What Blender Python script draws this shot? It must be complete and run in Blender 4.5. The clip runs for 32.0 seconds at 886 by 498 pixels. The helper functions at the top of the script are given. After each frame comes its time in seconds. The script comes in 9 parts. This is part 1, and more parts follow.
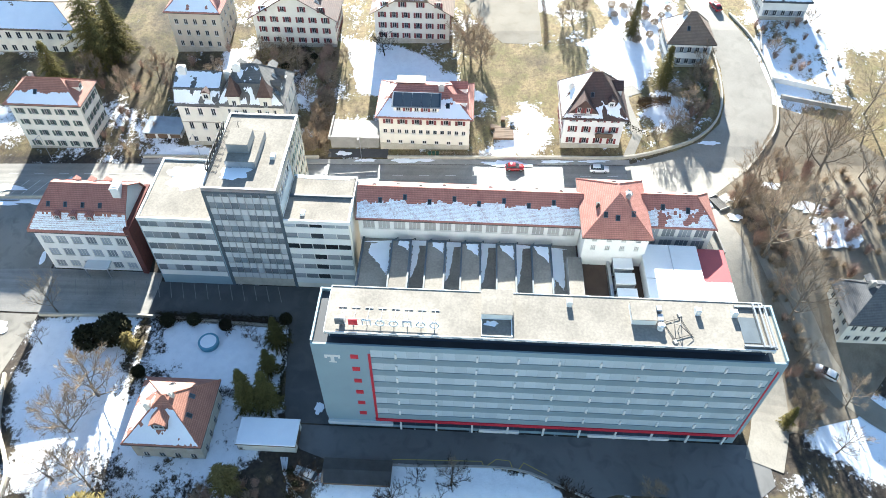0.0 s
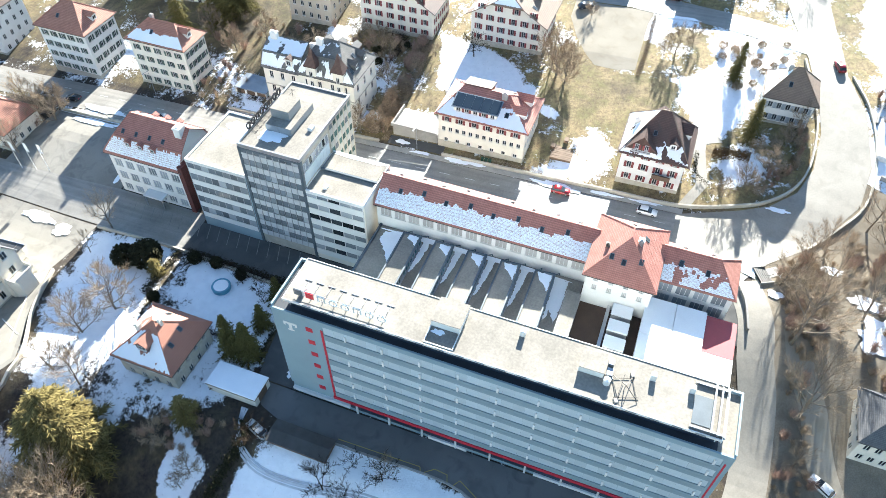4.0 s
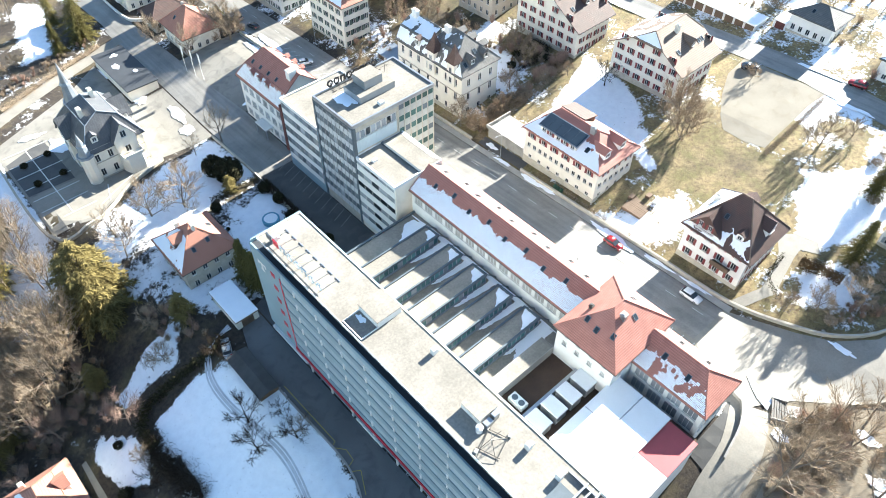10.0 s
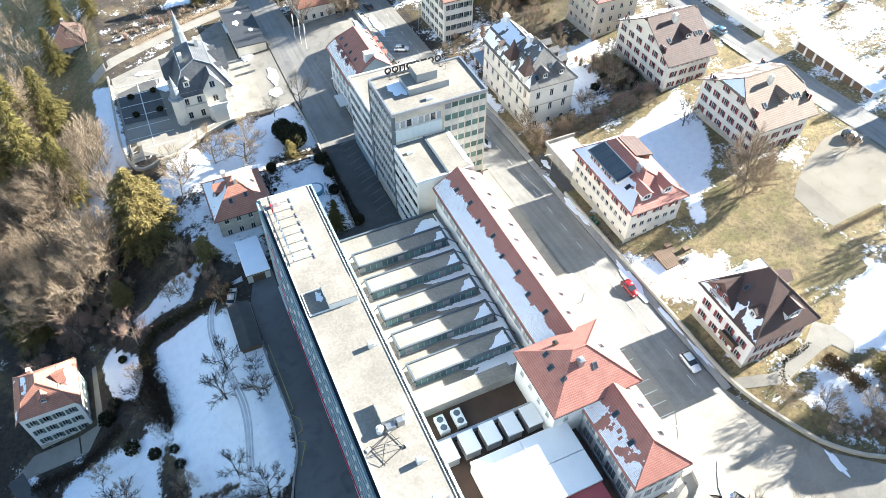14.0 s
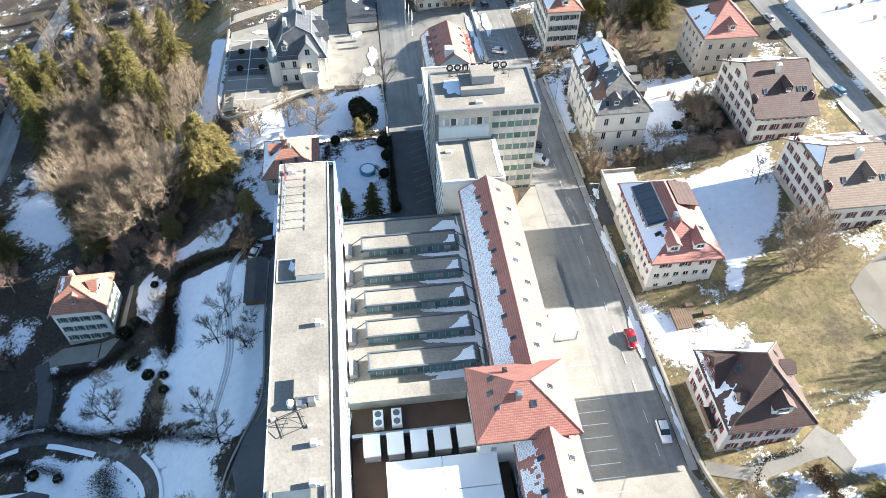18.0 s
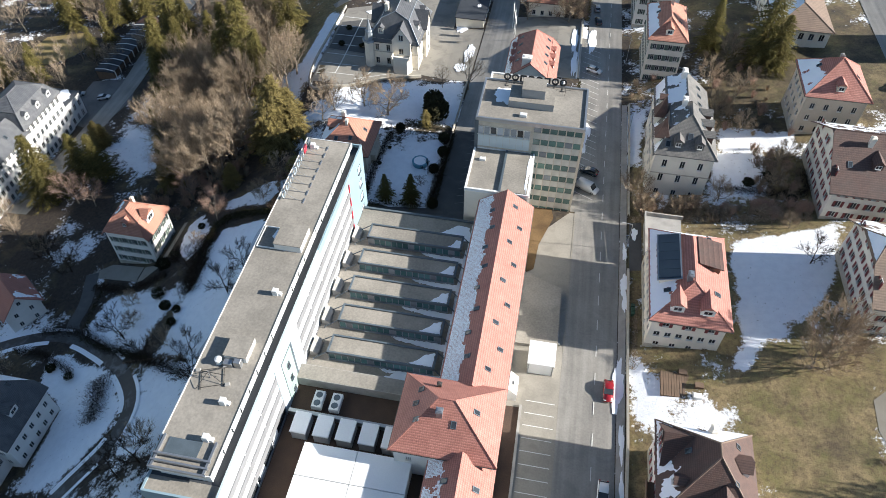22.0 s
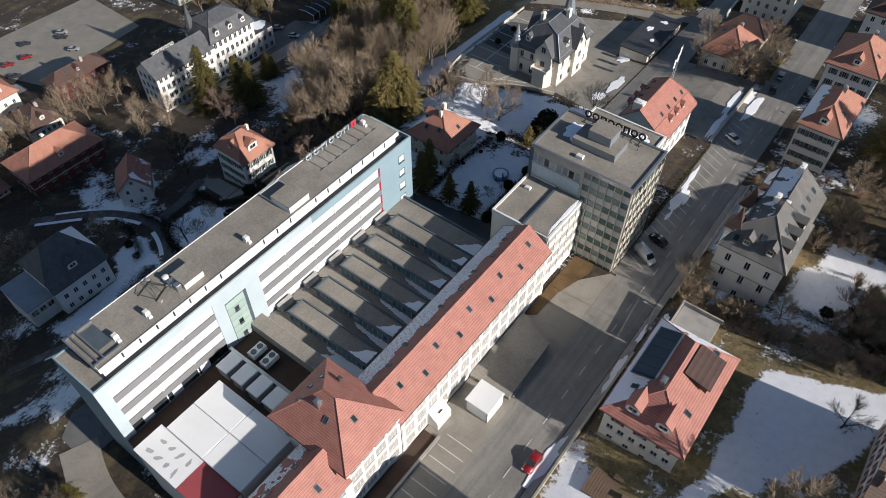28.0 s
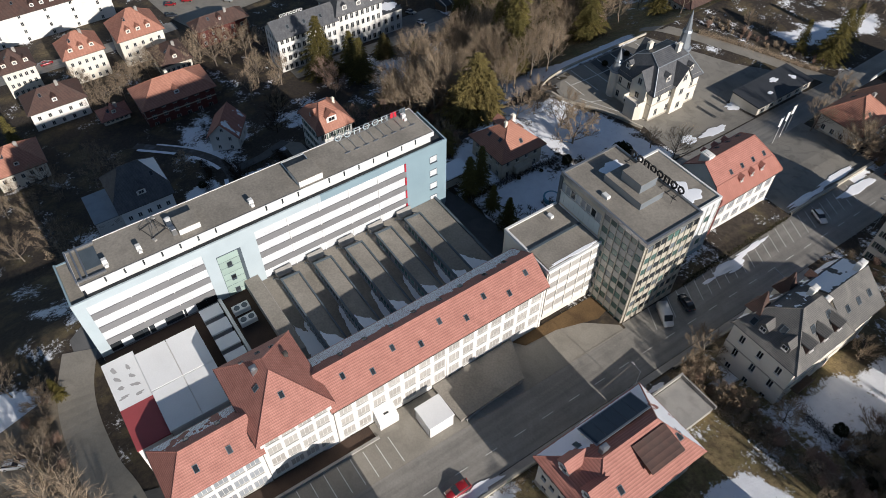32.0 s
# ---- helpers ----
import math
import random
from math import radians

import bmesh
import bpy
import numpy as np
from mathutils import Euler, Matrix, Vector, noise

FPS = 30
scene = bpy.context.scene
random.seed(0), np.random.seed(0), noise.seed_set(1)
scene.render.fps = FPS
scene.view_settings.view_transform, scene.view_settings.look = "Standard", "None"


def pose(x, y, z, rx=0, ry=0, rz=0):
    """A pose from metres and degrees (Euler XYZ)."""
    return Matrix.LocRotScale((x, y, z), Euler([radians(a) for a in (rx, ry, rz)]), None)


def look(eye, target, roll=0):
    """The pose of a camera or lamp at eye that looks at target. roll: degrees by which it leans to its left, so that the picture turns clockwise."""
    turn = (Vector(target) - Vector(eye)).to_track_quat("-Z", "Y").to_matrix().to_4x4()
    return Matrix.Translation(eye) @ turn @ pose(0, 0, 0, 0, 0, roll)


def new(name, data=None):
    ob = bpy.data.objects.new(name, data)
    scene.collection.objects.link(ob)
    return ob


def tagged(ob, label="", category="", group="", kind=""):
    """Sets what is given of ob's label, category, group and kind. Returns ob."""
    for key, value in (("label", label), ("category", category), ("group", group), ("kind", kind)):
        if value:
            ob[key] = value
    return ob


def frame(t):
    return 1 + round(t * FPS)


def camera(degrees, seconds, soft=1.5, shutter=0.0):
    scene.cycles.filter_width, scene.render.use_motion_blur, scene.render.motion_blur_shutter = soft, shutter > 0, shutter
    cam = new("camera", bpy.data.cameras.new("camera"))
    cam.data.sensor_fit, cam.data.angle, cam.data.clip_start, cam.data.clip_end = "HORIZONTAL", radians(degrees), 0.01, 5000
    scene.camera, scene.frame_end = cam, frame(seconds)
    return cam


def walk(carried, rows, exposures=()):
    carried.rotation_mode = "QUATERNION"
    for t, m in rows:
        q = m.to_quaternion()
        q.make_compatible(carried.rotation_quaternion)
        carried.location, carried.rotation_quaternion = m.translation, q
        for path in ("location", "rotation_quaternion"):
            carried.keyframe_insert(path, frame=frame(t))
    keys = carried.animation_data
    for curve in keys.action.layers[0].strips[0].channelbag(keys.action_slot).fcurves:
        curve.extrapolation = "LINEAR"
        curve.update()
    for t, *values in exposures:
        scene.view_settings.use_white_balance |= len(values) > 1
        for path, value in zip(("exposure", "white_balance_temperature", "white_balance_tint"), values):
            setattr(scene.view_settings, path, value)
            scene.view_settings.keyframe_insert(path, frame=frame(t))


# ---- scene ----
# the path lies in a tilted frame: TILT, LEAN and TURN set it upright, with +y along the street
cam = camera(64.5, 32.0, soft=0.55)
METRES, EYE, TILT, LEAN, TURN = 212.0, 106.5, -88.8777, -41.3573, -0.737
ROWS = [
    (0.0, 0.0, 0.0, 0.0, 17.59, 17.62, 87.0),
    (0.5, 0.0012, 0.0005, -0.0157, 27.72, 27.73, 84.83),
    (1.0, 0.0027, 0.0014, -0.0319, 32.19, 32.2, 82.59),
    (1.5, 0.0048, 0.0025, -0.0475, 34.26, 34.27, 80.39),
    (2.0, 0.0072, 0.0043, -0.0632, 35.75, 35.76, 78.12),
    (2.5, 0.01, 0.0064, -0.0786, 36.65, 36.68, 75.86),
    (3.0, 0.0134, 0.0088, -0.0941, 37.38, 37.41, 73.65),
    (3.5, 0.0172, 0.0117, -0.1092, 37.91, 37.95, 71.4),
    (5.5, 0.0361, 0.0275, -0.1664, 39.27, 39.33, 62.3),
    (6.0, 0.0426, 0.0327, -0.1811, 39.53, 39.56, 59.99),
    (6.5, 0.0483, 0.0376, -0.1935, 39.62, 39.66, 57.97),
    (7.0, 0.0554, 0.0437, -0.2075, 39.76, 39.79, 55.6),
    (7.5, 0.0617, 0.0493, -0.219, 39.81, 39.87, 53.51),
    (8.0, 0.0696, 0.0559, -0.2323, 39.93, 39.98, 51.13),
    (8.5, 0.0768, 0.0622, -0.2435, 40.03, 40.08, 49.0),
    (9.0, 0.0853, 0.0696, -0.2558, 40.13, 40.17, 46.61),
    (9.5, 0.0931, 0.0763, -0.266, 40.16, 40.21, 44.56),
    (10.0, 0.102, 0.0841, -0.277, 40.18, 40.23, 42.24),
    (10.5, 0.1108, 0.0915, -0.2869, 40.33, 40.34, 40.18),
    (11.0, 0.1207, 0.1, -0.2971, 40.4, 40.39, 37.82),
    (11.5, 0.1293, 0.1074, -0.3058, 40.38, 40.41, 35.76),
    (12.0, 0.1405, 0.1163, -0.3146, 40.47, 40.42, 33.44),
    (12.5, 0.1497, 0.1245, -0.322, 40.5, 40.45, 31.43),
    (13.0, 0.1612, 0.1338, -0.3301, 40.57, 40.47, 29.06),
    (13.5, 0.1711, 0.1422, -0.3366, 40.62, 40.5, 26.99),
    (14.0, 0.1825, 0.1521, -0.3436, 40.66, 40.54, 24.66),
    (14.5, 0.1927, 0.161, -0.3489, 40.71, 40.55, 22.63),
    (16.5, 0.236, 0.1996, -0.3668, 40.78, 40.61, 13.84),
    (17.0, 0.2489, 0.2107, -0.3697, 40.84, 40.61, 11.43),
    (17.5, 0.2599, 0.2202, -0.3716, 40.89, 40.61, 9.32),
    (18.0, 0.2724, 0.2314, -0.3734, 40.94, 40.63, 6.9),
    (18.5, 0.2833, 0.2409, -0.3741, 40.95, 40.61, 4.84),
    (19.0, 0.2956, 0.2522, -0.3744, 40.99, 40.62, 2.52),
    (19.5, 0.3067, 0.262, -0.3741, 41.03, 40.61, 0.4),
    (20.0, 0.3192, 0.2731, -0.373, 41.08, 40.62, -1.94),
    (20.5, 0.3304, 0.2825, -0.3709, 41.14, 40.56, -3.95),
    (21.0, 0.3425, 0.2938, -0.369, 41.16, 40.58, -6.3),
    (21.5, 0.3529, 0.3035, -0.3664, 41.19, 40.58, -8.34),
    (22.0, 0.3652, 0.3142, -0.3625, 41.24, 40.55, -10.66),
    (22.5, 0.3757, 0.3236, -0.3586, 41.29, 40.54, -12.7),
    (23.0, 0.3874, 0.3341, -0.3534, 41.3, 40.54, -15.11),
    (23.5, 0.398, 0.3433, -0.3483, 41.38, 40.51, -17.15),
    (24.0, 0.4088, 0.353, -0.3424, 41.41, 40.5, -19.34),
    (24.5, 0.4192, 0.3623, -0.3357, 41.45, 40.47, -21.54),
    (25.0, 0.4296, 0.3717, -0.3286, 41.52, 40.45, -23.76),
    (25.5, 0.4399, 0.3808, -0.3209, 41.57, 40.42, -26.07),
    (27.5, 0.478, 0.4147, -0.285, 41.69, 40.3, -34.98),
    (28.0, 0.4868, 0.4227, -0.275, 41.74, 40.26, -37.24),
    (28.5, 0.4952, 0.4303, -0.2643, 41.8, 40.21, -39.55),
    (29.0, 0.5034, 0.4374, -0.2532, 41.84, 40.16, -41.88),
    (29.5, 0.5112, 0.4443, -0.2417, 41.87, 40.13, -44.13),
    (30.0, 0.5186, 0.4511, -0.2299, 41.92, 40.09, -46.28),
    (30.5, 0.5257, 0.4573, -0.2178, 41.95, 40.04, -48.49),
    (31.0, 0.5324, 0.4633, -0.2052, 42.02, 39.96, -50.76),
    (31.5, 0.5387, 0.4689, -0.1924, 42.06, 39.89, -53.03),
    (32.0, 0.5446, 0.4743, -0.1793, 42.12, 39.83, -55.32),
]
EXPOSURES = [(0.0, 2.34, 6180, 4), (3.0, 2.44, 6180, 4), (6.0, 2.5, 6290, 4), (9.0, 2.5, 6290, 4), (13.0, 2.45, 6290, 5), (17.0, 2.28, 6230, 6), (19.0, 1.98, 6280, 7), (21.0, 1.49, 6280, 8), (23.0, 1.06, 6330, 8), (25.0, 0.69, 6380, 10), (28.0, 0.36, 6430, 11), (32.0, 0.15, 6430, 11)]
walk(cam, [(t, pose(0, 0, EYE, TILT, LEAN, TURN) @ pose(METRES * x, METRES * y, METRES * z, 90 + pitch, roll, yaw)) for t, x, y, z, yaw, pitch, roll in ROWS], EXPOSURES)

# ---- world and sun: a low winter sun straight from +x ----
SUN_EL, SUN_AZ = radians(24.4), radians(3.5)      # azimuth counted from +x towards +y
world = bpy.data.worlds.new("sky")
scene.world = world
world.use_nodes = True
wn, wl = world.node_tree.nodes, world.node_tree.links
sky = wn.new("ShaderNodeTexSky")
sky.sky_type = "NISHITA"
sky.sun_disc = False
sky.sun_elevation, sky.sun_rotation = SUN_EL, radians(90) - SUN_AZ
sky.air_density, sky.dust_density, sky.ozone_density = 1.0, 0.15, 1.6
wl.new(sky.outputs[0], wn["Background"].inputs[0])
wn["Background"].inputs[1].default_value = 0.064
sun_data = bpy.data.lights.new("sun", "SUN")
sun_data.energy, sun_data.angle, sun_data.color = 5.0, radians(0.55), (1.0, 0.935, 0.86)
sun = new("sun", sun_data)
sun.matrix_world = look((math.cos(SUN_EL) * math.cos(SUN_AZ) * 300, math.cos(SUN_EL) * math.sin(SUN_AZ) * 300, math.sin(SUN_EL) * 300), (0, 0, 0))


# ---- materials ----
def mat(name, a, b=None, rough=0.8, scale=1.5, bump=0.15, fine=25.0, metal=0.0, spread=0.0, rows=0.0, coat=0.0, dirt=0.0, dirt_col=(0.08, 0.07, 0.06), spec=0.5, island=0.0, streak=0.0):
    """A plain surface: two tones mixed by broad and fine noise, relief, stains, and a tone of its own for each object (spread)."""
    m = bpy.data.materials.new(name)
    m.use_nodes = True
    n, l = m.node_tree.nodes, m.node_tree.links
    p = n["Principled BSDF"]
    p.inputs["Roughness"].default_value, p.inputs["Metallic"].default_value = rough, metal
    p.inputs["Specular IOR Level"].default_value = spec
    p.inputs["Coat Weight"].default_value = coat
    b = b or tuple(v * 0.8 for v in a)
    tc = n.new("ShaderNodeTexCoord")
    big, small = n.new("ShaderNodeTexNoise"), n.new("ShaderNodeTexNoise")
    big.inputs["Scale"].default_value, big.inputs["Detail"].default_value = scale * 0.3, 5
    small.inputs["Scale"].default_value, small.inputs["Detail"].default_value = fine * 0.3, 3
    for t in (big, small):
        l.new(tc.outputs["Object"], t.inputs["Vector"])
    add = n.new("ShaderNodeMath")
    add.operation = "MULTIPLY_ADD"
    l.new(small.outputs[0], add.inputs[0])
    add.inputs[1].default_value = 0.6
    l.new(big.outputs[0], add.inputs[2])
    ramp = n.new("ShaderNodeMapRange")
    ramp.inputs[1].default_value, ramp.inputs[2].default_value = 0.55, 1.05
    l.new(add.outputs[0], ramp.inputs[0])
    mix = n.new("ShaderNodeMix")
    mix.data_type = "RGBA"
    mix.inputs[6].default_value, mix.inputs[7].default_value = (*a, 1), (*b, 1)
    l.new(ramp.outputs[0], mix.inputs[0])
    out = mix.outputs[2]
    height = add.outputs[0]
    if rows:
        wave = n.new("ShaderNodeTexWave")
        wave.bands_direction, wave.wave_profile = "Z", "SAW"
        wave.inputs["Scale"].default_value, wave.inputs["Distortion"].default_value = rows, 0.4
        l.new(tc.outputs["Object"], wave.inputs["Vector"])
        dark = n.new("ShaderNodeMix")
        dark.data_type, dark.blend_type = "RGBA", "MULTIPLY"
        l.new(out, dark.inputs[6])
        grey = n.new("ShaderNodeMapRange")
        grey.inputs[3].default_value, grey.inputs[4].default_value = 0.62, 1.10
        l.new(wave.outputs[1], grey.inputs[0])
        l.new(grey.outputs[0], dark.inputs[7])
        dark.inputs[0].default_value = 1.0
        out = dark.outputs[2]
        # ribs that run down the slope, across its eaves
        split, co, lean, pick, rib = n.new("ShaderNodeSeparateXYZ"), n.new("ShaderNodeSeparateXYZ"), n.new("ShaderNodeMath"), n.new("ShaderNodeMix"), n.new("ShaderNodeMath")
        l.new(tc.outputs["Normal"], split.inputs[0])
        l.new(tc.outputs["Object"], co.inputs[0])
        sx, sy = n.new("ShaderNodeMath"), n.new("ShaderNodeMath")
        sx.operation = sy.operation = "ABSOLUTE"
        l.new(split.outputs[0], sx.inputs[0])
        l.new(split.outputs[1], sy.inputs[0])
        lean.operation = "GREATER_THAN"
        l.new(sx.outputs[0], lean.inputs[0])
        l.new(sy.outputs[0], lean.inputs[1])
        l.new(lean.outputs[0], pick.inputs[0])
        l.new(co.outputs[0], pick.inputs[2])
        l.new(co.outputs[1], pick.inputs[3])
        turn_ = n.new("ShaderNodeMath")
        turn_.operation = "MULTIPLY"
        turn_.inputs[1].default_value = 2 * math.pi / 0.3
        sway = n.new("ShaderNodeMath")
        sway.operation = "MULTIPLY_ADD"
        sway.inputs[1].default_value = 0.35
        l.new(small.outputs[0], sway.inputs[0])
        l.new(pick.outputs[0], sway.inputs[2])
        l.new(sway.outputs[0], turn_.inputs[0])
        rib.operation = "SINE"
        l.new(turn_.outputs[0], rib.inputs[0])
        # rib tint: the shade in the furrows is put into the colour
        tint, ribbed = n.new("ShaderNodeMapRange"), n.new("ShaderNodeMix")
        tint.inputs[1].default_value, tint.inputs[2].default_value, tint.inputs[3].default_value, tint.inputs[4].default_value = -1, 0.6, 0.86, 1.03
        l.new(rib.outputs[0], tint.inputs[0])
        ribbed.data_type, ribbed.blend_type = "RGBA", "MULTIPLY"
        ribbed.inputs[0].default_value = 1.0
        l.new(out, ribbed.inputs[6])
        l.new(tint.outputs[0], ribbed.inputs[7])
        out = ribbed.outputs[2]
        hsum = n.new("ShaderNodeMath")
        l.new(wave.outputs[1], hsum.inputs[0])
        l.new(big.outputs[0], hsum.inputs[1])
        height = hsum.outputs[0]
    if dirt:
        stain = n.new("ShaderNodeTexNoise")
        stain.inputs["Scale"].default_value, stain.inputs["Detail"].default_value, stain.inputs["Distortion"].default_value = 0.35, 6, 0.8
        l.new(tc.outputs["Object"], stain.inputs["Vector"])
        cut = n.new("ShaderNodeMapRange")
        cut.inputs[1].default_value, cut.inputs[2].default_value, cut.inputs[4].default_value = 0.5, 0.72, dirt
        l.new(stain.outputs[0], cut.inputs[0])
        dm = n.new("ShaderNodeMix")
        dm.data_type = "RGBA"
        dm.inputs[7].default_value = (*dirt_col, 1)
        l.new(cut.outputs[0], dm.inputs[0])
        l.new(out, dm.inputs[6])
        out = dm.outputs[2]
    if spread:
        info, hsv = n.new("ShaderNodeObjectInfo"), n.new("ShaderNodeHueSaturation")
        r = n.new("ShaderNodeMapRange")
        r.inputs[3].default_value, r.inputs[4].default_value = 1 - spread, 1 + spread
        l.new(info.outputs["Random"], r.inputs[0])
        l.new(r.outputs[0], hsv.inputs["Value"])
        l.new(out, hsv.inputs["Color"])
        out = hsv.outputs[0]
    if streak:
        along, worn, tone = n.new("ShaderNodeMapping"), n.new("ShaderNodeTexNoise"), n.new("ShaderNodeHueSaturation")
        along.inputs["Scale"].default_value = (0.9, 0.035, 0.5)
        worn.inputs["Scale"].default_value, worn.inputs["Detail"].default_value = 1.0, 6
        l.new(tc.outputs["Object"], along.inputs["Vector"])
        l.new(along.outputs[0], worn.inputs["Vector"])
        r = n.new("ShaderNodeMapRange")
        r.inputs[1].default_value, r.inputs[2].default_value, r.inputs[3].default_value, r.inputs[4].default_value = 0.35, 0.65, 1 - streak, 1 + streak
        l.new(worn.outputs[0], r.inputs[0])
        l.new(r.outputs[0], tone.inputs["Value"])
        l.new(out, tone.inputs["Color"])
        out = tone.outputs[0]
    if island:
        geo, tone, r = n.new("ShaderNodeNewGeometry"), n.new("ShaderNodeHueSaturation"), n.new("ShaderNodeMapRange")
        r.inputs[3].default_value, r.inputs[4].default_value = 1 - island, 1 + island
        l.new(geo.outputs["Random Per Island"], r.inputs[0])
        l.new(r.outputs[0], tone.inputs["Value"])
        l.new(out, tone.inputs["Color"])
        out = tone.outputs[0]
    l.new(out, p.inputs["Base Color"])
    if bump:
        bp = n.new("ShaderNodeBump")
        bp.inputs["Strength"].default_value, bp.inputs["Distance"].default_value = min(1, bump * 3), 0.05
        l.new(height, bp.inputs["Height"])
        l.new(bp.outputs[0], p.inputs["Normal"])
    return m


M = {}
M["snow"] = mat("snow", (0.90, 0.915, 0.94), (0.83, 0.85, 0.885), 0.6, 1.2, 0.25, 14)
M["asphalt"] = mat("asphalt", (0.26, 0.244, 0.216), (0.17, 0.16, 0.143), 0.52, 0.5, 0.04, 11, dirt=0.4, dirt_col=(0.115, 0.11, 0.102), spec=0.8, streak=0.16)
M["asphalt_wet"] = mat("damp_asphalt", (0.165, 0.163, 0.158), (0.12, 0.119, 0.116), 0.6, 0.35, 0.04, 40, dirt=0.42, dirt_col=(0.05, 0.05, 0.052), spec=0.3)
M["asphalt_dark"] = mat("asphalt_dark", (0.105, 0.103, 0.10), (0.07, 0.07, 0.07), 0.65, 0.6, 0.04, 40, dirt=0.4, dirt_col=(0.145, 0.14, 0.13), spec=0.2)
M["paving"] = mat("paving", (0.30, 0.276, 0.234), (0.217, 0.2, 0.17), 0.68, 0.5, 0.05, 11, dirt=0.5, dirt_col=(0.18, 0.164, 0.138), spec=0.35)
M["gravel"] = mat("pale_gravel", (0.32, 0.288, 0.235), (0.24, 0.216, 0.175), 0.95, 0.5, 0.08, 25, dirt=0.4, dirt_col=(0.2, 0.165, 0.115), spec=0.05)
M["concrete"] = mat("concrete", (0.38, 0.36, 0.33), (0.28, 0.27, 0.25), 0.85, 1.2, 0.1, 30, dirt=0.35)
M["line"] = mat("road_paint", (0.7, 0.7, 0.66), (0.5, 0.5, 0.47), 0.7, 3, 0.02, 40)
M["line_faded"] = mat("faded_road_paint", (0.26, 0.26, 0.25), (0.14, 0.14, 0.135), 0.8, 3, 0.02, 40)
M["worn_concrete"] = mat("worn_concrete", (0.275, 0.258, 0.226), (0.20, 0.187, 0.163), 0.8, 0.35, 0.06, 24, dirt=0.55, dirt_col=(0.11, 0.103, 0.092), spec=0.25)
M["gravel_roof"] = mat("gravel_roof", (0.335, 0.306, 0.263), (0.195, 0.18, 0.156), 0.95, 0.4, 0.2, 9, dirt=0.45, dirt_col=(0.17, 0.157, 0.135), spec=0.05)
M["white"] = mat("white_render", (0.78, 0.76, 0.72), (0.68, 0.66, 0.62), 0.85, 0.8, 0.05, 30, dirt=0.18, dirt_col=(0.5, 0.46, 0.4))
M["cream"] = mat("cream_render", (0.78, 0.73, 0.63), (0.68, 0.63, 0.54), 0.85, 0.8, 0.05, 30, dirt=0.2, dirt_col=(0.45, 0.39, 0.3))
M["beige"] = mat("beige_render", (0.55, 0.48, 0.38), (0.46, 0.40, 0.32), 0.85, 0.8, 0.06, 30, dirt=0.25, dirt_col=(0.33, 0.28, 0.22))
M["stone"] = mat("dressed_stone", (0.50, 0.46, 0.38), (0.38, 0.35, 0.29), 0.85, 2.5, 0.15, 20, dirt=0.3, dirt_col=(0.24, 0.21, 0.17))
M["panel_blue"] = mat("blue_grey_panel", (0.25, 0.345, 0.39), (0.22, 0.31, 0.355), 0.55, 0.6, 0.02, 20, dirt=0.12, dirt_col=(0.18, 0.22, 0.25))
M["panel_white"] = mat("white_panel", (0.72, 0.72, 0.70), (0.64, 0.64, 0.62), 0.6, 0.7, 0.02, 25, dirt=0.18, dirt_col=(0.48, 0.46, 0.43))
M["panel_grey"] = mat("grey_panel", (0.33, 0.33, 0.335), (0.28, 0.28, 0.285), 0.6, 0.7, 0.02, 25, dirt=0.2)
M["panel_mid"] = mat("mid_grey_panel", (0.215, 0.215, 0.22), (0.18, 0.18, 0.185), 0.6, 0.7, 0.02, 25, dirt=0.2)
M["sheet_white"] = mat("white_roof_sheet", (0.80, 0.80, 0.79), (0.73, 0.73, 0.72), 0.55, 0.5, 0.03, 15, dirt=0.12, dirt_col=(0.55, 0.53, 0.5))
M["red_paint"] = mat("red_paint", (0.55, 0.03, 0.05), (0.45, 0.02, 0.04), 0.5, 1, 0.02)
M["tile_red"] = mat("red_clay_tile", (0.47, 0.205, 0.16), (0.37, 0.15, 0.115), 0.72, 2.5, 0.25, 12, rows=1.3, dirt=0.25, dirt_col=(0.2, 0.08, 0.06))
M["tile_orange"] = mat("orange_clay_tile", (0.48, 0.225, 0.155), (0.37, 0.16, 0.11), 0.72, 2.5, 0.22, 12, rows=1.3, dirt=0.25, dirt_col=(0.2, 0.09, 0.07))
M["tile_brown"] = mat("brown_tile", (0.115, 0.062, 0.048), (0.075, 0.043, 0.036), 0.72, 2.5, 0.15, 12, rows=1.3, dirt=0.3)
M["tile_sand"] = mat("sandy_brown_tile", (0.25, 0.175, 0.125), (0.185, 0.13, 0.095), 0.72, 2.5, 0.15, 12, rows=1.3, dirt=0.3, dirt_col=(0.18, 0.13, 0.1))
M["slate"] = mat("grey_slate", (0.12, 0.124, 0.133), (0.075, 0.079, 0.088), 0.6, 2.5, 0.15, 9, rows=1.6, dirt=0.25, dirt_col=(0.22, 0.21, 0.2))
M["eternit"] = mat("grey_fibre_tile", (0.163, 0.155, 0.144), (0.118, 0.115, 0.111), 0.8, 2, 0.12, 14, rows=1.6, dirt=0.3, dirt_col=(0.3, 0.28, 0.25))
M["brick"] = mat("dark_red_brick", (0.17, 0.05, 0.04), (0.11, 0.035, 0.03), 0.85, 3, 0.15, 30, rows=2.2)
M["shutter_red"] = mat("dark_red_shutter", (0.22, 0.04, 0.04), (0.16, 0.03, 0.03), 0.6, 2, 0.05, spread=0.15)
M["shutter_green"] = mat("grey_green_shutter", (0.10, 0.13, 0.11), (0.07, 0.10, 0.085), 0.6, 2, 0.05, spread=0.15)
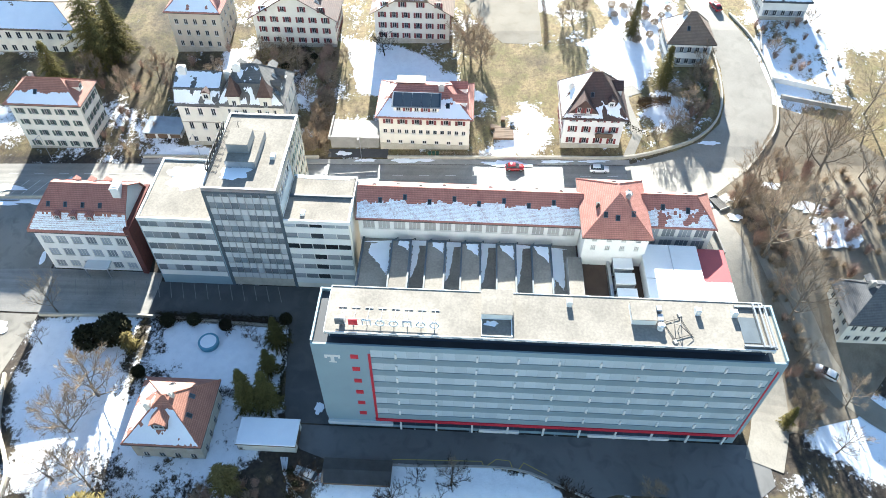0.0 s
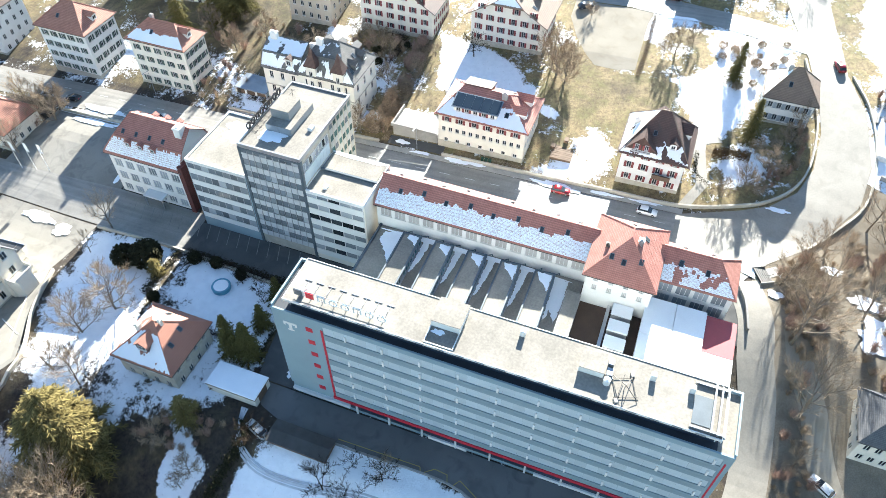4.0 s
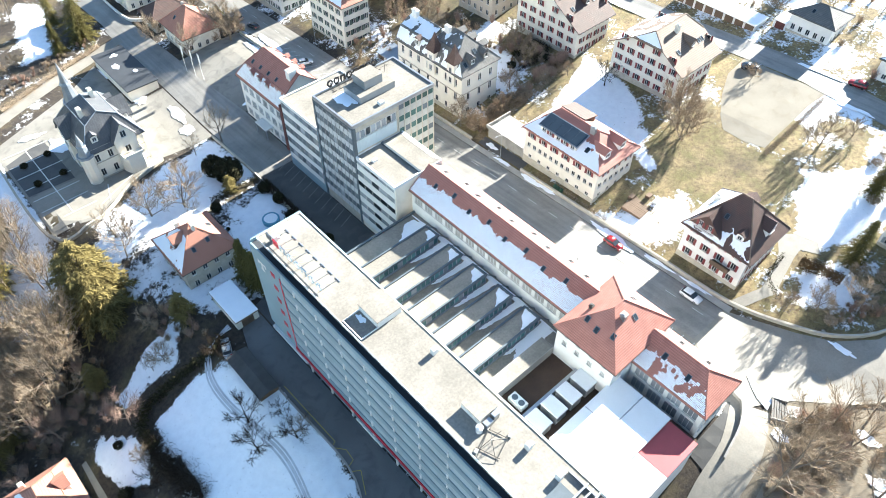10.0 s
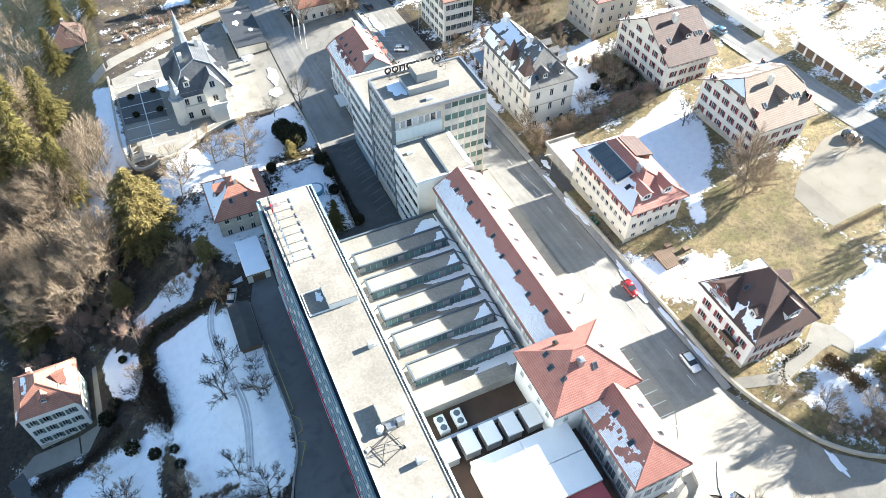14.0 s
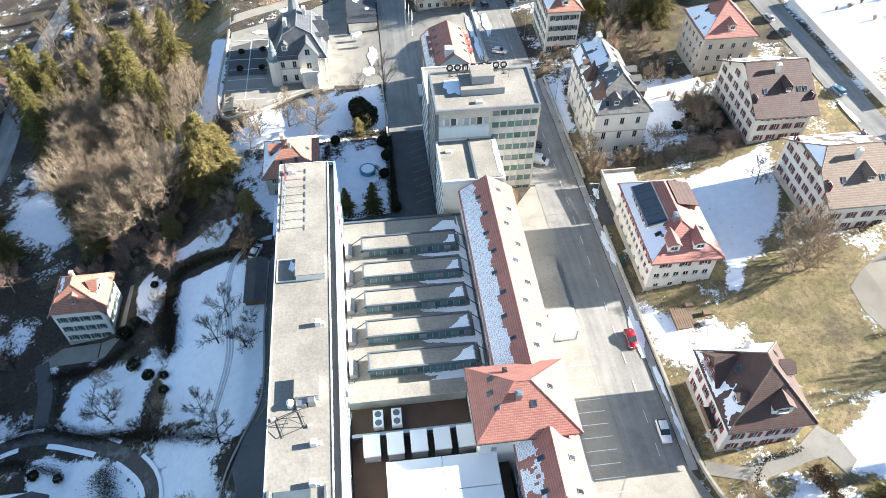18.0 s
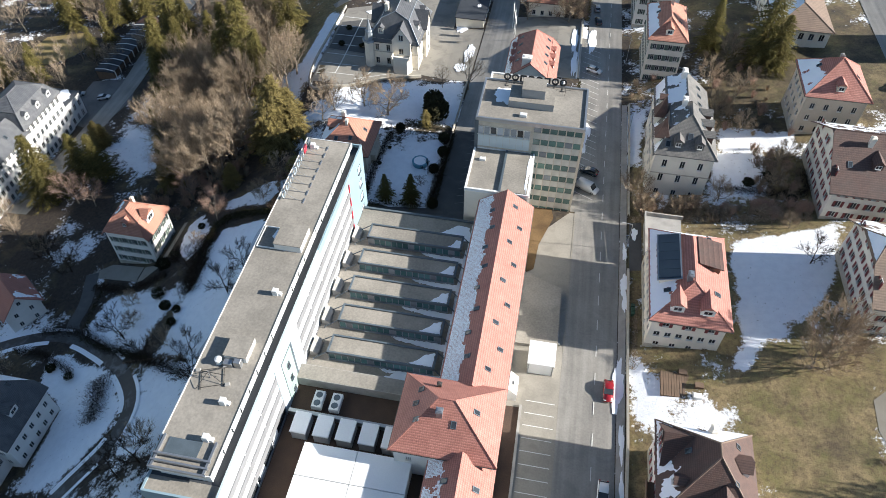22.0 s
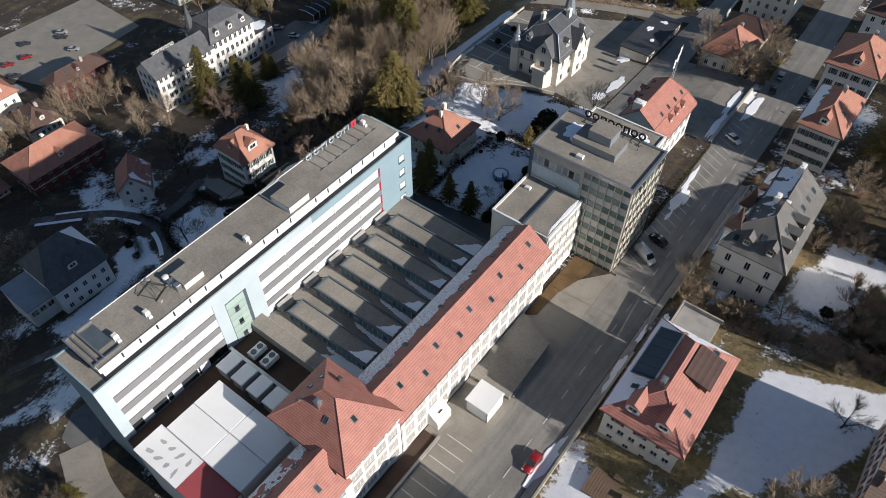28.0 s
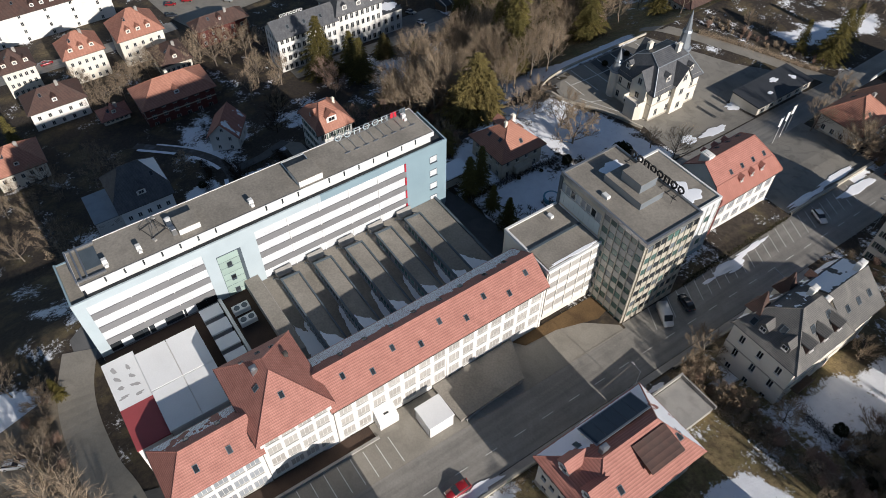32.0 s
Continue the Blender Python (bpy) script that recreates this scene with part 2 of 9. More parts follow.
M["shutter_grey"] = mat("grey_shutter", (0.33, 0.36, 0.39), (0.27, 0.30, 0.33), 0.6, 2, 0.05, spread=0.15)
M["frame"] = mat("white_window_frame", (0.66, 0.65, 0.62), (0.56, 0.55, 0.52), 0.6, 2, 0.02)
M["frame_dark"] = mat("dark_metal_frame", (0.09, 0.115, 0.135), (0.065, 0.085, 0.10), 0.5, 2, 0.02)
M["glass"] = mat("window_glass", (0.025, 0.03, 0.035), (0.04, 0.045, 0.05), 0.06, 1, 0.0, spread=0.5)
M["glass_dim"] = mat("dim_window", (0.20, 0.22, 0.235), (0.14, 0.158, 0.175), 0.12, 1.5, 0.0, spread=0.3)
M["panel_pale"] = mat("pale_panel", (0.54, 0.55, 0.55), (0.48, 0.49, 0.495), 0.6, 0.7, 0.02, 25, dirt=0.2)
M["glass_sheer"] = mat("curtained_window", (0.34, 0.36, 0.38), (0.26, 0.28, 0.30), 0.15, 1.5, 0.0, spread=0.35)
M["glass_green"] = mat("green_tinted_glass", (0.10, 0.17, 0.15), (0.07, 0.12, 0.11), 0.08, 1, 0.0, spread=0.35)
M["metal"] = mat("galvanised_metal", (0.45, 0.46, 0.47), (0.36, 0.37, 0.38), 0.4, 2, 0.03, metal=0.8)
M["metal_dark"] = mat("dark_weathered_metal", (0.09, 0.085, 0.08), (0.06, 0.055, 0.05), 0.6, 2, 0.05, metal=0.3)
M["solar"] = mat("solar_panel", (0.02, 0.03, 0.045), (0.03, 0.045, 0.06), 0.12, 1, 0.0)
M["zinc"] = mat("zinc_sheet", (0.30, 0.33, 0.36), (0.24, 0.27, 0.30), 0.45, 1.2, 0.03, metal=0.4, dirt=0.2)
M["wood"] = mat("weathered_timber", (0.17, 0.11, 0.07), (0.11, 0.075, 0.05), 0.85, 2, 0.15)
M["bark"] = mat("grey_brown_bark", (0.23, 0.19, 0.145), (0.13, 0.105, 0.083), 0.95, 3, 0.2)
M["twig"] = mat("bare_twigs", (0.37, 0.29, 0.205), (0.225, 0.17, 0.118), 0.95, 1, 0.0, spread=0.25, island=0.3, spec=0.1)
M["twig_pale"] = mat("pale_birch_twigs", (0.36, 0.24, 0.18), (0.25, 0.165, 0.125), 0.95, 1, 0.0, spread=0.15, island=0.25)
M["needle"] = mat("conifer_needles", (0.15, 0.122, 0.04), (0.08, 0.073, 0.027), 0.9, 1.5, 0.0, spread=0.2, island=0.45, spec=0.08)
M["needle_gold"] = mat("yellowish_needles", (0.205, 0.163, 0.06), (0.125, 0.1, 0.04), 0.9, 1.5, 0.0, spread=0.12, island=0.5, spec=0.1)
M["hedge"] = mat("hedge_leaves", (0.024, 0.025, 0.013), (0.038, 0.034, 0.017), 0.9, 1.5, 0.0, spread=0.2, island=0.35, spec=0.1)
M["hedge_brown"] = mat("brown_hedge_leaves", (0.17, 0.11, 0.055), (0.095, 0.06, 0.03), 0.9, 1.5, 0.0, island=0.35, spec=0.1)
M["thorn"] = mat("dark_leafless_hedge", (0.045, 0.032, 0.022), (0.028, 0.021, 0.016), 0.95, 1.5, 0.0, island=0.35, spec=0.1)
M["dry_grass"] = mat("dry_grass", (0.185, 0.12, 0.06), (0.095, 0.062, 0.033), 0.95, 1.0, 0.25, 18, dirt=0.5, dirt_col=(0.07, 0.045, 0.028), spec=0.1)
M["tyre"] = mat("tyre_rubber", (0.02, 0.02, 0.02), None, 0.9, 1, 0.0)
M["soil"] = mat("bare_soil", (0.085, 0.053, 0.036), (0.05, 0.032, 0.023), 0.95, 1.2, 0.25, 20)


# ---- mesh helpers ----
class Shape:
    """Collects vertices and faces of one mesh."""

    def __init__(self):
        self.v, self.f = [], []

    def face(self, *pts):
        k = len(self.v)
        self.v += [tuple(p) for p in pts]
        self.f.append(tuple(range(k, k + len(pts))))
        return self

    def box(self, x0, y0, z0, x1, y1, z1):
        k = len(self.v)
        self.v += [(x0, y0, z0), (x1, y0, z0), (x1, y1, z0), (x0, y1, z0), (x0, y0, z1), (x1, y0, z1), (x1, y1, z1), (x0, y1, z1)]
        self.f += [tuple(k + i for i in q) for q in ((3, 2, 1, 0), (4, 5, 6, 7), (0, 1, 5, 4), (1, 2, 6, 5), (2, 3, 7, 6), (3, 0, 4, 7))]
        return self

    def block(self, x, y, z, sx, sy, sz, c=0.0):
        """A box by its base centre and size, with its upper edges chamfered by c."""
        if c <= 0:
            return self.box(x - sx / 2, y - sy / 2, z, x + sx / 2, y + sy / 2, z + sz)
        self.box(x - sx / 2, y - sy / 2, z, x + sx / 2, y + sy / 2, z + sz - c)
        return self.loft([[(x - a, y - b, h), (x + a, y - b, h), (x + a, y + b, h), (x - a, y + b, h)] for a, b, h in ((sx / 2, sy / 2, z + sz - c), (sx / 2 - c, sy / 2 - c, z + sz))])

    def loft(self, rings, cap=True):
        k, n = len(self.v), len(rings[0])
        for r in rings:
            self.v += [tuple(p) for p in r]
        for i in range(len(rings) - 1):
            for j in range(n):
                a, b = k + i * n + j, k + i * n + (j + 1) % n
                self.f.append((a, b, b + n, a + n))
        if cap:
            self.f += [tuple(reversed(range(k, k + n))), tuple(range(k + (len(rings) - 1) * n, k + len(rings) * n))]
        return self

    def prism(self, poly, z0, z1):
        return self.loft([[(x, y, z0) for x, y in poly], [(x, y, z1) for x, y in poly]])

    def tube(self, p, q, r0, r1=None, n=5, cap=True):
        p, q = Vector(p), Vector(q)
        r1 = r0 if r1 is None else r1
        d = (q - p).normalized()
        u = d.orthogonal().normalized()
        w = d.cross(u)
        ring = lambda c, r: [c + u * (r * math.cos(2 * math.pi * i / n)) + w * (r * math.sin(2 * math.pi * i / n)) for i in range(n)]
        return self.loft([ring(p, r0), ring(q, r1)], cap)

    def cone(self, x, y, z0, z1, r0, r1, n=12):
        ring = lambda r, z: [(x + r * math.cos(2 * math.pi * i / n), y + r * math.sin(2 * math.pi * i / n), z) for i in range(n)]
        return self.loft([ring(r0, z0), ring(max(r1, 0.01), z1)])

    def weld(self):
        """Joins vertices that lie in one place."""
        at, v, to = {}, [], []
        for p in self.v:
            k = (round(p[0], 3), round(p[1], 3), round(p[2], 3))
            if k not in at:
                at[k] = len(v)
                v.append(p)
            to.append(at[k])
        self.v, self.f = v, [g for g in (tuple(dict.fromkeys(to[i] for i in f)) for f in self.f) if len(g) > 2]
        return self

    def mesh(self, name, material, smooth=False):
        me = bpy.data.meshes.new(name)
        me.from_pydata(self.v, [], self.f)
        me.materials.append(material)
        if smooth:
            me.polygons.foreach_set("use_smooth", [True] * len(me.polygons))
        return me


def part(name, shape, material, parent, label="", at=None, smooth=False):
    """Links a shape (or a finished mesh) as one mesh object under a thing or a part."""
    me = shape if isinstance(shape, bpy.types.Mesh) else shape.mesh(name, material, smooth)
    ob = new(name, me)
    ob.parent = parent
    if at is not None:
        ob.matrix_basis = at
    return tagged(ob, label)


def thing(name, label, category, at=None, group="", kind=""):
    ob = new(name)
    if at is not None:
        ob.matrix_basis = at
    return tagged(ob, label, category, group, kind)


def solo(name, shape, material, label, category="", group="", kind="", smooth=False):
    """A thing that is one mesh."""
    return tagged(new(name, shape.mesh(name, material, smooth)), label, category, group, kind)


# ---- the lie of the land ----
def ramp(x, xs, zs):
    return float(np.interp(x, xs, zs))


def smooth01(a, b, x):
    t = min(1, max(0, (x - a) / (b - a)))
    return t * t * (3 - 2 * t)


def street_z(y):
    return -0.9 - 0.043 * (min(140, max(-60, y)) + 5)


def ground_z(x, y):
    """The street lies on a terrace; gardens rise to the east, the park falls away to the west."""
    s = street_z(y)
    east = s + ramp(x, (121, 127, 165, 190, 260, 600), (0, 1.4, 7.2, 9.5, 20, 60))
    north = smooth01(62, 92, y)
    edge = 47 - 12 * north
    west = ramp(x - edge, (-500, -140, -87, -35, -4, 0), (-60, -30, -25.5, -16.5, -1.6, 0)) - 7.5 - 2.0 * north * smooth01(92, 70, x)
    south = smooth01(-38, -52, y)
    a, b = 88 - 26 * south, 103 + 1 * south
    return west + (east - west) * smooth01(a, b, x) if x < b else east


# ---- ground, roads and paving ----
def drape(name, poly, material, label, lift=0.06, step=3.0, kind="structure", category="", parent=None, height=ground_z):
    """A flat-lying polygon cut into a mesh that follows the ground."""
    bm = bmesh.new()
    bm.faces.new([bm.verts.new((x, y, 0)) for x, y in poly])
    xs, ys = [p[0] for p in poly], [p[1] for p in poly]
    for lo, hi, axis in ((min(xs), max(xs), 0), (min(ys), max(ys), 1)):
        k = math.ceil(lo / step) * step
        while k < hi:
            n = (1, 0, 0) if axis == 0 else (0, 1, 0)
            c = (k, 0, 0) if axis == 0 else (0, k, 0)
            bmesh.ops.bisect_plane(bm, geom=bm.verts[:] + bm.edges[:] + bm.faces[:], plane_co=c, plane_no=n)
            k += step
    for v in bm.verts:
        v.co.z = height(v.co.x, v.co.y) + lift
    bmesh.ops.recalc_face_normals(bm, faces=bm.faces)
    if sum(f.normal.z for f in bm.faces) < 0:
        bmesh.ops.reverse_faces(bm, faces=bm.faces)
    me = bpy.data.meshes.new(name)
    bm.to_mesh(me)
    bm.free()
    me.materials.append(material)
    ob = new(name, me)
    ob.parent = parent
    return tagged(ob, label, category, "", kind)


def spline(pts, step=2.0):
    """A smooth line (Catmull-Rom) through points of the plan."""
    p = [Vector(q).to_2d() for q in pts]
    p = [p[0] * 2 - p[1]] + p + [p[-1] * 2 - p[-2]]
    out = []
    for i in range(1, len(p) - 2):
        n = max(1, int((p[i + 1] - p[i]).length / step))
        for k in range(n):
            t = k / n
            out.append(0.5 * ((2 * p[i]) + (p[i + 1] - p[i - 1]) * t + (2 * p[i - 1] - 5 * p[i] + 4 * p[i + 1] - p[i + 2]) * t * t + (3 * p[i] - p[i - 1] - 3 * p[i + 1] + p[i + 2]) * t ** 3))
    return out + [p[-2]]


def sides(line, width):
    left, right = [], []
    for i, q in enumerate(line):
        d = (line[min(i + 1, len(line) - 1)] - line[max(i - 1, 0)]).normalized()
        n = Vector((-d.y, d.x))
        left.append(q + n * width / 2)
        right.append(q - n * width / 2)
    return left, right


def ribbon(name, pts, width, material, label, lift=0.06, kind="structure", category="", thick=0.0, parent=None, height=ground_z):
    """A strip along a line of the plan; with thick it stands up as a kerb or a low wall."""
    line = spline(pts)
    a, b = sides(line, width)
    s = Shape()
    m = max(1, int(width / 2.5))
    for i in range(len(line) - 1):
        for j in range(m):
            q = [p.lerp(r, t) for p, r, t in ((b[i], a[i], j / m), (b[i], a[i], (j + 1) / m), (b[i + 1], a[i + 1], (j + 1) / m), (b[i + 1], a[i + 1], j / m))]
            s.face(*[(v.x, v.y, height(v.x, v.y) + lift + thick) for v in (q[0], q[3], q[2], q[1])])
    if thick:
        for row, flip in ((a, 0), (b, 1)):
            for i in range(len(line) - 1):
                p, q = (row[i], row[i + 1]) if flip else (row[i + 1], row[i])
                zp, zq = height(p.x, p.y), height(q.x, q.y)
                s.face((p.x, p.y, zp - 0.8), (q.x, q.y, zq - 0.8), (q.x, q.y, zq + lift + thick), (p.x, p.y, zp + lift + thick))
    ob = new(name, s.mesh(name, material))
    ob.parent = parent
    return tagged(ob, label, category, "", kind)


# ---- windows, walls and roofs of houses ----
MESHES = {}


def shared(key, make):
    if key not in MESHES:
        MESHES[key] = make()
    return MESHES[key]


def pane_mesh(w, h, material):
    return shared(("pane", round(w, 2), round(h, 2), material.name), lambda: Shape().box(-w / 2, -0.02, -h / 2, w / 2, 0.02, h / 2).mesh("pane", material))


def lattice(s, w, h, nx, ny, t, front, back, at, pane=False):
    """A frame with nx by ny openings in one connected piece; at(u, v, d) places it, pane closes the openings at the back."""
    cuts = lambda a, n: sorted([-a / 2 + (a - t) * i / n for i in range(n + 1)] + [-a / 2 + (a - t) * i / n + t for i in range(n + 1)])
    us, vs = cuts(w, nx), cuts(h, ny)
    glass = []
    for i in range(len(us) - 1):
        for j in range(len(vs) - 1):
            c = [(us[i], vs[j]), (us[i + 1], vs[j]), (us[i + 1], vs[j + 1]), (us[i], vs[j + 1])]
            if i % 2 and j % 2:
                for k in range(4):
                    (ua, va), (ub, vb) = c[k], c[(k + 1) % 4]
                    s.face(at(ua, va, front), at(ub, vb, front), at(ub, vb, back), at(ua, va, back))
                if pane:
                    glass.append(len(s.f))
                    s.face(*[at(u, v, back) for u, v in c])
            else:
                s.face(*[at(u, v, front) for u, v in c])
    for k in range(len(us) - 1):
        for v in (-h / 2, h / 2):
            s.face(at(us[k], v, front), at(us[k + 1], v, front), at(us[k + 1], v, back), at(us[k], v, back))
    for k in range(len(vs) - 1):
        for u in (-w / 2, w / 2):
            s.face(at(u, vs[k], front), at(u, vs[k + 1], front), at(u, vs[k + 1], back), at(u, vs[k], back))
    return glass


def upright(u, v, d):
    return (u, d, v)


def frame_mesh(w, h, material, bars=1, t=0.07):
    def make():
        s = Shape()
        lattice(s, w, h, bars + 1, 1, t, -0.05, 0.05, upright)
        s.box(-w / 2, -0.22, -h / 2 - 0.1, w / 2, 0.05, -h / 2)
        return s.weld().mesh("window_frame", material)
    return shared(("frame", round(w, 2), round(h, 2), material.name, bars), make)


def shutter_mesh(w, h, material):
    def make():
        n = max(4, int(h / 0.2))
        edge = [(-0.01, -h / 2), (-0.01, h / 2)]
        for i in range(n):
            z = h / 2 - h * i / n
            edge += [(-0.05, z), (-0.085, z - h / n * 0.85)]
        edge.append((-0.05, -h / 2))
        return Shape().loft([[(x, y, z) for y, z in edge] for x in (-w / 2, w / 2)]).mesh("shutter", material)
    return shared(("shutter", round(w, 2), round(h, 2), material.name), make)


def put_window(parent, at, w, h, shutter=None, glass=None, frame=None, bars=1):
    """A window at its centre; at looks outwards along -y."""
    win = part("window", frame_mesh(w, h, frame or M["frame"], bars), None, parent, at=at)
    part("pane", pane_mesh(w - 0.1, h - 0.1, glass or M["glass"]), None, win, at=pose(0, 0.03, 0))
    if shutter:
        sw = w / 2
        for x in (-w / 2 - sw / 2 - 0.02, w / 2 + sw / 2 + 0.02):
            part("shutter", shutter_mesh(sw, h, shutter), None, win, at=pose(x, -0.17, 0))
    return win


def put_plain_window(parent, at, w, h, glass, frame):
    """A window seen only from afar: frame and pane in one mesh."""
    def make():
        s = Shape()
        panes = lattice(s, w, h, 2, 1, 0.08, -0.05, 0.02, upright, True)
        me = s.mesh("window", frame)
        me.materials.append(glass)
        for k in panes:
            me.polygons[k].material_index = 1
        bm = bmesh.new()
        bm.from_mesh(me)
        bmesh.ops.remove_doubles(bm, verts=bm.verts, dist=0.001)
        bm.to_mesh(me)
        bm.free()
        return me
    part("window", shared(("far", round(w, 2), round(h, 2), glass.name), make), None, parent, at=at)


def holed_wall(s, length, z0, z1, openings, to_world, depth=0.16):
    """A wall's outer face with openings cut through it and their reveals; openings: (x, z, w, h) by centre."""
    xs, zs = {-length / 2, length / 2}, {z0, z1}
    for x, z, w, h in openings:
        xs |= {x - w / 2, x + w / 2}
        zs |= {z - h / 2, z + h / 2}
    xs, zs = sorted(xs), sorted(zs)
    for i in range(len(xs) - 1):
        for j in range(len(zs) - 1):
            cx, cz = (xs[i] + xs[i + 1]) / 2, (zs[j] + zs[j + 1]) / 2
            if not any(abs(cx - x) < w / 2 and abs(cz - z) < h / 2 for x, z, w, h in openings):
                s.face(*[to_world @ Vector((x, 0, z)) for x, z in ((xs[i], zs[j]), (xs[i + 1], zs[j]), (xs[i + 1], zs[j + 1]), (xs[i], zs[j + 1]))])
    for x, z, w, h in openings:
        c = [(x - w / 2, z - h / 2), (x + w / 2, z - h / 2), (x + w / 2, z + h / 2), (x - w / 2, z + h / 2)]
        for k in range(4):
            (xa, za), (xb, zb) = c[k], c[(k + 1) % 4]
            s.face(*[to_world @ Vector(p) for p in ((xa, 0, za), (xb, 0, zb), (xb, depth, zb), (xa, depth, za))])


def side_pose(side, w, d):
    """The frame of a facade: x along it, -y outwards, origin at its foot's middle."""
    return {"S": pose(0, -d / 2, 0), "N": pose(0, d / 2, 0, 0, 0, 180), "E": pose(w / 2, 0, 0, 0, 0, 90), "W": pose(-w / 2, 0, 0, 0, 0, -90)}[side]


def clip(poly, a, b, c):
    """The part of a plan polygon where a*x + b*y <= c."""
    out = []
    for i, p in enumerate(poly):
        q = poly[(i + 1) % len(poly)]
        dp, dq = a * p[0] + b * p[1] - c, a * q[0] + b * q[1] - c
        if dp <= 0:
            out.append(p)
        if dp * dq < 0:
            t = dp / (dp - dq)
            out.append((p[0] + (q[0] - p[0]) * t, p[1] + (q[1] - p[1]) * t))
    return out


class Roof:
    """A convex roof: the lowest of several sloping planes z = c - a*x - b*y over its eaves' outline."""

    def __init__(self, w, d, over, h):
        self.rect = [(-w / 2 - over, -d / 2 - over), (w / 2 + over, -d / 2 - over), (w / 2 + over, d / 2 + over), (-w / 2 - over, d / 2 + over)]
        self.w, self.d, self.over, self.h, self.planes = w, d, over, h, []

    def slope(self, side, deg, rise=0.0, back=0.0):
        """A plane from one side's eave, tilted by deg, that starts rise above the eave, back metres inwards."""
        k = math.tan(radians(deg))
        nx, ny = {"S": (0, -1), "N": (0, 1), "E": (1, 0), "W": (-1, 0)}[side]
        reach = (self.w if nx else self.d) / 2 - back
        z0 = self.h + rise
        self.planes.append((k * nx, k * ny, z0 + k * reach, side))
        return self

    def z(self, x, y):
        return min(c - a * x - b * y for a, b, c, _ in self.planes)

    def pieces(self):
        for i, (a, b, c, side) in enumerate(self.planes):
            poly = self.rect
            for j, (a2, b2, c2, _) in enumerate(self.planes):
                if i != j and poly:
                    poly = clip(poly, a2 - a, b2 - b, c2 - c)
            if len(poly) > 2:
                yield side, poly, (a, b, c)

    def shape(self, thick=0.22):
        s = Shape()
        seen = {}
        for side, poly, (a, b, c) in self.pieces():
            top = [(x, y, c - a * x - b * y) for x, y in poly]
            s.face(*top)
            s.face(*[(x, y, z - thick) for x, y, z in reversed(top)])
            for k in range(len(top)):
                p, q = top[k], top[(k + 1) % len(top)]
                on = lambda u, v: any(abs(u[m] - e) < 1e-4 and abs(v[m] - e) < 1e-4 for m, e in ((0, self.rect[0][0]), (0, self.rect[1][0]), (1, self.rect[0][1]), (1, self.rect[2][1])))
                if on(p, q):
                    s.face((p[0], p[1], p[2] - thick), (q[0], q[1], q[2] - thick), q, p)
        return s.weld()

    def ridge_caps(self, r=0.13):
        """Rounded caps along ridges and hips."""
        s, done = Shape(), set()
        for side, poly, (a, b, c) in self.pieces():
            for k in range(len(poly)):
                p, q = poly[k], poly[(k + 1) % len(poly)]
                on = any(abs(p[m] - e) < 1e-3 and abs(q[m] - e) < 1e-3 for m, e in ((0, self.rect[0][0]), (0, self.rect[1][0]), (1, self.rect[0][1]), (1, self.rect[2][1])))
                key = tuple(sorted(((round(p[0], 1), round(p[1], 1)), (round(q[0], 1), round(q[1], 1)))))
                if not on and key not in done and math.dist(p, q) > 0.4:
                    done.add(key)
                    s.tube((*p, self.z(*p)), (*q, self.z(*q)), r, n=5)
        return s


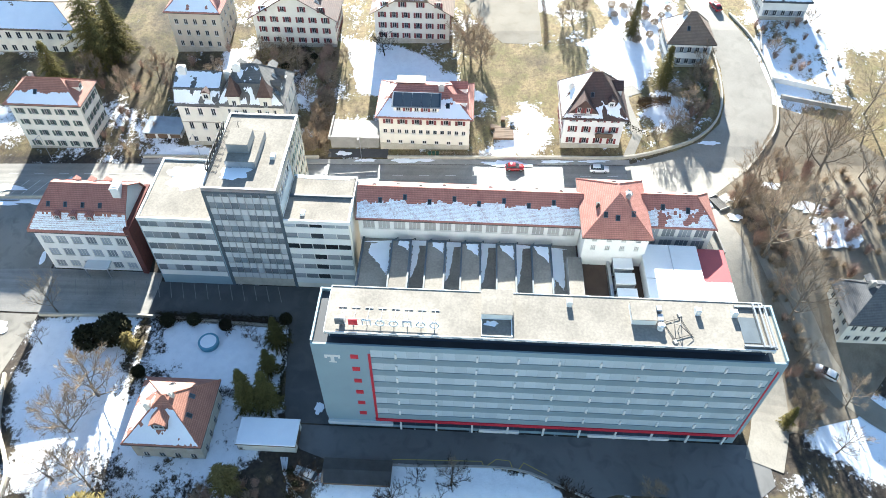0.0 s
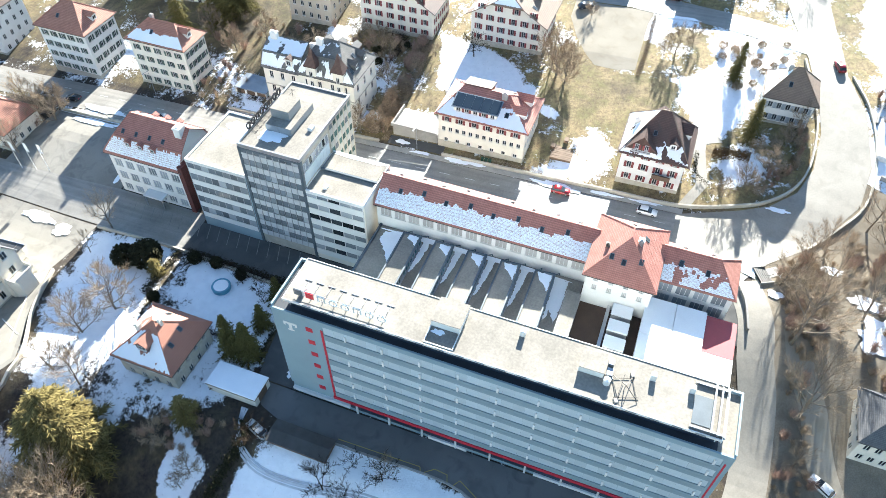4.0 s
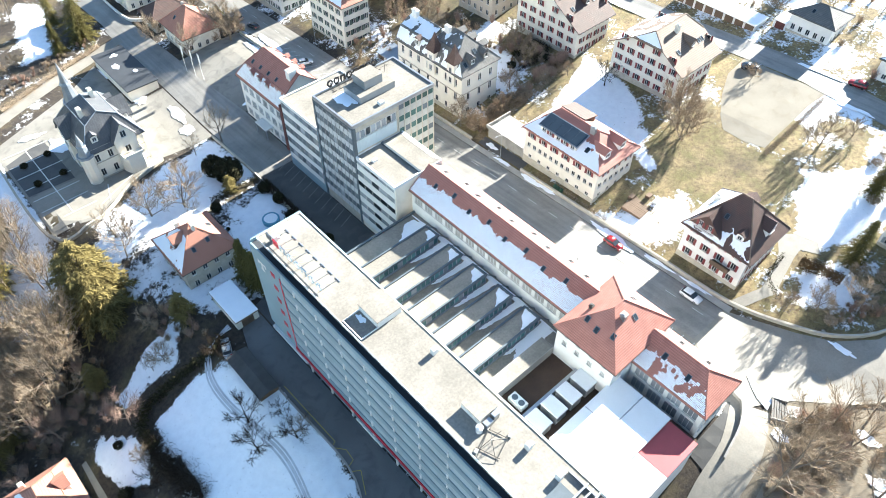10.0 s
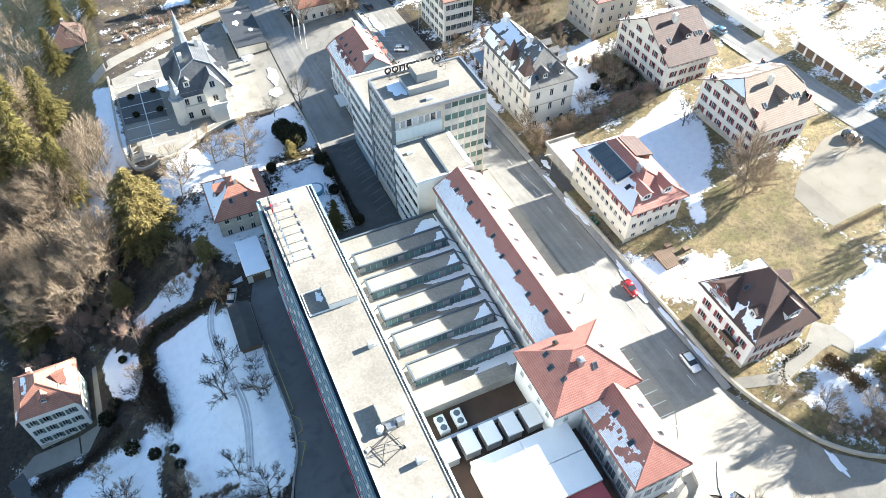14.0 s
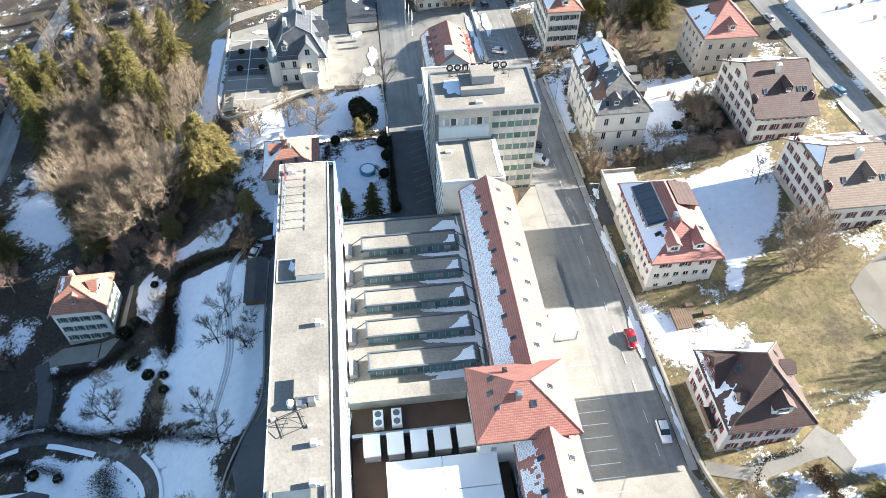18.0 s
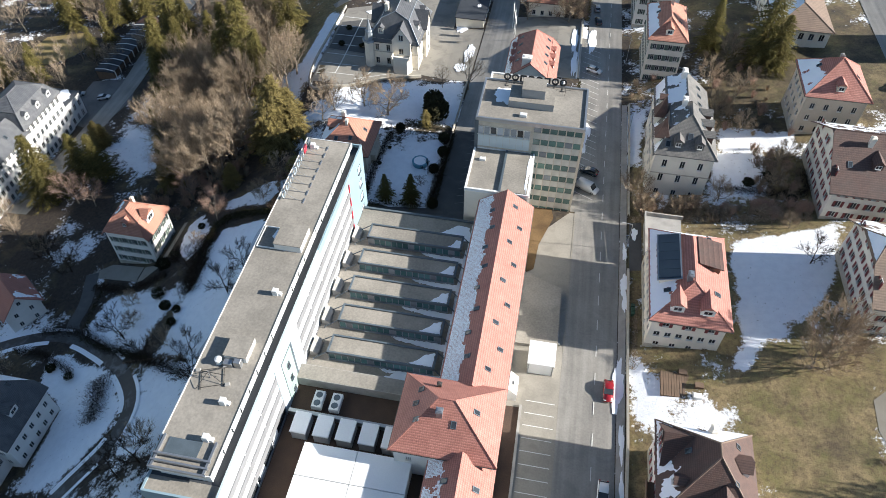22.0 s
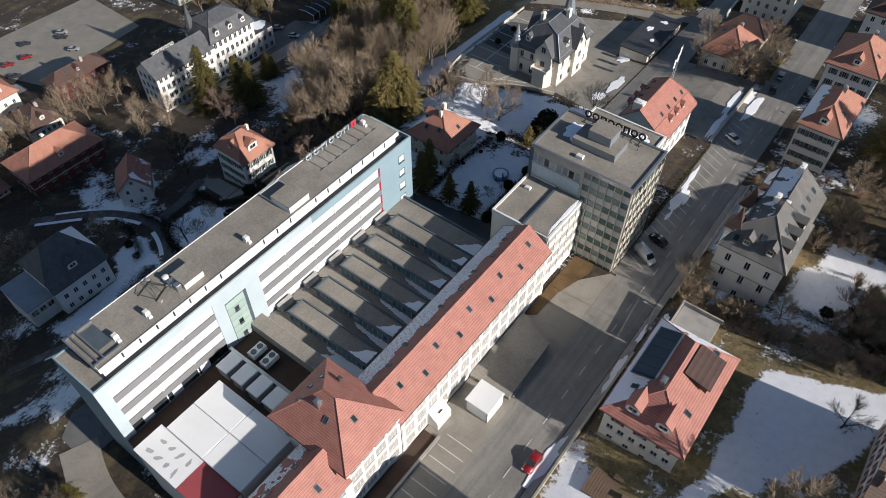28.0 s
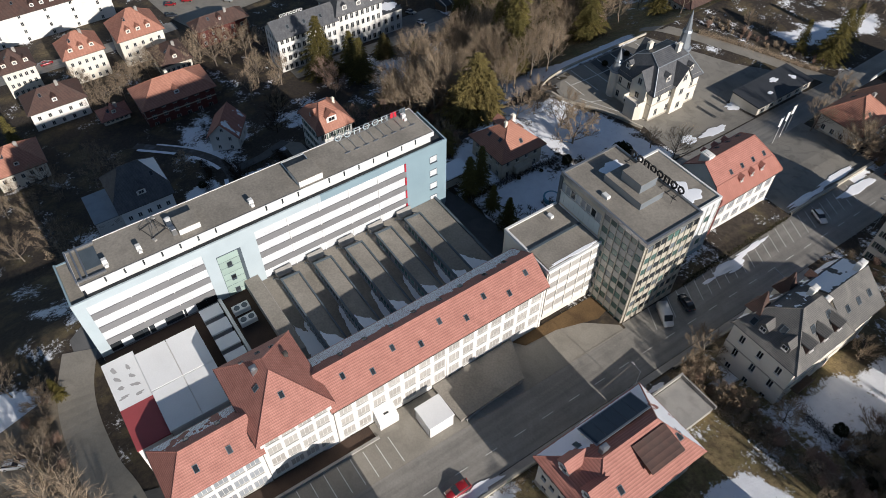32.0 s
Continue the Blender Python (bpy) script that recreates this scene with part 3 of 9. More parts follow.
def roof_snow(roof, side, cover, seed, cell=0.3, lo=0.0, hi=1.0, size=1.6, lift=0.05, rag=0.5, tiled=False):
    """Thin, torn snow on one slope, from lo to hi of the way up; tiled: it lies tile by tile, with the joints thawed."""
    s = Shape()
    rnd = random.Random(seed)
    for sd, poly, (a, b, c) in roof.pieces():
        if sd != side or (tiled and min(c - a * p[0] - b * p[1] for p in poly) > roof.h + 1.0):
            continue
        xs, ys, zs = [p[0] for p in poly], [p[1] for p in poly], [c - a * p[0] - b * p[1] for p in poly]
        n, m = max(2, int((max(xs) - min(xs)) / cell)), max(2, int((max(ys) - min(ys)) / cell))
        inside = lambda x, y: all((poly[(k + 1) % len(poly)][0] - poly[k][0]) * (y - poly[k][1]) - (poly[(k + 1) % len(poly)][1] - poly[k][1]) * (x - poly[k][0]) > 0.04 for k in range(len(poly)))
        pt, keep = {}, {}
        for i in range(n + 1):
            for j in range(m + 1):
                x, y = min(xs) + (max(xs) - min(xs)) * i / n, min(ys) + (max(ys) - min(ys)) * j / m
                z = c - a * x - b * y
                u = (z - min(zs)) / max(0.1, max(zs) - min(zs))
                f = noise.fractal(Vector((x / size + seed * 7.3, y / size, seed)), 1.0, 2.0, 4) * 0.5 + 0.5
                f += rnd.uniform(-0.07, 0.07)
                keep[i, j] = inside(x, y) and lo - 0.12 * f < u < hi - rag / 2 + rag * f and f < 0.28 + 0.62 * cover
                pt[i, j] = (x + rnd.uniform(-1, 1) * cell * 0.28, y + rnd.uniform(-1, 1) * cell * 0.28)
        for i in range(n):
            for j in range(m):
                q = [(i, j), (i + 1, j), (i + 1, j + 1), (i, j + 1)]
                good = [k for k in q if keep[k]]
                if tiled and len(good) == 4:
                    (xa, ya), (xb, yb) = [(min(xs) + (max(xs) - min(xs)) * u / n, min(ys) + (max(ys) - min(ys)) * v / m) for u, v in (q[0], q[2])]
                    gx, gy = (xb - xa) * rnd.uniform(0.0, 0.12), (yb - ya) * rnd.uniform(0.0, 0.12)
                    s.face(*[(u, v, c - a * u - b * v + lift) for u, v in ((xa + gx, ya + gy), (xb - gx * 0.5, ya + gy), (xb - gx * 0.5, yb - gy), (xa + gx, yb - gy))])
                elif not tiled and len(good) >= 3:
                    s.face(*[(*pt[k], c - a * pt[k][0] - b * pt[k][1] + lift) for k in good])
    return s


def blob(x, y, rx, ry, z, seed, turn=0.0, lift=0.05):
    """A thawing snow patch on a flat roof: an uneven outline with a low rounded edge."""
    n, s = 44, Shape()
    rim = []
    for i in range(n):
        a = 2 * math.pi * i / n
        k = 1 + 0.55 * noise.fractal(Vector((math.cos(a) * 1.3 + seed * 5.1, math.sin(a) * 1.3, seed)), 1.0, 2.0, 5)
        px, py = rx * k * math.cos(a), ry * k * math.sin(a)
        rim.append((x + px * math.cos(turn) - py * math.sin(turn), y + px * math.sin(turn) + py * math.cos(turn)))
    inner = [(x + (p - x) * 0.93, y + (q - y) * 0.93) for p, q in rim]
    s.loft([[(p, q, z) for p, q in rim], [(p, q, z + lift) for p, q in inner]])
    return s


def wedge(pts, z, seed, lift=0.06, rough=0.18):
    """A tapering field of snow on a flat roof, with a torn outline through the corners given."""
    r, rim = random.Random(seed), []
    for k, p in enumerate(pts):
        q = pts[(k + 1) % len(pts)]
        n = max(1, int(math.dist(p, q) / 0.3))
        for i in range(n):
            t = i / n
            rim.append((p[0] + (q[0] - p[0]) * t + r.gauss(0, rough) * (i > 0), p[1] + (q[1] - p[1]) * t + r.gauss(0, rough) * (i > 0)))
    return Shape().loft([[(x, y, z) for x, y in rim], [(x, y, z + lift) for x, y in rim]])


def slope_frame(roof, x, y):
    """The pose of a flat thing lying on the roof at (x, y): its z is the slope's normal, its -y looks down the slope."""
    a, b, c, side = min(roof.planes, key=lambda p: p[2] - p[0] * x - p[1] * y)
    deg = math.degrees(math.atan(math.hypot(a, b)))
    turn = {"S": 0, "N": 180, "E": 90, "W": -90}[side]
    return pose(x, y, roof.z(x, y)) @ pose(0, 0, 0, 0, 0, turn) @ pose(0, 0, 0, deg, 0, 0), turn


def roof_window(parent, roof, x, y, w=0.8, h=1.2):
    at, _ = slope_frame(roof, x, y)
    def make():
        s = Shape()
        lattice(s, w, h, 1, 1, 0.09, 0.12, 0.0, lambda u, v, d: (u, v, d))
        return s.weld().mesh("roof_window", M["frame_dark"])
    me = shared(("rw", w, h), make)
    win = part("roof_window", me, None, parent, at=at)
    part("pane", shared(("rwp", w, h), lambda: Shape().box(-w / 2 + 0.08, -h / 2 + 0.08, 0.02, w / 2 - 0.08, h / 2 - 0.08, 0.09).mesh("pane", M["glass"])), None, win)


def dormer(parent, roof, x, y, w=1.5, h=1.7, wall=None, cover=None, kind="gable", glass=None, deep=None, steep=0.42):
    """A dormer whose front stands at (x, y) on the slope."""
    _, turn = slope_frame(roof, x, y)
    a, b, c, side = min(roof.planes, key=lambda p: p[2] - p[0] * x - p[1] * y)
    k = math.hypot(a, b)
    peak = h + (w * steep if kind == "gable" else 0.25)
    long = deep or min(peak / k, 5)
    at = pose(x, y, roof.z(x, y)) @ pose(0, 0, 0, 0, 0, turn)
    body = part("dormer", Shape().box(-w / 2, 0, -0.4, w / 2, min(h / k, long), h), wall or M["white"], parent, at=at)
    o = 0.2
    s = Shape()
    if kind == "gable":
        for sg in (-1, 1):
            e, t = (sg * (w / 2 + o), h - 0.15), (0, peak)
            p = [(e[0], -o - 0.1, e[1]), (t[0], -o - 0.1, t[1]), (t[0], long, t[1]), (e[0], min(long, (h - 0.15) / k), e[1])]
            s.loft([p, [(q[0], q[1], q[2] + 0.14) for q in p]])
        s.face((-w / 2, -0.01, h), (w / 2, -0.01, h), (0, -0.01, peak))
    else:
        p = [(-w / 2 - o, -o - 0.1, h), (w / 2 + o, -o - 0.1, h), (w / 2 + o, long, h + 0.25), (-w / 2 - o, long, h + 0.25)]
        s.loft([p, [(q[0], q[1], q[2] + 0.14) for q in p]])
    part("dormer_roof", s, cover, body)
    put_window(body, pose(0, -0.05, h * 0.52), w * 0.62, h * 0.62, glass=glass)


def chimney(parent, x, y, z, h=1.6, w=0.7, d=0.9, wall=None):
    s = Shape().block(x, y, z - 1.5, w, d, h + 1.5).block(x, y, z + h - 0.35, w + 0.16, d + 0.16, 0.2).block(x, y, z + h, w * 0.6, d * 0.6, 0.15)
    part("chimney", s, wall or M["concrete"], parent)


def build_house(name, label, at, w, d, h, roof, wall, tiles, rows=(), category="house", shutter=None, base=3.0, plinth=None, snow=(), seed=1, bars=1, glass=None, gutter=True, band=False, plain=False, ridge=None, tiled=False):
    """A house on its foot's middle. rows: (sides, sill height, height, width, count) of windows; roof: a Roof; snow: (side, cover, lo, hi)."""
    top = thing(name, label, category, at)
    holes = {k: [] for k in "SNEW"}
    for which, sill, hh, ww, count in rows:
        for side in which:
            length = w if side in "SN" else d
            n = count if isinstance(count, int) else count[0 if side in "SN" else 1]
            for i in range(n):
                holes[side].append(((i + 0.5) / n * (length - 1.0) - (length - 1.0) / 2, sill + hh / 2, ww, hh))
    s = Shape()
    for side in "SNEW":
        length = w if side in "SN" else d
        sp = side_pose(side, w, d)
        holed_wall(s, length, -base, h, [o for o in holes[side] if o[1] + o[3] / 2 < h - 0.05], sp)
        upper = [o for o in holes[side] if o[1] + o[3] / 2 >= h - 0.05]
        pts = []
        for i in range(41):
            u = -length / 2 + length * i / 40
            p = sp @ Vector((u, 0, 0))
            pts.append((u, max(h, roof.z(p.x, p.y) - 0.1)))
        if max(z for _, z in pts) > h + 0.3:
            keep = [pts[i] for i in range(41) if i in (0, 40) or abs(pts[i - 1][1] + pts[i + 1][1] - 2 * pts[i][1]) > 0.01]
            s.face(*[sp @ Vector((u, 0, z)) for u, z in [(-length / 2, h)] + [q for q in keep if q[1] > h + 0.01] + [(length / 2, h)]][::-1])
        for x, z, ww, hh in holes[side]:
            spot = sp @ pose(x, 0.1 if z + hh / 2 < h - 0.05 else -0.06, z)
            if plain:
                put_plain_window(top, spot, ww, hh, glass or M["glass"], M["frame"])
            else:
                put_window(top, spot, ww, hh, shutter, glass, bars=bars)
    part("wall", s, wall, top)
    if plinth:
        q = Shape()
        for x0, y0, x1, y1 in ((-w / 2 - 0.06, -d / 2 - 0.06, w / 2 + 0.06, -d / 2 - 0.003), (-w / 2 - 0.06, d / 2 + 0.003, w / 2 + 0.06, d / 2 + 0.06), (-w / 2 - 0.06, -d / 2, -w / 2 - 0.003, d / 2), (w / 2 + 0.003, -d / 2, w / 2 + 0.06, d / 2)):
            q.box(x0, y0, -base, x1, y1, 0.7)
        part("plinth", q, plinth, top)
    if band:
        for z in (h - 0.35, h * 0.5 + 0.3):
            part("cornice", Shape().box(-w / 2 - 0.12, -d / 2 - 0.12, z, w / 2 + 0.12, d / 2 + 0.12, z + 0.22), M["stone"], top)
    rf = part("roof", roof.shape(), tiles, top)
    part("ridge_tiles", roof.ridge_caps(), ridge or tiles, rf)
    if gutter:
        r = roof.rect
        for k in range(4):
            p, q = r[k], r[(k + 1) % 4]
            zp, zq = roof.z(*p), roof.z(*q)
            mid = roof.z((p[0] + q[0]) / 2, (p[1] + q[1]) / 2)
            if abs(zp - mid) < 0.05 and abs(zq - mid) < 0.05:
                part("gutter", Shape().tube((p[0], p[1], zp - 0.2), (q[0], q[1], zq - 0.2), 0.09, n=6), M["metal_dark"], rf)
    for k, (side, cover, lo, hi) in enumerate(snow):
        sh = roof_snow(roof, side, cover, seed + k * 3, cell=0.2, lo=lo, hi=hi, size=2.4, rag=0.3, tiled=tiled)
        if sh.f:
            tagged(part("snow", sh, M["snow"], rf, "thawing snow on the roof"), kind="stuff")
    return top


# ---- the ground sheet, from the gardens out to the far hills ----
def build_ground():
    xs = np.concatenate([np.arange(-900, -160, 40.0), np.arange(-160, 260, 1.5), np.arange(260, 900, 40.0)])
    ys = np.concatenate([np.arange(-800, -130, 40.0), np.arange(-130, 200, 1.5), np.arange(200, 900, 40.0)])
    nx, ny = len(xs), len(ys)
    verts = [(x, y, ground_z(x, y)) for y in ys for x in xs]
    faces = [(j * nx + i, j * nx + i + 1, (j + 1) * nx + i + 1, (j + 1) * nx + i) for j in range(ny - 1) for i in range(nx - 1)]
    me = bpy.data.meshes.new("ground")
    me.from_pydata(verts, [], faces)
    me.polygons.foreach_set("use_smooth", [True] * len(faces))
    cover = me.attributes.new("snow_cover", "FLOAT", "POINT")
    cover.data.foreach_set("value", [snow_at(x, y) for y in ys for x in xs])
    green = me.attributes.new("lushness", "FLOAT", "POINT")
    green.data.foreach_set("value", [lush_at(x, y) for y in ys for x in xs])
    me.materials.append(ground_material())
    return tagged(new("ground", me), "sloping winter ground of dry grass and melting snow", "ground", "", "structure")


def edge_distance(x, y, poly):
    """Signed distance to a plan polygon's edge, positive inside."""
    inside, best = False, 1e9
    for k in range(len(poly)):
        (xa, ya), (xb, yb) = poly[k - 1], poly[k]
        if (ya > y) != (yb > y) and x < (xb - xa) * (y - ya) / (yb - ya) + xa:
            inside = not inside
        dx, dy = xb - xa, yb - ya
        t = min(1, max(0, ((x - xa) * dx + (y - ya) * dy) / (dx * dx + dy * dy + 1e-9)))
        best = min(best, math.hypot(x - xa - t * dx, y - ya - t * dy))
    return best if inside else -best


def snow_at(x, y):
    v = 0.40 if x < 100 else 0.47
    if y > 120:
        v = 0.46
    for poly, k, soft in SNOW:
        if min(p[0] for p in poly) - soft < x < max(p[0] for p in poly) + soft and min(p[1] for p in poly) - soft < y < max(p[1] for p in poly) + soft:
            v += (k - v) * smooth01(-soft, soft, edge_distance(x, y, poly))
    return v


def lush_at(x, y):
    # lower beyond y 58: dark soil, with the conifers' shade put into the tone
    return (0.62 if y < 58 else 0.42) if x > 122 else (0.75 if y > 75 and 0 < x < 34 else 0.25)


# lawns that keep their snow (high) or have thawed (low): outline, amount, softness of the edge
# thinner snow (0.68) north of the pool: a shadow put into the cover
SNOW = [([(122, 74), (138, 72), (140, 136), (122, 136)], 0.60, 4), ([(0, 40), (40, 48), (34, 118), (-20, 118)], 0.40, 5), ([(58, -58), (92, -57), (120, -63), (130, -86), (100, -112), (50, -104)], 0.36, 4), ([(14, 91), (28, 88), (30, 110), (14, 110)], 0.15, 2), ([(194.6, 36), (260, 36), (260, 92), (194.6, 92)], 0.95, 1.5), ([(34, 62), (46, 44), (52, 33), (64, 33), (66, 62), (66, 84), (48, 74)], 0.8, 3), ([(-8, 12), (2, 32), (30, 33), (48, 28), (51, 10), (51, -14), (45, -42), (20, -50), (-6, -42), (-18, -10)], 0.46, 5), ([(63.5, 48), (71, 51), (75, 57), (79, 59), (79, 61), (63.5, 61)], 0.68, 1.0), ([(63.5, 33), (78.5, 33.4), (78.8, 58), (74, 57), (71, 51.5), (67, 49), (63.5, 47)], 0.98, 1.0), ([(66, 63.5), (79, 63.5), (79, 86), (66, 80)], 0.95, 2), ([(39, 44), (49, 45), (49, 60), (42, 63)], 0.66, 3),
        ([(29, 84), (35, 79), (35.2, 113), (29.5, 117)], 0.97, 1.5), ([(44, 62), (66, 63), (66, 76), (46, 76)], 0.88, 3), ([(30.8, 26), (41, 26.5), (45, 20), (46.5, 0), (44, -12), (31, -11), (30.8, 1), (31.5, 8)], 0.99, 1.5),
        ([(14, 8), (28, 6), (25.5, -8.6), (7, -4), (8, 6)], 0.99, 1.8), ([(46, 22), (50.2, 9), (51.2, -4), (51.2, -13), (46, -20), (43, -12), (44, 10)], 0.98, 1.2), ([(31, -14), (44, -14), (45, -30), (35, -36)], 0.85, 2),
        ([(28, 32), (41, 31), (45, 39), (36, 45), (30, 42)], 0.9, 1.5), ([(20.5, 21), (27, 22), (27, 28), (21, 28)], 0.75, 2), ([(2, -9), (14, -12), (24, -16.5), (28.6, -23), (28.4, -30), (23, -37), (14.5, -40), (13.6, -22), (4, -17)], 0.97, 1.2), ([(58, -62), (66, -61), (71, -72), (64, -84), (48, -80)], 0.86, 2.5),
        ([(28, -40), (45, -34), (46, -52), (34, -60)], 0.7, 3), ([(141.8, 27), (161, 32), (160, 19.5), (154.6, 10.6), (149.9, 7.3), (145.4, -5.6), (139.7, -4.1), (142.2, 2.4), (141.8, 21.3)], 0.98, 1.2), ([(123, -3), (124, -17), (134, -20), (139, -14), (134, -9), (128, -7.5)], 0.82, 2),
        ([(139.5, 41), (151, 42), (151, 55), (140, 57)], 0.93, 1.5), ([(141, -38), (160, -28), (172, -40), (170, -50), (152, -46)], 0.95, 2), ([(153, -19), (160, -19), (160, -10), (154, -12)], 0.75, 2), ([(193, -60), (260, -60), (260, 60), (198, 60), (193, 20)], 0.62, 3),
        ([(131, -45), (136, -42), (143, -46), (139, -54), (133, -50)], 0.9, 1.5), ([(155.5, -8.6), (158.3, -9.4), (159.4, -15), (156, -18.4), (153.6, -17.5), (155, -12)], 0.95, 0.9), ([(124, 32.5), (158, 34.5), (158, 38), (124, 36)], 0.5, 2), ([(161, -75), (190, -70), (260, -70), (260, -120), (160, -110)], 0.85, 3), ([(176, -14), (186, -18), (180, -55), (166, -52)], 0.85, 3),
        ([(108, 87), (110, 87), (110, 118), (107.5, 118)], 0.95, 0.8), ([(121.8, 52), (125, 52), (125, 72), (121.8, 72)], 0.93, 1.5), ([(142, -24), (158, -30), (160, -2), (146, 2), (141, -8)], 0.12, 2),
        ([(12, 58), (24, 60), (26, 82), (10, 80)], 0.6, 4), ([(-24, 40), (-8, 40), (-8, 90), (-30, 90)], 0.56, 4), ([(21, 10), (29.5, 25), (48, 24.6), (50, 28.5), (45, 29), (28, 31), (14, 31), (4, 31), (10, 14)], 0.2, 1.2), ([(19, 20.5), (24.5, 16), (27.5, 22), (26, 27), (22, 31), (19, 30)], 0.97, 0.9), ([(20, 68), (33, 66), (34, 80), (27, 88), (18, 76)], 0.82, 3), ([(22, 55), (39, 52), (43, 44), (44, 38.5), (37.4, 39.6), (30.5, 35.5), (24, 38)], 0.05, 1.2), ([(-24, 62), (-6, 50), (-4, 58), (-16, 74)], 0.85, 2.5), ([(144, 76), (190, 76), (190, 110), (144, 112)], 0.3, 4),
        ([(57, 150), (64, 150), (72, 176), (66, 188), (62, 170)], 0.95, 2), ([(44, 118), (56, 126), (70, 134), (72, 128), (60, 121)], 0.85, 1.5), ([(142, 58), (158, 58), (158, 64), (143, 66)], 0.85, 2), ([(132, -62), (160, -73), (170, -75), (168, -92), (140, -94)], 0.72, 4), ([(160, -22), (182, -21), (181, -36), (162, -34)], 0.55, 3),
        ([(-20, -14), (-2, -8), (0, 0), (-20, 10), (-34, 0)], 0.66, 3), ([(-24, 14), (-4, 16), (-4, 30), (-22, 34)], 0.6, 3)]


def ground_material():
    m = bpy.data.materials.new("winter_ground")
    m.use_nodes = True
    n, l = m.node_tree.nodes, m.node_tree.links
    p = n["Principled BSDF"]
    tc = n.new("ShaderNodeTexCoord")

    def tex(scale, detail=6, rough=0.6):
        t = n.new("ShaderNodeTexNoise")
        t.inputs["Scale"].default_value, t.inputs["Detail"].default_value, t.inputs["Roughness"].default_value = scale, detail, rough
        l.new(tc.outputs["Object"], t.inputs["Vector"])
        return t.outputs[0]

    def blend(f, a, b):
        x = n.new("ShaderNodeMix")
        x.data_type = "RGBA"
        for s, v in ((0, f), (6, a), (7, b)):
            if isinstance(v, tuple):
                x.inputs[s].default_value = (*v, 1)
            else:
                l.new(v, x.inputs[s])
        return x.outputs[2]

    def rng(v, a, b):
        r = n.new("ShaderNodeMapRange")
        r.inputs[1].default_value, r.inputs[2].default_value = a, b
        l.new(v, r.inputs[0])
        return r.outputs[0]

    at1, at2 = n.new("ShaderNodeAttribute"), n.new("ShaderNodeAttribute")
    at1.attribute_name, at2.attribute_name = "snow_cover", "lushness"
    gold = blend(rng(tex(0.22, 5), 0.4, 0.62), (0.305, 0.228, 0.11), (0.175, 0.152, 0.055))
    grass = blend(rng(tex(1.1, 8, 0.7), 0.45, 0.68), gold, (0.115, 0.078, 0.04))
    litter = blend(rng(tex(1.3, 8, 0.7), 0.35, 0.7), (0.018, 0.014, 0.011), (0.07, 0.052, 0.036))
    mixed = n.new("ShaderNodeMath")
    mixed.operation = "ADD"
    l.new(at2.outputs["Fac"], mixed.inputs[0])
    l.new(tex(0.12, 5), mixed.inputs[1])
    soil = blend(rng(mixed.outputs[0], 0.75, 1.15), litter, grass)
    fine = blend(rng(tex(5, 6, 0.75), 0.5, 0.75), soil, (0.03, 0.022, 0.015))
    broad = n.new("ShaderNodeMath")
    broad.operation = "MULTIPLY_ADD"
    broad.inputs[1].default_value = 1.5
    l.new(tex(0.11, 10, 0.68), broad.inputs[0])
    l.new(at1.outputs["Fac"], broad.inputs[2])
    add = n.new("ShaderNodeMath")
    add.operation = "MULTIPLY_ADD"
    add.inputs[1].default_value = 0.7
    l.new(tex(1.4, 6, 0.7), add.inputs[0])
    l.new(broad.outputs[0], add.inputs[2])
    speck = n.new("ShaderNodeMath")
    speck.operation = "MULTIPLY_ADD"
    speck.inputs[1].default_value = 0.22
    l.new(tex(4.5, 6, 0.75), speck.inputs[0])
    l.new(add.outputs[0], speck.inputs[2])
    snow = rng(speck.outputs[0], 1.775, 1.90)
    crust = blend(rng(tex(2.0, 4, 0.62), 0.675, 0.73), blend(rng(tex(0.7, 5), 0.4, 0.7), (0.89, 0.905, 0.935), (0.82, 0.835, 0.87)), (0.2, 0.17, 0.13))
    l.new(blend(snow, fine, crust), p.inputs["Base Color"])
    p.inputs["Roughness"].default_value = 0.9
    b = n.new("ShaderNodeBump")
    b.inputs["Strength"].default_value, b.inputs["Distance"].default_value = 0.7, 0.18
    h = n.new("ShaderNodeMath")
    h.operation = "MULTIPLY_ADD"
    h.inputs[1].default_value = 0.8
    l.new(snow, h.inputs[0])
    l.new(tex(1.6, 9, 0.78), h.inputs[2])
    l.new(h.outputs[0], b.inputs["Height"])
    l.new(b.outputs[0], p.inputs["Normal"])
    return m


build_ground()

M["field"] = mat("dry_golden_grass", (0.34, 0.26, 0.12), (0.22, 0.17, 0.08), 0.95, 0.3, 0.25, 14, dirt=0.4, dirt_col=(0.12, 0.085, 0.04), spec=0.05)
M["dust"] = mat("dusty_leaf_litter", (0.275, 0.238, 0.185), (0.14, 0.118, 0.09), 0.95, 0.8, 0.25, 16, dirt=0.55, dirt_col=(0.13, 0.105, 0.075), spec=0.05)
M["trodden"] = mat("trodden_snow", (0.62, 0.64, 0.68), (0.42, 0.43, 0.46), 0.8, 1.5, 0.2, 12)

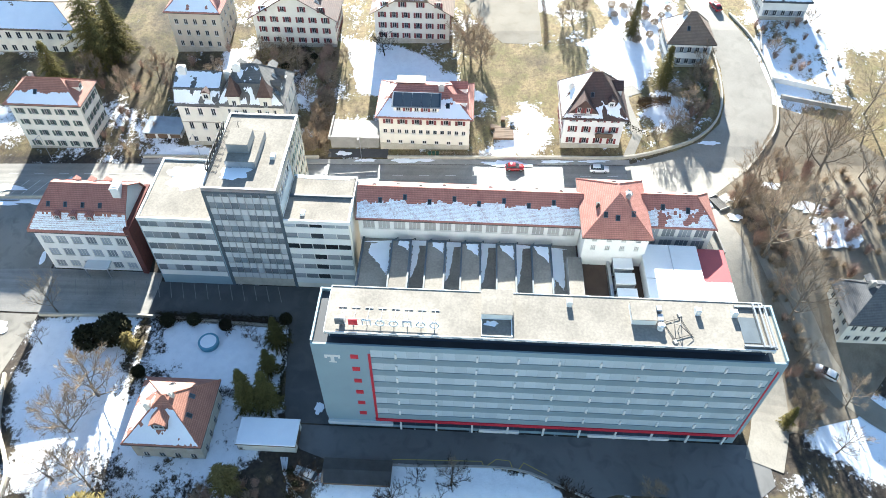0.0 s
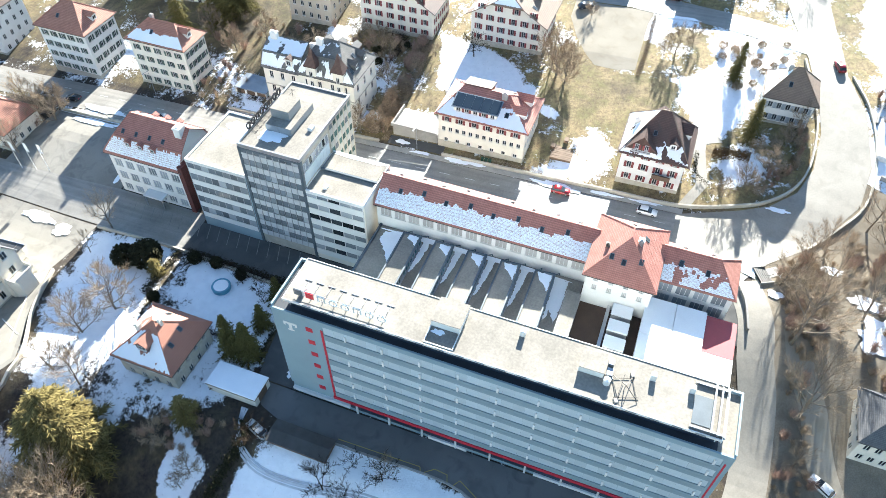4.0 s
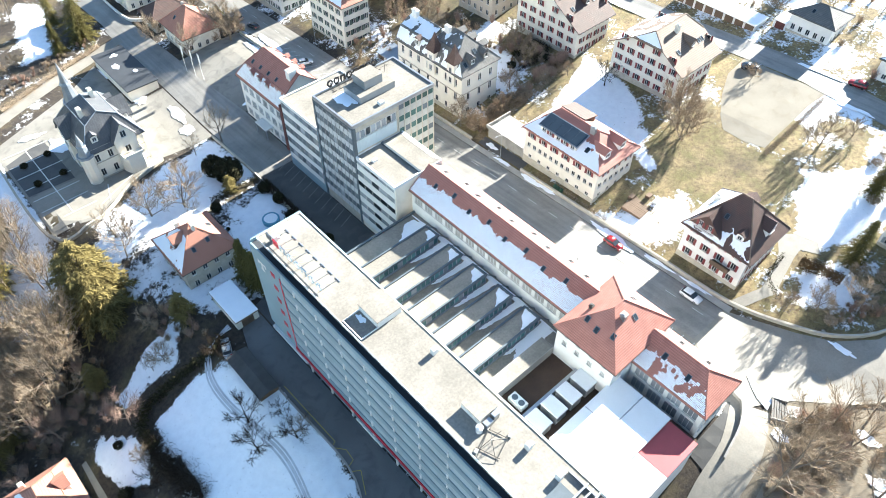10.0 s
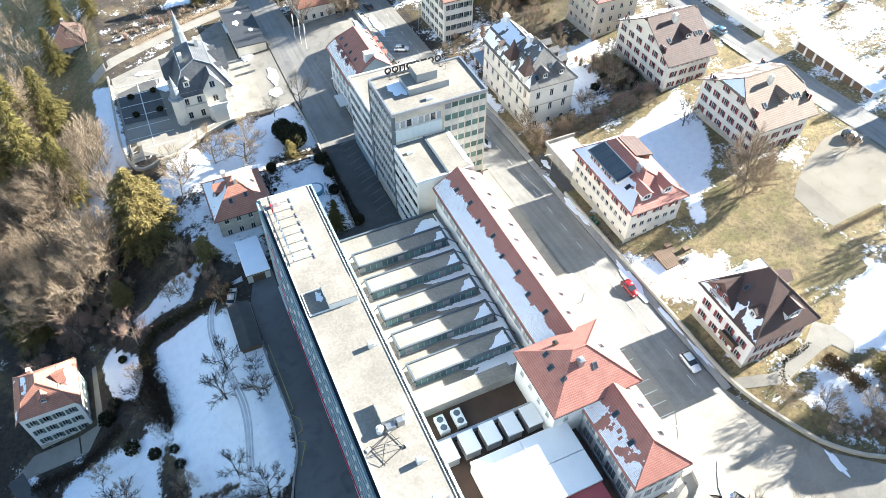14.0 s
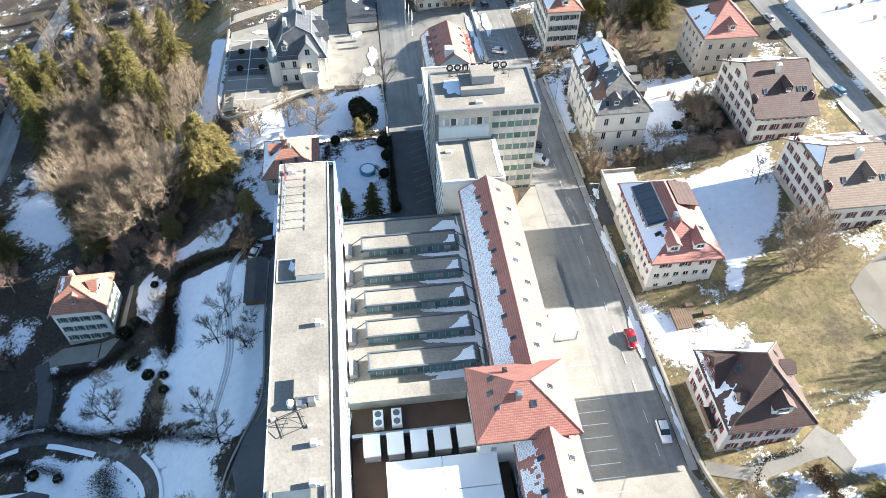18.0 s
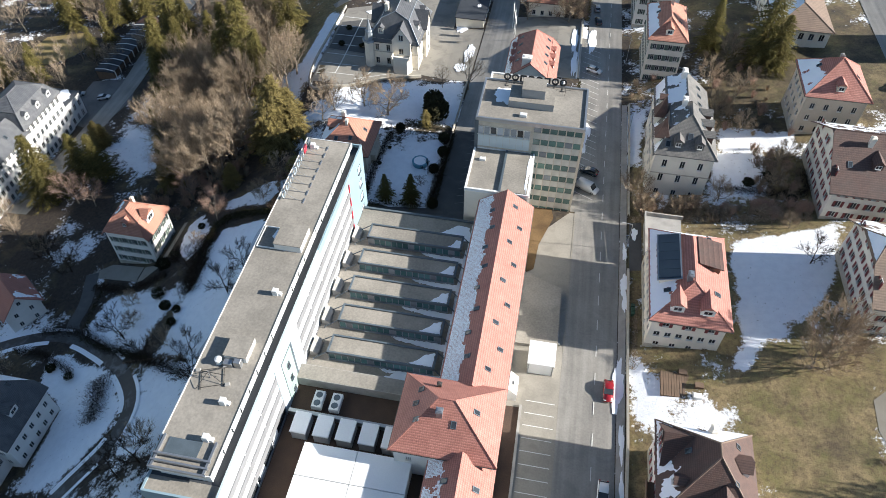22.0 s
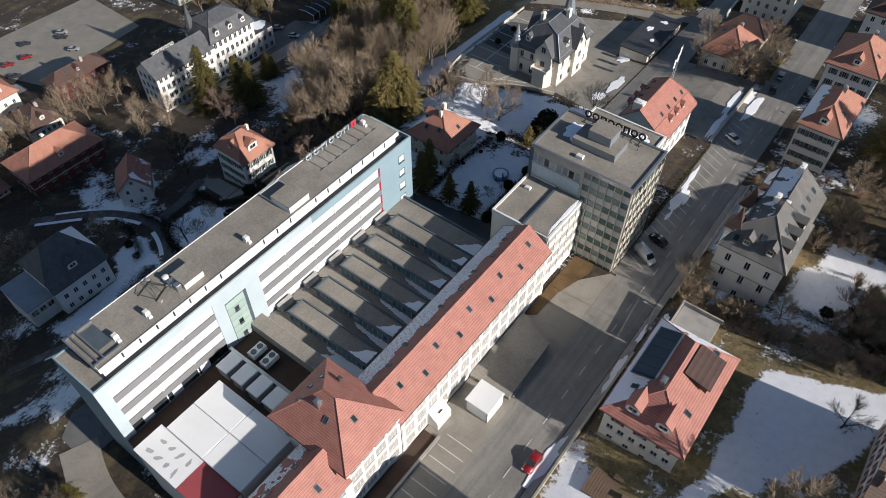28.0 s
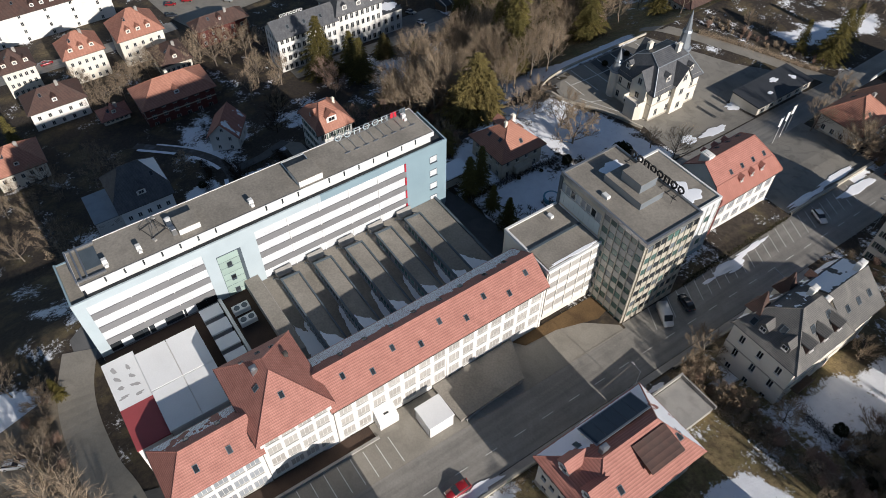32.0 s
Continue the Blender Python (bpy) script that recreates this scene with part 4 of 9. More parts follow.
# ---- streets, yards and paths ----
ribbon("road", [(112.8, 240), (114.8, 150), (115.6, 100), (115.8, 40), (115.8, -5), (115.8, -36)], 9.6, M["asphalt"], "grey asphalt street between factory and gardens", 0.075)
drape("road", [(104, -47), (111, -36), (120.6, -36), (124.8, -48), (127.4, -53.6), (132.6, -58.6), (140, -61.2), (151, -61.9), (160, -60.8), (176, -57.4), (200, -50), (204, -60), (180, -65.2), (172, -66.5), (160, -71), (144, -72.8), (132.7, -71), (124.6, -66), (117.9, -61), (111, -53.5), (105, -50)], M["paving"], "pale worn asphalt bend of the street", 0.12)
ribbon("road", [(189.5, 140), (189, 80), (188.7, 51.6), (188.3, 27), (189.8, -7.5), (189, -18), (186, -40), (181, -58)], 7.0, M["asphalt"], "asphalt road above the gardens", 0.10)
drape("forecourt", [(101.9, 20), (101.9, -47.5), (111, -47.5), (111.1, 33), (109.9, 33), (103, 24)], M["paving"], "pale paved forecourt with parking bays", 0.06)
drape("parking_strip", [(109.95, 33.5), (111.2, 33.5), (111.2, 108), (108.6, 108), (109.95, 62)], M["asphalt"], "asphalt parking strip beside the street", 0.07)
# darker than the lane north of it: the tower's shadow put into the colour
drape("road", [(58, 22.2), (88.3, 22.2), (88.3, 62), (79.7, 62), (79.6, 60), (78.4, 33.4), (62, 31), (58, 30)], M["asphalt_dark"], "asphalt lane between factory and garden, darkened for the tower's shade", 0.06)
drape("road", [(88.3, 62), (90.4, 62), (90.4, 86), (88, 150), (80.5, 150), (79.7, 62)], M["asphalt"], "grey asphalt lane beside the staff house", 0.06)
drape("yard", [(90.4, 86), (108.2, 86), (108.2, 119), (88.6, 119)], M["worn_concrete"], "worn concrete yard behind a low wall", 0.08)
drape("forecourt", [(35.7, 79), (45, 75.8), (56, 82.5), (66, 86.2), (79.5, 84.5), (79.8, 112), (70.5, 112), (70.5, 136), (60, 128), (35.7, 117)], M["worn_concrete"], "worn paved terrace round the chateau", 0.08)
drape("apron", [(36.2, 80), (45, 76.9), (52, 80.8), (57, 84), (57, 88), (50, 93), (36.2, 93.8)], M["paving"], "pale paved apron before the chateau", 0.12)
# the court's dark tone holds the shade that the chateau throws on it
drape("car_park", [(36.3, 94.4), (47.2, 93.8), (46.8, 113), (36.3, 109)], M["asphalt_dark"], "asphalt court with clipped shrubs, darkened for the chateau's shade", 0.15)
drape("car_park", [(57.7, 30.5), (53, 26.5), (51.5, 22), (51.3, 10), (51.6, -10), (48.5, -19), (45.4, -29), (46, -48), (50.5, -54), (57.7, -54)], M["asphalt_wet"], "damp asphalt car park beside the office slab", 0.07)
ribbon("driveway", [(106, -50.5), (98, -53.7), (90, -54.8), (82, -56.4), (70, -57), (62, -56), (54, -53)], 6.4, M["paving"], "pale driveway descending round the factory's end", 0.14)
drape("bank", [(60, -58), (70, -58.5), (82, -57.6), (91, -56.2), (99, -54.6), (106, -52.4), (111, -51.6), (113, -52.4), (119.4, -59.6), (126, -64.2), (133.6, -69.2), (140, -71), (134, -84), (122, -96), (100, -100), (84, -90), (64, -72)], M["dust"], "pale bank of dusty earth and dead leaves", 0.05, 2.0)
ribbon("road", [(52, -92), (66, -74), (74, -68.5), (84, -65.5), (91, -62.5), (98, -61)], 4.6, M["gravel"], "narrow dusty lane below the bank", 0.10)
for off in (-0.55, 0.0, 0.5):
    ribbon("path", [(51.5, 29 + off), (46.5 + off, 27.5), (43.2 + off * 1.1, 23), (42.6 + off, 15), (44.5 + off * 1.2, 0), (42.5 + off, -12)], 0.34 if off else 0.5, M["trodden"], "track trodden through the snow of the park", 0.05)
M["dark_lane"] = mat("dark_lane", (0.045, 0.04, 0.036), (0.075, 0.068, 0.062), 0.7, 0.8, 0.05, 30, dirt=0.45, dirt_col=(0.3, 0.31, 0.34))
LANE = [(-30, -22), (-15, -10), (-3, -5), (6, -5), (16, -9), (25, -15), (31, -22), (31.5, -30), (27, -38), (18, -52)]
ribbon("road", LANE, 3.0, M["dark_lane"], "dark curving lane through the lower park", 0.10)
lane_line = spline(LANE)
for side in (-1, 1):
    for first in range(2 + side, len(lane_line) - 8, 9):
        bank = []
        for i in range(first, min(first + 7, len(lane_line) - 1)):
            d = (lane_line[i + 1] - lane_line[i]).normalized()
            bank.append((lane_line[i].x - d.y * side * 1.8, lane_line[i].y + d.x * side * 1.8))
        ribbon("snow_bank", bank, 0.75 + 0.35 * ((first * 7) % 3), M["snow"], "ploughed snow along the park lane", 0.16)
ribbon("road", [(8, -6), (3, -2), (2.2, 5), (-1, 14)], 3.2, M["asphalt_dark"], "dark drive up to the white villa", 0.12)
drape("yard", [(-2.5, 13), (13.5, 12), (17.5, 16.5), (17.6, 30.5), (16.6, 30.5), (16, 16.5), (3, 17.2)], M["paving"], "gravel yard round the white villa", 0.08)
ribbon("road", [(-37.4, 34), (-36.4, 48), (-35.6, 62), (-34.4, 84), (-34.6, 98), (-37, 118), (-38, 150), (-34, 190)], 7.0, M["asphalt"], "asphalt road past the school", 0.10)
drape("car_park", [(-50, 76), (-33, 70), (-29, 86), (-34, 98), (-50, 97)], M["asphalt_wet"], "dark-blotched asphalt lot behind the school", 0.08)
drape("field", [(-86, 112), (-84, 123), (-70, 127), (-63, 122), (-66, 112), (-72, 106), (-80, 106)], M["field"], "bank of dry golden grass above the valley", 0.08)
drape("car_park", [(-138, 12), (-108, 14), (-92, 18), (-98, 62), (-138, 66)], M["paving"], "large asphalt car park in the valley", 0.10)
ribbon("road", [(-98, -60), (-97, -20), (-98, 14)], 7.0, M["asphalt"], "asphalt street in the valley", 0.10)
drape("yard", [(160.4, -8.4), (164, -5.2), (170, -1.5), (178.2, 2.2), (186, 2.6), (185.9, -18.6), (179.8, -18.0), (168, -18.2), (161, -18.4), (160, -14)], M["gravel"], "pale gravel yard beside the gabled house", 0.03, 1.5)
drape("lawn", [(101.8, 13.4), (103.8, 15.0), (104.2, 22), (106.6, 30.6), (106.0, 33.4), (101.8, 33.2)], M["dry_grass"], "patch of dry brown grass beside the tower", 0.12)
drape("light_well", [(101.9, -17), (104.5, -17), (104.7, -46), (101.9, -46)], M["soil"], "sunken strip of brown earth along the factory front", 0.10)
ribbon("retaining_wall", [(104.7, -16.6), (104.8, -30), (104.9, -46)], 0.45, M["concrete"], "low concrete parapet of the forecourt", 0.05, thick=0.45)
drape("apron", [(122.6, 18), (125, 18), (125, 32), (122.6, 32)], M["asphalt_dark"], "dark wet drive beside the terrace", 0.08)

ribbon("road", [(30, 121), (41.8, 128.1), (60.2, 136.0), (77, 141.6), (82, 142)], 4.2, M["paving"], "pale lane behind the chateau", 0.10)
ribbon("road", [(84.6, 148), (84.2, 166), (82, 220)], 6.5, M["asphalt"], "asphalt street beyond the chateau", 0.11)

drape("ramp", [(92.5, -47.9), (101.8, -47.9), (105.6, -47.0), (104.8, -48.9), (101.3, -50.9), (95, -52.3), (91.5, -51.6)], M["asphalt_dark"], "dark ramp beside the curved wall", 0.10)

# kerbs, pavements and garden walls
ribbon("pavement", [(121.3, 76), (121.4, 30), (121.4, -37)], 1.3, M["concrete"], "narrow concrete pavement along the street", 0.06, thick=0.12)
ribbon("kerb", [(111.1, 33), (111.1, -4)], 0.25, M["paving"], "flush pale kerb of the forecourt", 0.06, thick=0.05)
ribbon("garden_wall", [(122.4, 18), (122.4, -4), (122.5, -20), (122.6, -36), (125.6, -47.5), (128.2, -53), (133.2, -57.8), (140.2, -60.3), (151, -60.9), (160, -59.8), (175, -56.6)], 0.4, M["stone"], "low stone garden wall round the bend", 0.05, thick=0.75)
ribbon("garden_wall", [(122.4, 76), (122.4, 34)], 0.4, M["stone"], "low stone garden wall", 0.05, thick=0.7)
ribbon("garden_wall", [(118.4, -61.6), (125, -66.8), (133, -71.8), (145, -73.6), (160, -72), (172, -67.6)], 0.4, M["stone"], "low wall along the outer side of the bend", 0.05, thick=0.5)
ribbon("retaining_wall", [(106.2, -46.6), (105.5, -49.0), (101.5, -51.2), (95, -52.6)], 0.35, M["concrete"], "curved concrete wall beside the driveway", 0.05, thick=0.9)
ribbon("retaining_wall", [(108.9, 86), (108.7, 118)], 0.5, M["stone"], "low wall between yard and street", 0.05, thick=0.8)
ribbon("retaining_wall", [(102, 13.2), (108.4, 9.8)], 0.3, M["concrete"], "low concrete parapet of the ramp", 0.05, thick=0.7)
ribbon("retaining_wall", [(108.4, 9.8), (110.2, -3.0)], 0.3, M["concrete"], "low concrete parapet of the forecourt", 0.05, thick=0.5)
ribbon("retaining_wall", [(34.9, 118), (34.9, 80), (44.5, 74.9), (56, 81.5), (66, 85.2)], 0.5, M["stone"], "curved stone wall of the terrace", 0.05, thick=0.7)
ribbon("retaining_wall", [(51.2, 22), (51.0, 8), (51.3, -10), (48.2, -19), (45.1, -29), (45.7, -48)], 0.35, M["concrete"], "concrete kerb wall of the car park", 0.05, thick=0.25)
ribbon("garden_wall", [(79.2, 84), (79.2, 60), (78, 33.6)], 0.35, M["stone"], "garden wall along the lane", 0.05, thick=0.8)

ribbon("retaining_wall", [(147.3, -73.4), (145.6, -80), (143.6, -87)], 0.6, M["white"], "pale terrace wall below the road", 0.05, thick=1.3)
ribbon("retaining_wall", [(141.6, -74.4), (139.4, -84), (138.2, -90)], 0.5, M["concrete"], "second terrace wall on the bank", 0.05, thick=1.0)
ribbon("garden_wall", [(157.4, -73), (163, -74), (168.4, -77)], 0.4, M["concrete"], "low wall before the white house", 0.05, thick=0.7)


def marks(name, lines, label, width=0.14, lift=0.13, paint=None):
    """Painted road lines, each a strip of its own."""
    top = thing(name, label, "road marking", kind="structure")
    for (xa, ya), (xb, yb) in lines:
        n = max(1, int(math.dist((xa, ya), (xb, yb)) / 3))
        s = Shape()
        d = Vector((xb - xa, yb - ya)).normalized() * width / 2
        for i in range(n):
            p, q = Vector((xa, ya)).lerp(Vector((xb, yb)), i / n), Vector((xa, ya)).lerp(Vector((xb, yb)), (i + 1) / n)
            s.face(*[(x, y, ground_z(x, y) + lift) for x, y in ((p.x - d.y, p.y + d.x), (p.x + d.y, p.y - d.x), (q.x + d.y, q.y - d.x), (q.x - d.y, q.y + d.x))][::-1])
        part("line", s, paint or M["line"], top)


marks("bay_lines", [((105.4, -15.4 - 2.36 * i), (110.4, -15.4 - 2.36 * i)) for i in range(12)], "white parking bay lines on the forecourt")
marks("bay_lines", [((109.9, 40.5 + 2.6 * i), (114.6, 38.1 + 2.6 * i)) for i in range(26)], "white slanted parking bay lines beside the street", lift=0.15)
marks("lane_line", [((116.9, y), (116.9, y + 2.4)) for y in range(-34, 130, 6)], "white dashed centre line of the street", lift=0.16)
marks("bay_lines", [((84.2, 36 + 2.5 * i), (88.1, 37.5 + 2.5 * i)) for i in range(18)], "faded parking bay lines in the lane", paint=M["line_faded"])
marks("bay_lines", [((36.5, 82 + 5 * i), (47.5, 82 + 5 * i)) for i in range(7)] + [((42, 82), (42, 112)), ((48, 80), (64, 88.5)), ((50, 79.8), (52, 86))], "pale lines of the terrace paving", 0.25, 0.19)


def snow_patch(x, y, rx, ry, seed, lift=0.14, turn=0.0):
    """Snow left lying on paving: an uneven, flat heap that follows the slope."""
    s = blob(x, y, rx, ry, 0, seed, turn, 0.05)
    s.v = [(a, b, c + ground_z(a, b) + lift) for a, b, c in s.v]
    solo("snow_patch", s, M["snow"], "thawing snow left on the paving", "snow", kind="stuff")


for k, (px, py, rx, ry) in enumerate(((101.5, -76, 4.2, 5.5), (108, -73, 1.6, 3.4), (114.5, -66.5, 1.2, 2.0), (104.6, -56.6, 1.1, 1.6), (121.0, -8.5, 1.0, 4.5), (120.6, -12.5, 0.7, 2.6), (121.6, -20.5, 0.4, 3.5), (121.7, -29, 0.35, 3.2), (121.6, 13.5, 0.8, 2.6), (121.8, 9.5, 0.5, 2.2), (121.7, 23, 0.5, 2.5), (111.5, 62.8, 1.05, 4.8), (112.0, 60.5, 0.45, 2.4), (112.9, 63.0, 0.35, 1.8), (111.9, 56.0, 0.4, 1.8), (110.6, 71, 0.6, 4.5), (77.4, 99.0, 1.4, 4.2), (76.0, 91.5, 1.8, 2.2), (49.5, 108, 2.6, 3.4), (45, 116, 3.2, 1.2), (72.8, 112.5, 1.6, 3.0), (92.5, 88.5, 1.4, 0.6), (106.9, 106, 0.95, 7.0), (107.3, 94, 0.8, 7.5), (111.9, 107.5, 1.1, 6.5), (126.8, -55.2, 0.5, 2.2), (110.0, -57.2, 0.9, 1.2), (185.0, 20, 0.8, 6), (185.4, 40, 0.7, 5), (192.0, -14, 0.7, 6), (184.6, -26, 0.7, 4), (61.0, 24.5, 1.2, 0.8), (124.5, 66.5, 0.8, 2.0), (123.6, 28.5, 0.6, 1.5))):
    snow_patch(px, py, rx, ry, 300 + k, 0.2)
s = Shape().loft([[(x, y, ground_z(x, y) + k) for x, y in ((111.0, -46.8), (110.2, -52.4), (107.4, -52.7), (108.2, -50.4), (109.6, -48.4))] for k in (0.1, 0.26)])
solo("snow_bank", s, M["snow"], "wedge of packed snow beside the outdoor steps", "snow", kind="stuff")
steps = thing("outdoor_steps", "flight of dark steps down from the street bend", "steps", pose(108.7, -54.0, ground_z(108.7, -54.0), 0, 0, 28))
for i in range(6):
    part("tread", shared("tread", lambda: Shape().box(-1.9, -0.16, -0.3, 1.9, 0.16, 0.06).mesh("tread", M["metal_dark"])), None, steps, at=pose(0, 1.0 - 0.42 * i, 0.5 - 0.06 * i))
for px in (-2.0, 2.0):
    part("stringer", Shape().box(px - 0.09, -1.4, -0.4, px + 0.09, 1.3, 0.62), M["concrete"], steps)
M["line_yellow"] = mat("yellow_road_paint", (0.42, 0.34, 0.08), (0.3, 0.26, 0.1), 0.8, 1.5, 0.0)
marks("bay_lines", [((52.0, 10.5), (52.4, -4.8)), ((52.4, -4.8), (51.3, -5.3)), ((51.3, -5.3), (52.9, -7.3)), ((52.9, -7.3), (52.7, -9.6)), ((52.7, -9.6), (51.1, -10.2)), ((50.9, -10.9), (52.5, -12.0)), ((52.5, -12.0), (50.5, -15.9))], "worn yellow lines along the edge of the car park", 0.14, 0.11, M["line_yellow"])


# ---- the factory: long office slab ----
M["panel_slate"] = mat("slate_blue_panel", (0.235, 0.31, 0.345), (0.20, 0.265, 0.30), 0.55, 0.7, 0.02, 25, dirt=0.15, dirt_col=(0.16, 0.2, 0.22))
M["panel_ice"] = mat("pale_blue_panel", (0.46, 0.53, 0.56), (0.41, 0.48, 0.51), 0.5, 0.6, 0.02, 20, dirt=0.12, dirt_col=(0.33, 0.37, 0.4))
M["panel_mint"] = mat("pale_green_glazing", (0.36, 0.46, 0.41), (0.31, 0.40, 0.36), 0.2, 0.8, 0.0, 20, spread=0.08)
M["membrane"] = mat("dark_sealing_sheet", (0.045, 0.05, 0.058), (0.03, 0.034, 0.04), 0.7, 1.0, 0.03)
M["dark_glazing"] = mat("dark_blue_glazing", (0.014, 0.024, 0.045), (0.02, 0.03, 0.05), 0.35, 1.0, 0.0)
M["blind_blue"] = mat("window_with_pale_blue_blind", (0.50, 0.57, 0.61), (0.42, 0.49, 0.53), 0.25, 1.2, 0.0, 20, spread=0.07)
M["blind_grey"] = mat("window_with_grey_blind", (0.46, 0.44, 0.41), (0.38, 0.365, 0.34), 0.25, 1.2, 0.0, 20, spread=0.12)
M["blind"] = mat("window_with_white_blind", (0.68, 0.70, 0.71), (0.60, 0.62, 0.64), 0.25, 1.2, 0.0, 20, spread=0.07)


def make_slab():
    x, y, z = 62.9, -13.2, -7.5
    W, L, H = 5.2, 35.3, 26.5
    top = thing("office_building", "long seven-storey office block with blue-grey panels and flat gravel roof", "office building", pose(x, y, z))
    part("wall", Shape().box(-W + 0.35, -L + 0.02, -2.0, W - 0.35, L - 0.02, H - 1.6), M["panel_blue"], top)
    # blank end panels, fascia and parapet
    for b in ((-W, 26.4, 3.9, -W + 0.35, L), (W - 0.35, 26.0, 9.5, W, L), (W - 0.35, -14.5, 9.5, W, -5.0), (W - 0.35, -L, 9.5, W, -L + 1.8), (-W, -L, 3.9, -W + 0.35, -L + 1.2)):
        # east panels south of the end get the paler tone for their brightness
        part("facade_panel", Shape().box(*b, H - 1.6), M["panel_blue" if b[0] < 0 or b[1] > 20 else "panel_ice"], top, "blue-grey facade panel")
    s = Shape()
    # the parapet's brightening towards the south is put into a paler panel colour
    part("parapet", Shape().box(W - 0.3, -L, H - 1.6, W, 8.0, H), M["panel_ice"], top, "parapet in a paler panel tone for its brighter south part")
    part("terrace_floor", Shape().box(-W + 0.3, -L + 0.3, H - 0.65, W - 0.3, -L + 2.46, H - 0.6), M["gravel_roof"], top, "gravel floor of the end terrace")
    for b in ((-W, -L, -W + 0.3, L), (W - 0.3, 8.0, W, L), (-W + 0.3, L - 0.3, W - 0.3, L), (-W + 0.3, -L, W - 0.3, -L + 0.3)):
        s.box(b[0], b[1], H - 1.6, b[2], b[3], H - (0.45 if b[2] < 0 else 0.0))
    part("parapet", s, M["panel_blue"], top, "blue-grey parapet")
    # the terrace's deep shade is put into this dark floor
    part("terrace", Shape().box(-W + 0.3, -L + 0.3, H - 1.6, W - 0.3, L - 0.3, H - 0.65), M["membrane"], top, "narrow roof terrace with a dark floor that takes in its deep shade")
    storey = 3.5
    for k in range(6):
        z0 = 3.9 + storey * k
        band = part("window_band", Shape().box(-W - 0.04, -L + 1.2, z0, -W + 0.35, 26.4, z0 + 1.45), M["panel_slate"], top, "slate-blue sill panels under the windows")
        n = 33
        pw = (26.4 + L - 1.2) / n
        for i in range(n):
            part("pane", pane_mesh(pw - 0.02, storey - 1.48, M["blind_blue"]), None, band, at=pose(-W + 0.12, -L + 1.2 + pw * (i + 0.5), z0 + 1.45 + (storey - 1.45) / 2, 0, 0, -90))
    for i in range(10):
        for k in range(6):
            part("pier", shared("pier", lambda: Shape().box(-0.1, -0.15, 1.45, 0.3, 0.15, 2.75).mesh("pier", M["panel_white"])), None, top, "short white window pier", at=pose(-W, 22.6 - 6.2 * i, 3.9 + storey * k))
    for y0, y1, rows in ((-5.0, 26.0, 4), (-L + 1.8, -14.5, 4)):
        for k in range(rows):
            z0 = H - 1.6 - storey * (k + 1)
            band = part("window_band", Shape().box(W - 0.35, y0, z0, W - 0.02, y1, z0 + 1.4), M["panel_mid"], top, "grey sill panels under the windows")
            n = round((y1 - y0) / 1.85)
            pw = (y1 - y0) / n
            for i in range(n):
                open_ = y0 < -20 and k == 3 and i % 3 != 1
                part("pane", pane_mesh(pw - 0.01, storey - 1.5, M["glass" if open_ else "blind"]), None, band, at=pose(W - 0.2, y0 + pw * (i + 0.5), z0 + 1.4 + (storey - 1.4) / 2, 0, 0, 90))
        for i in range(1, round((y1 - y0) / 6.2)):
            part("fin", shared(("fin", rows), lambda: Shape().box(-0.2, -0.1, 0, -0.05, 0.1, storey * rows).mesh("fin", M["panel_white"])), None, top, "white vertical fin", at=pose(W, y1 - 6.2 * i, H - 1.6 - storey * rows))
    # stair glazing on the courtyard side
    g = part("stair_window", Shape().box(W, -12.4, 10.0, W + 0.05, -8.0, 23.0), M["frame_dark"], top, "tall pale green stair window")
    for k in range(8):
        part("pane", pane_mesh(3.7, 1.5, M["panel_mint"]), None, g, at=pose(W + 0.08, -10.5, 10.9 + 1.6 * k, 0, 0, 90))
    for k in range(3):
        put_window(g, pose(W + 0.14, -10.6, 13.4 + 3.5 * k, 0, 0, 90), 0.9, 1.1, frame=M["frame_dark"], bars=0)
    for k in range(4):
        put_window(top, pose(W + 0.02, 32.2, H - 3.6 - 3.5 * k, 0, 0, 90), 1.7, 1.6, glass=M["blind"], frame=M["frame_dark"], bars=0)
    for k in range(6):
        part("red_square", Shape().box(-W - 0.05, 28.3, 4.9 + storey * k, -W, 29.5, 6.0 + storey * k), M["red_paint"], top, "red painted square")
    s = Shape().box(-W - 0.22, -L + 0.8, 3.15, -W + 0.3, 26.9, 3.88).box(-W - 0.06, 26.42, 3.9, -W, 26.82, H - 2.6).box(-W - 0.06, -L + 0.6, 3.9, -W, -L + 0.85, H - 2.6)
    for k in range(4):
        s.box(W - 0.1, 25.7, H - 3.7 - storey * k, W + 0.04, 26.0, H - 1.7 - storey * k)
    part("red_line", s, M["red_paint"], top, "red painted edging line")
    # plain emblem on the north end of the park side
    s = Shape().box(-W - 0.06, 31.1, 22.7, -W, 33.5, 23.2).box(-W - 0.06, 32.05, 21.4, -W, 32.6, 22.7).box(-W - 0.06, 31.1, 22.3, -W, 31.45, 22.7).box(-W - 0.06, 33.15, 22.3, -W, 33.5, 22.7).box(-W - 0.06, 31.75, 21.1, -W, 32.9, 21.4)
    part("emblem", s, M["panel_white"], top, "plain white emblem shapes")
    # ground storey on the park side
    for b in ((-W - 0.15, 24.0, 1.2, L, 2.0), (-W - 0.1, -24, 0.4, -10, 1.2), (-W - 0.1, 2, 0.4, 9, 1.2)):
        part("plinth", Shape().box(b[0], b[1], b[2], -W + 0.35, b[3], b[4]), M["panel_white"], top, "white base band")
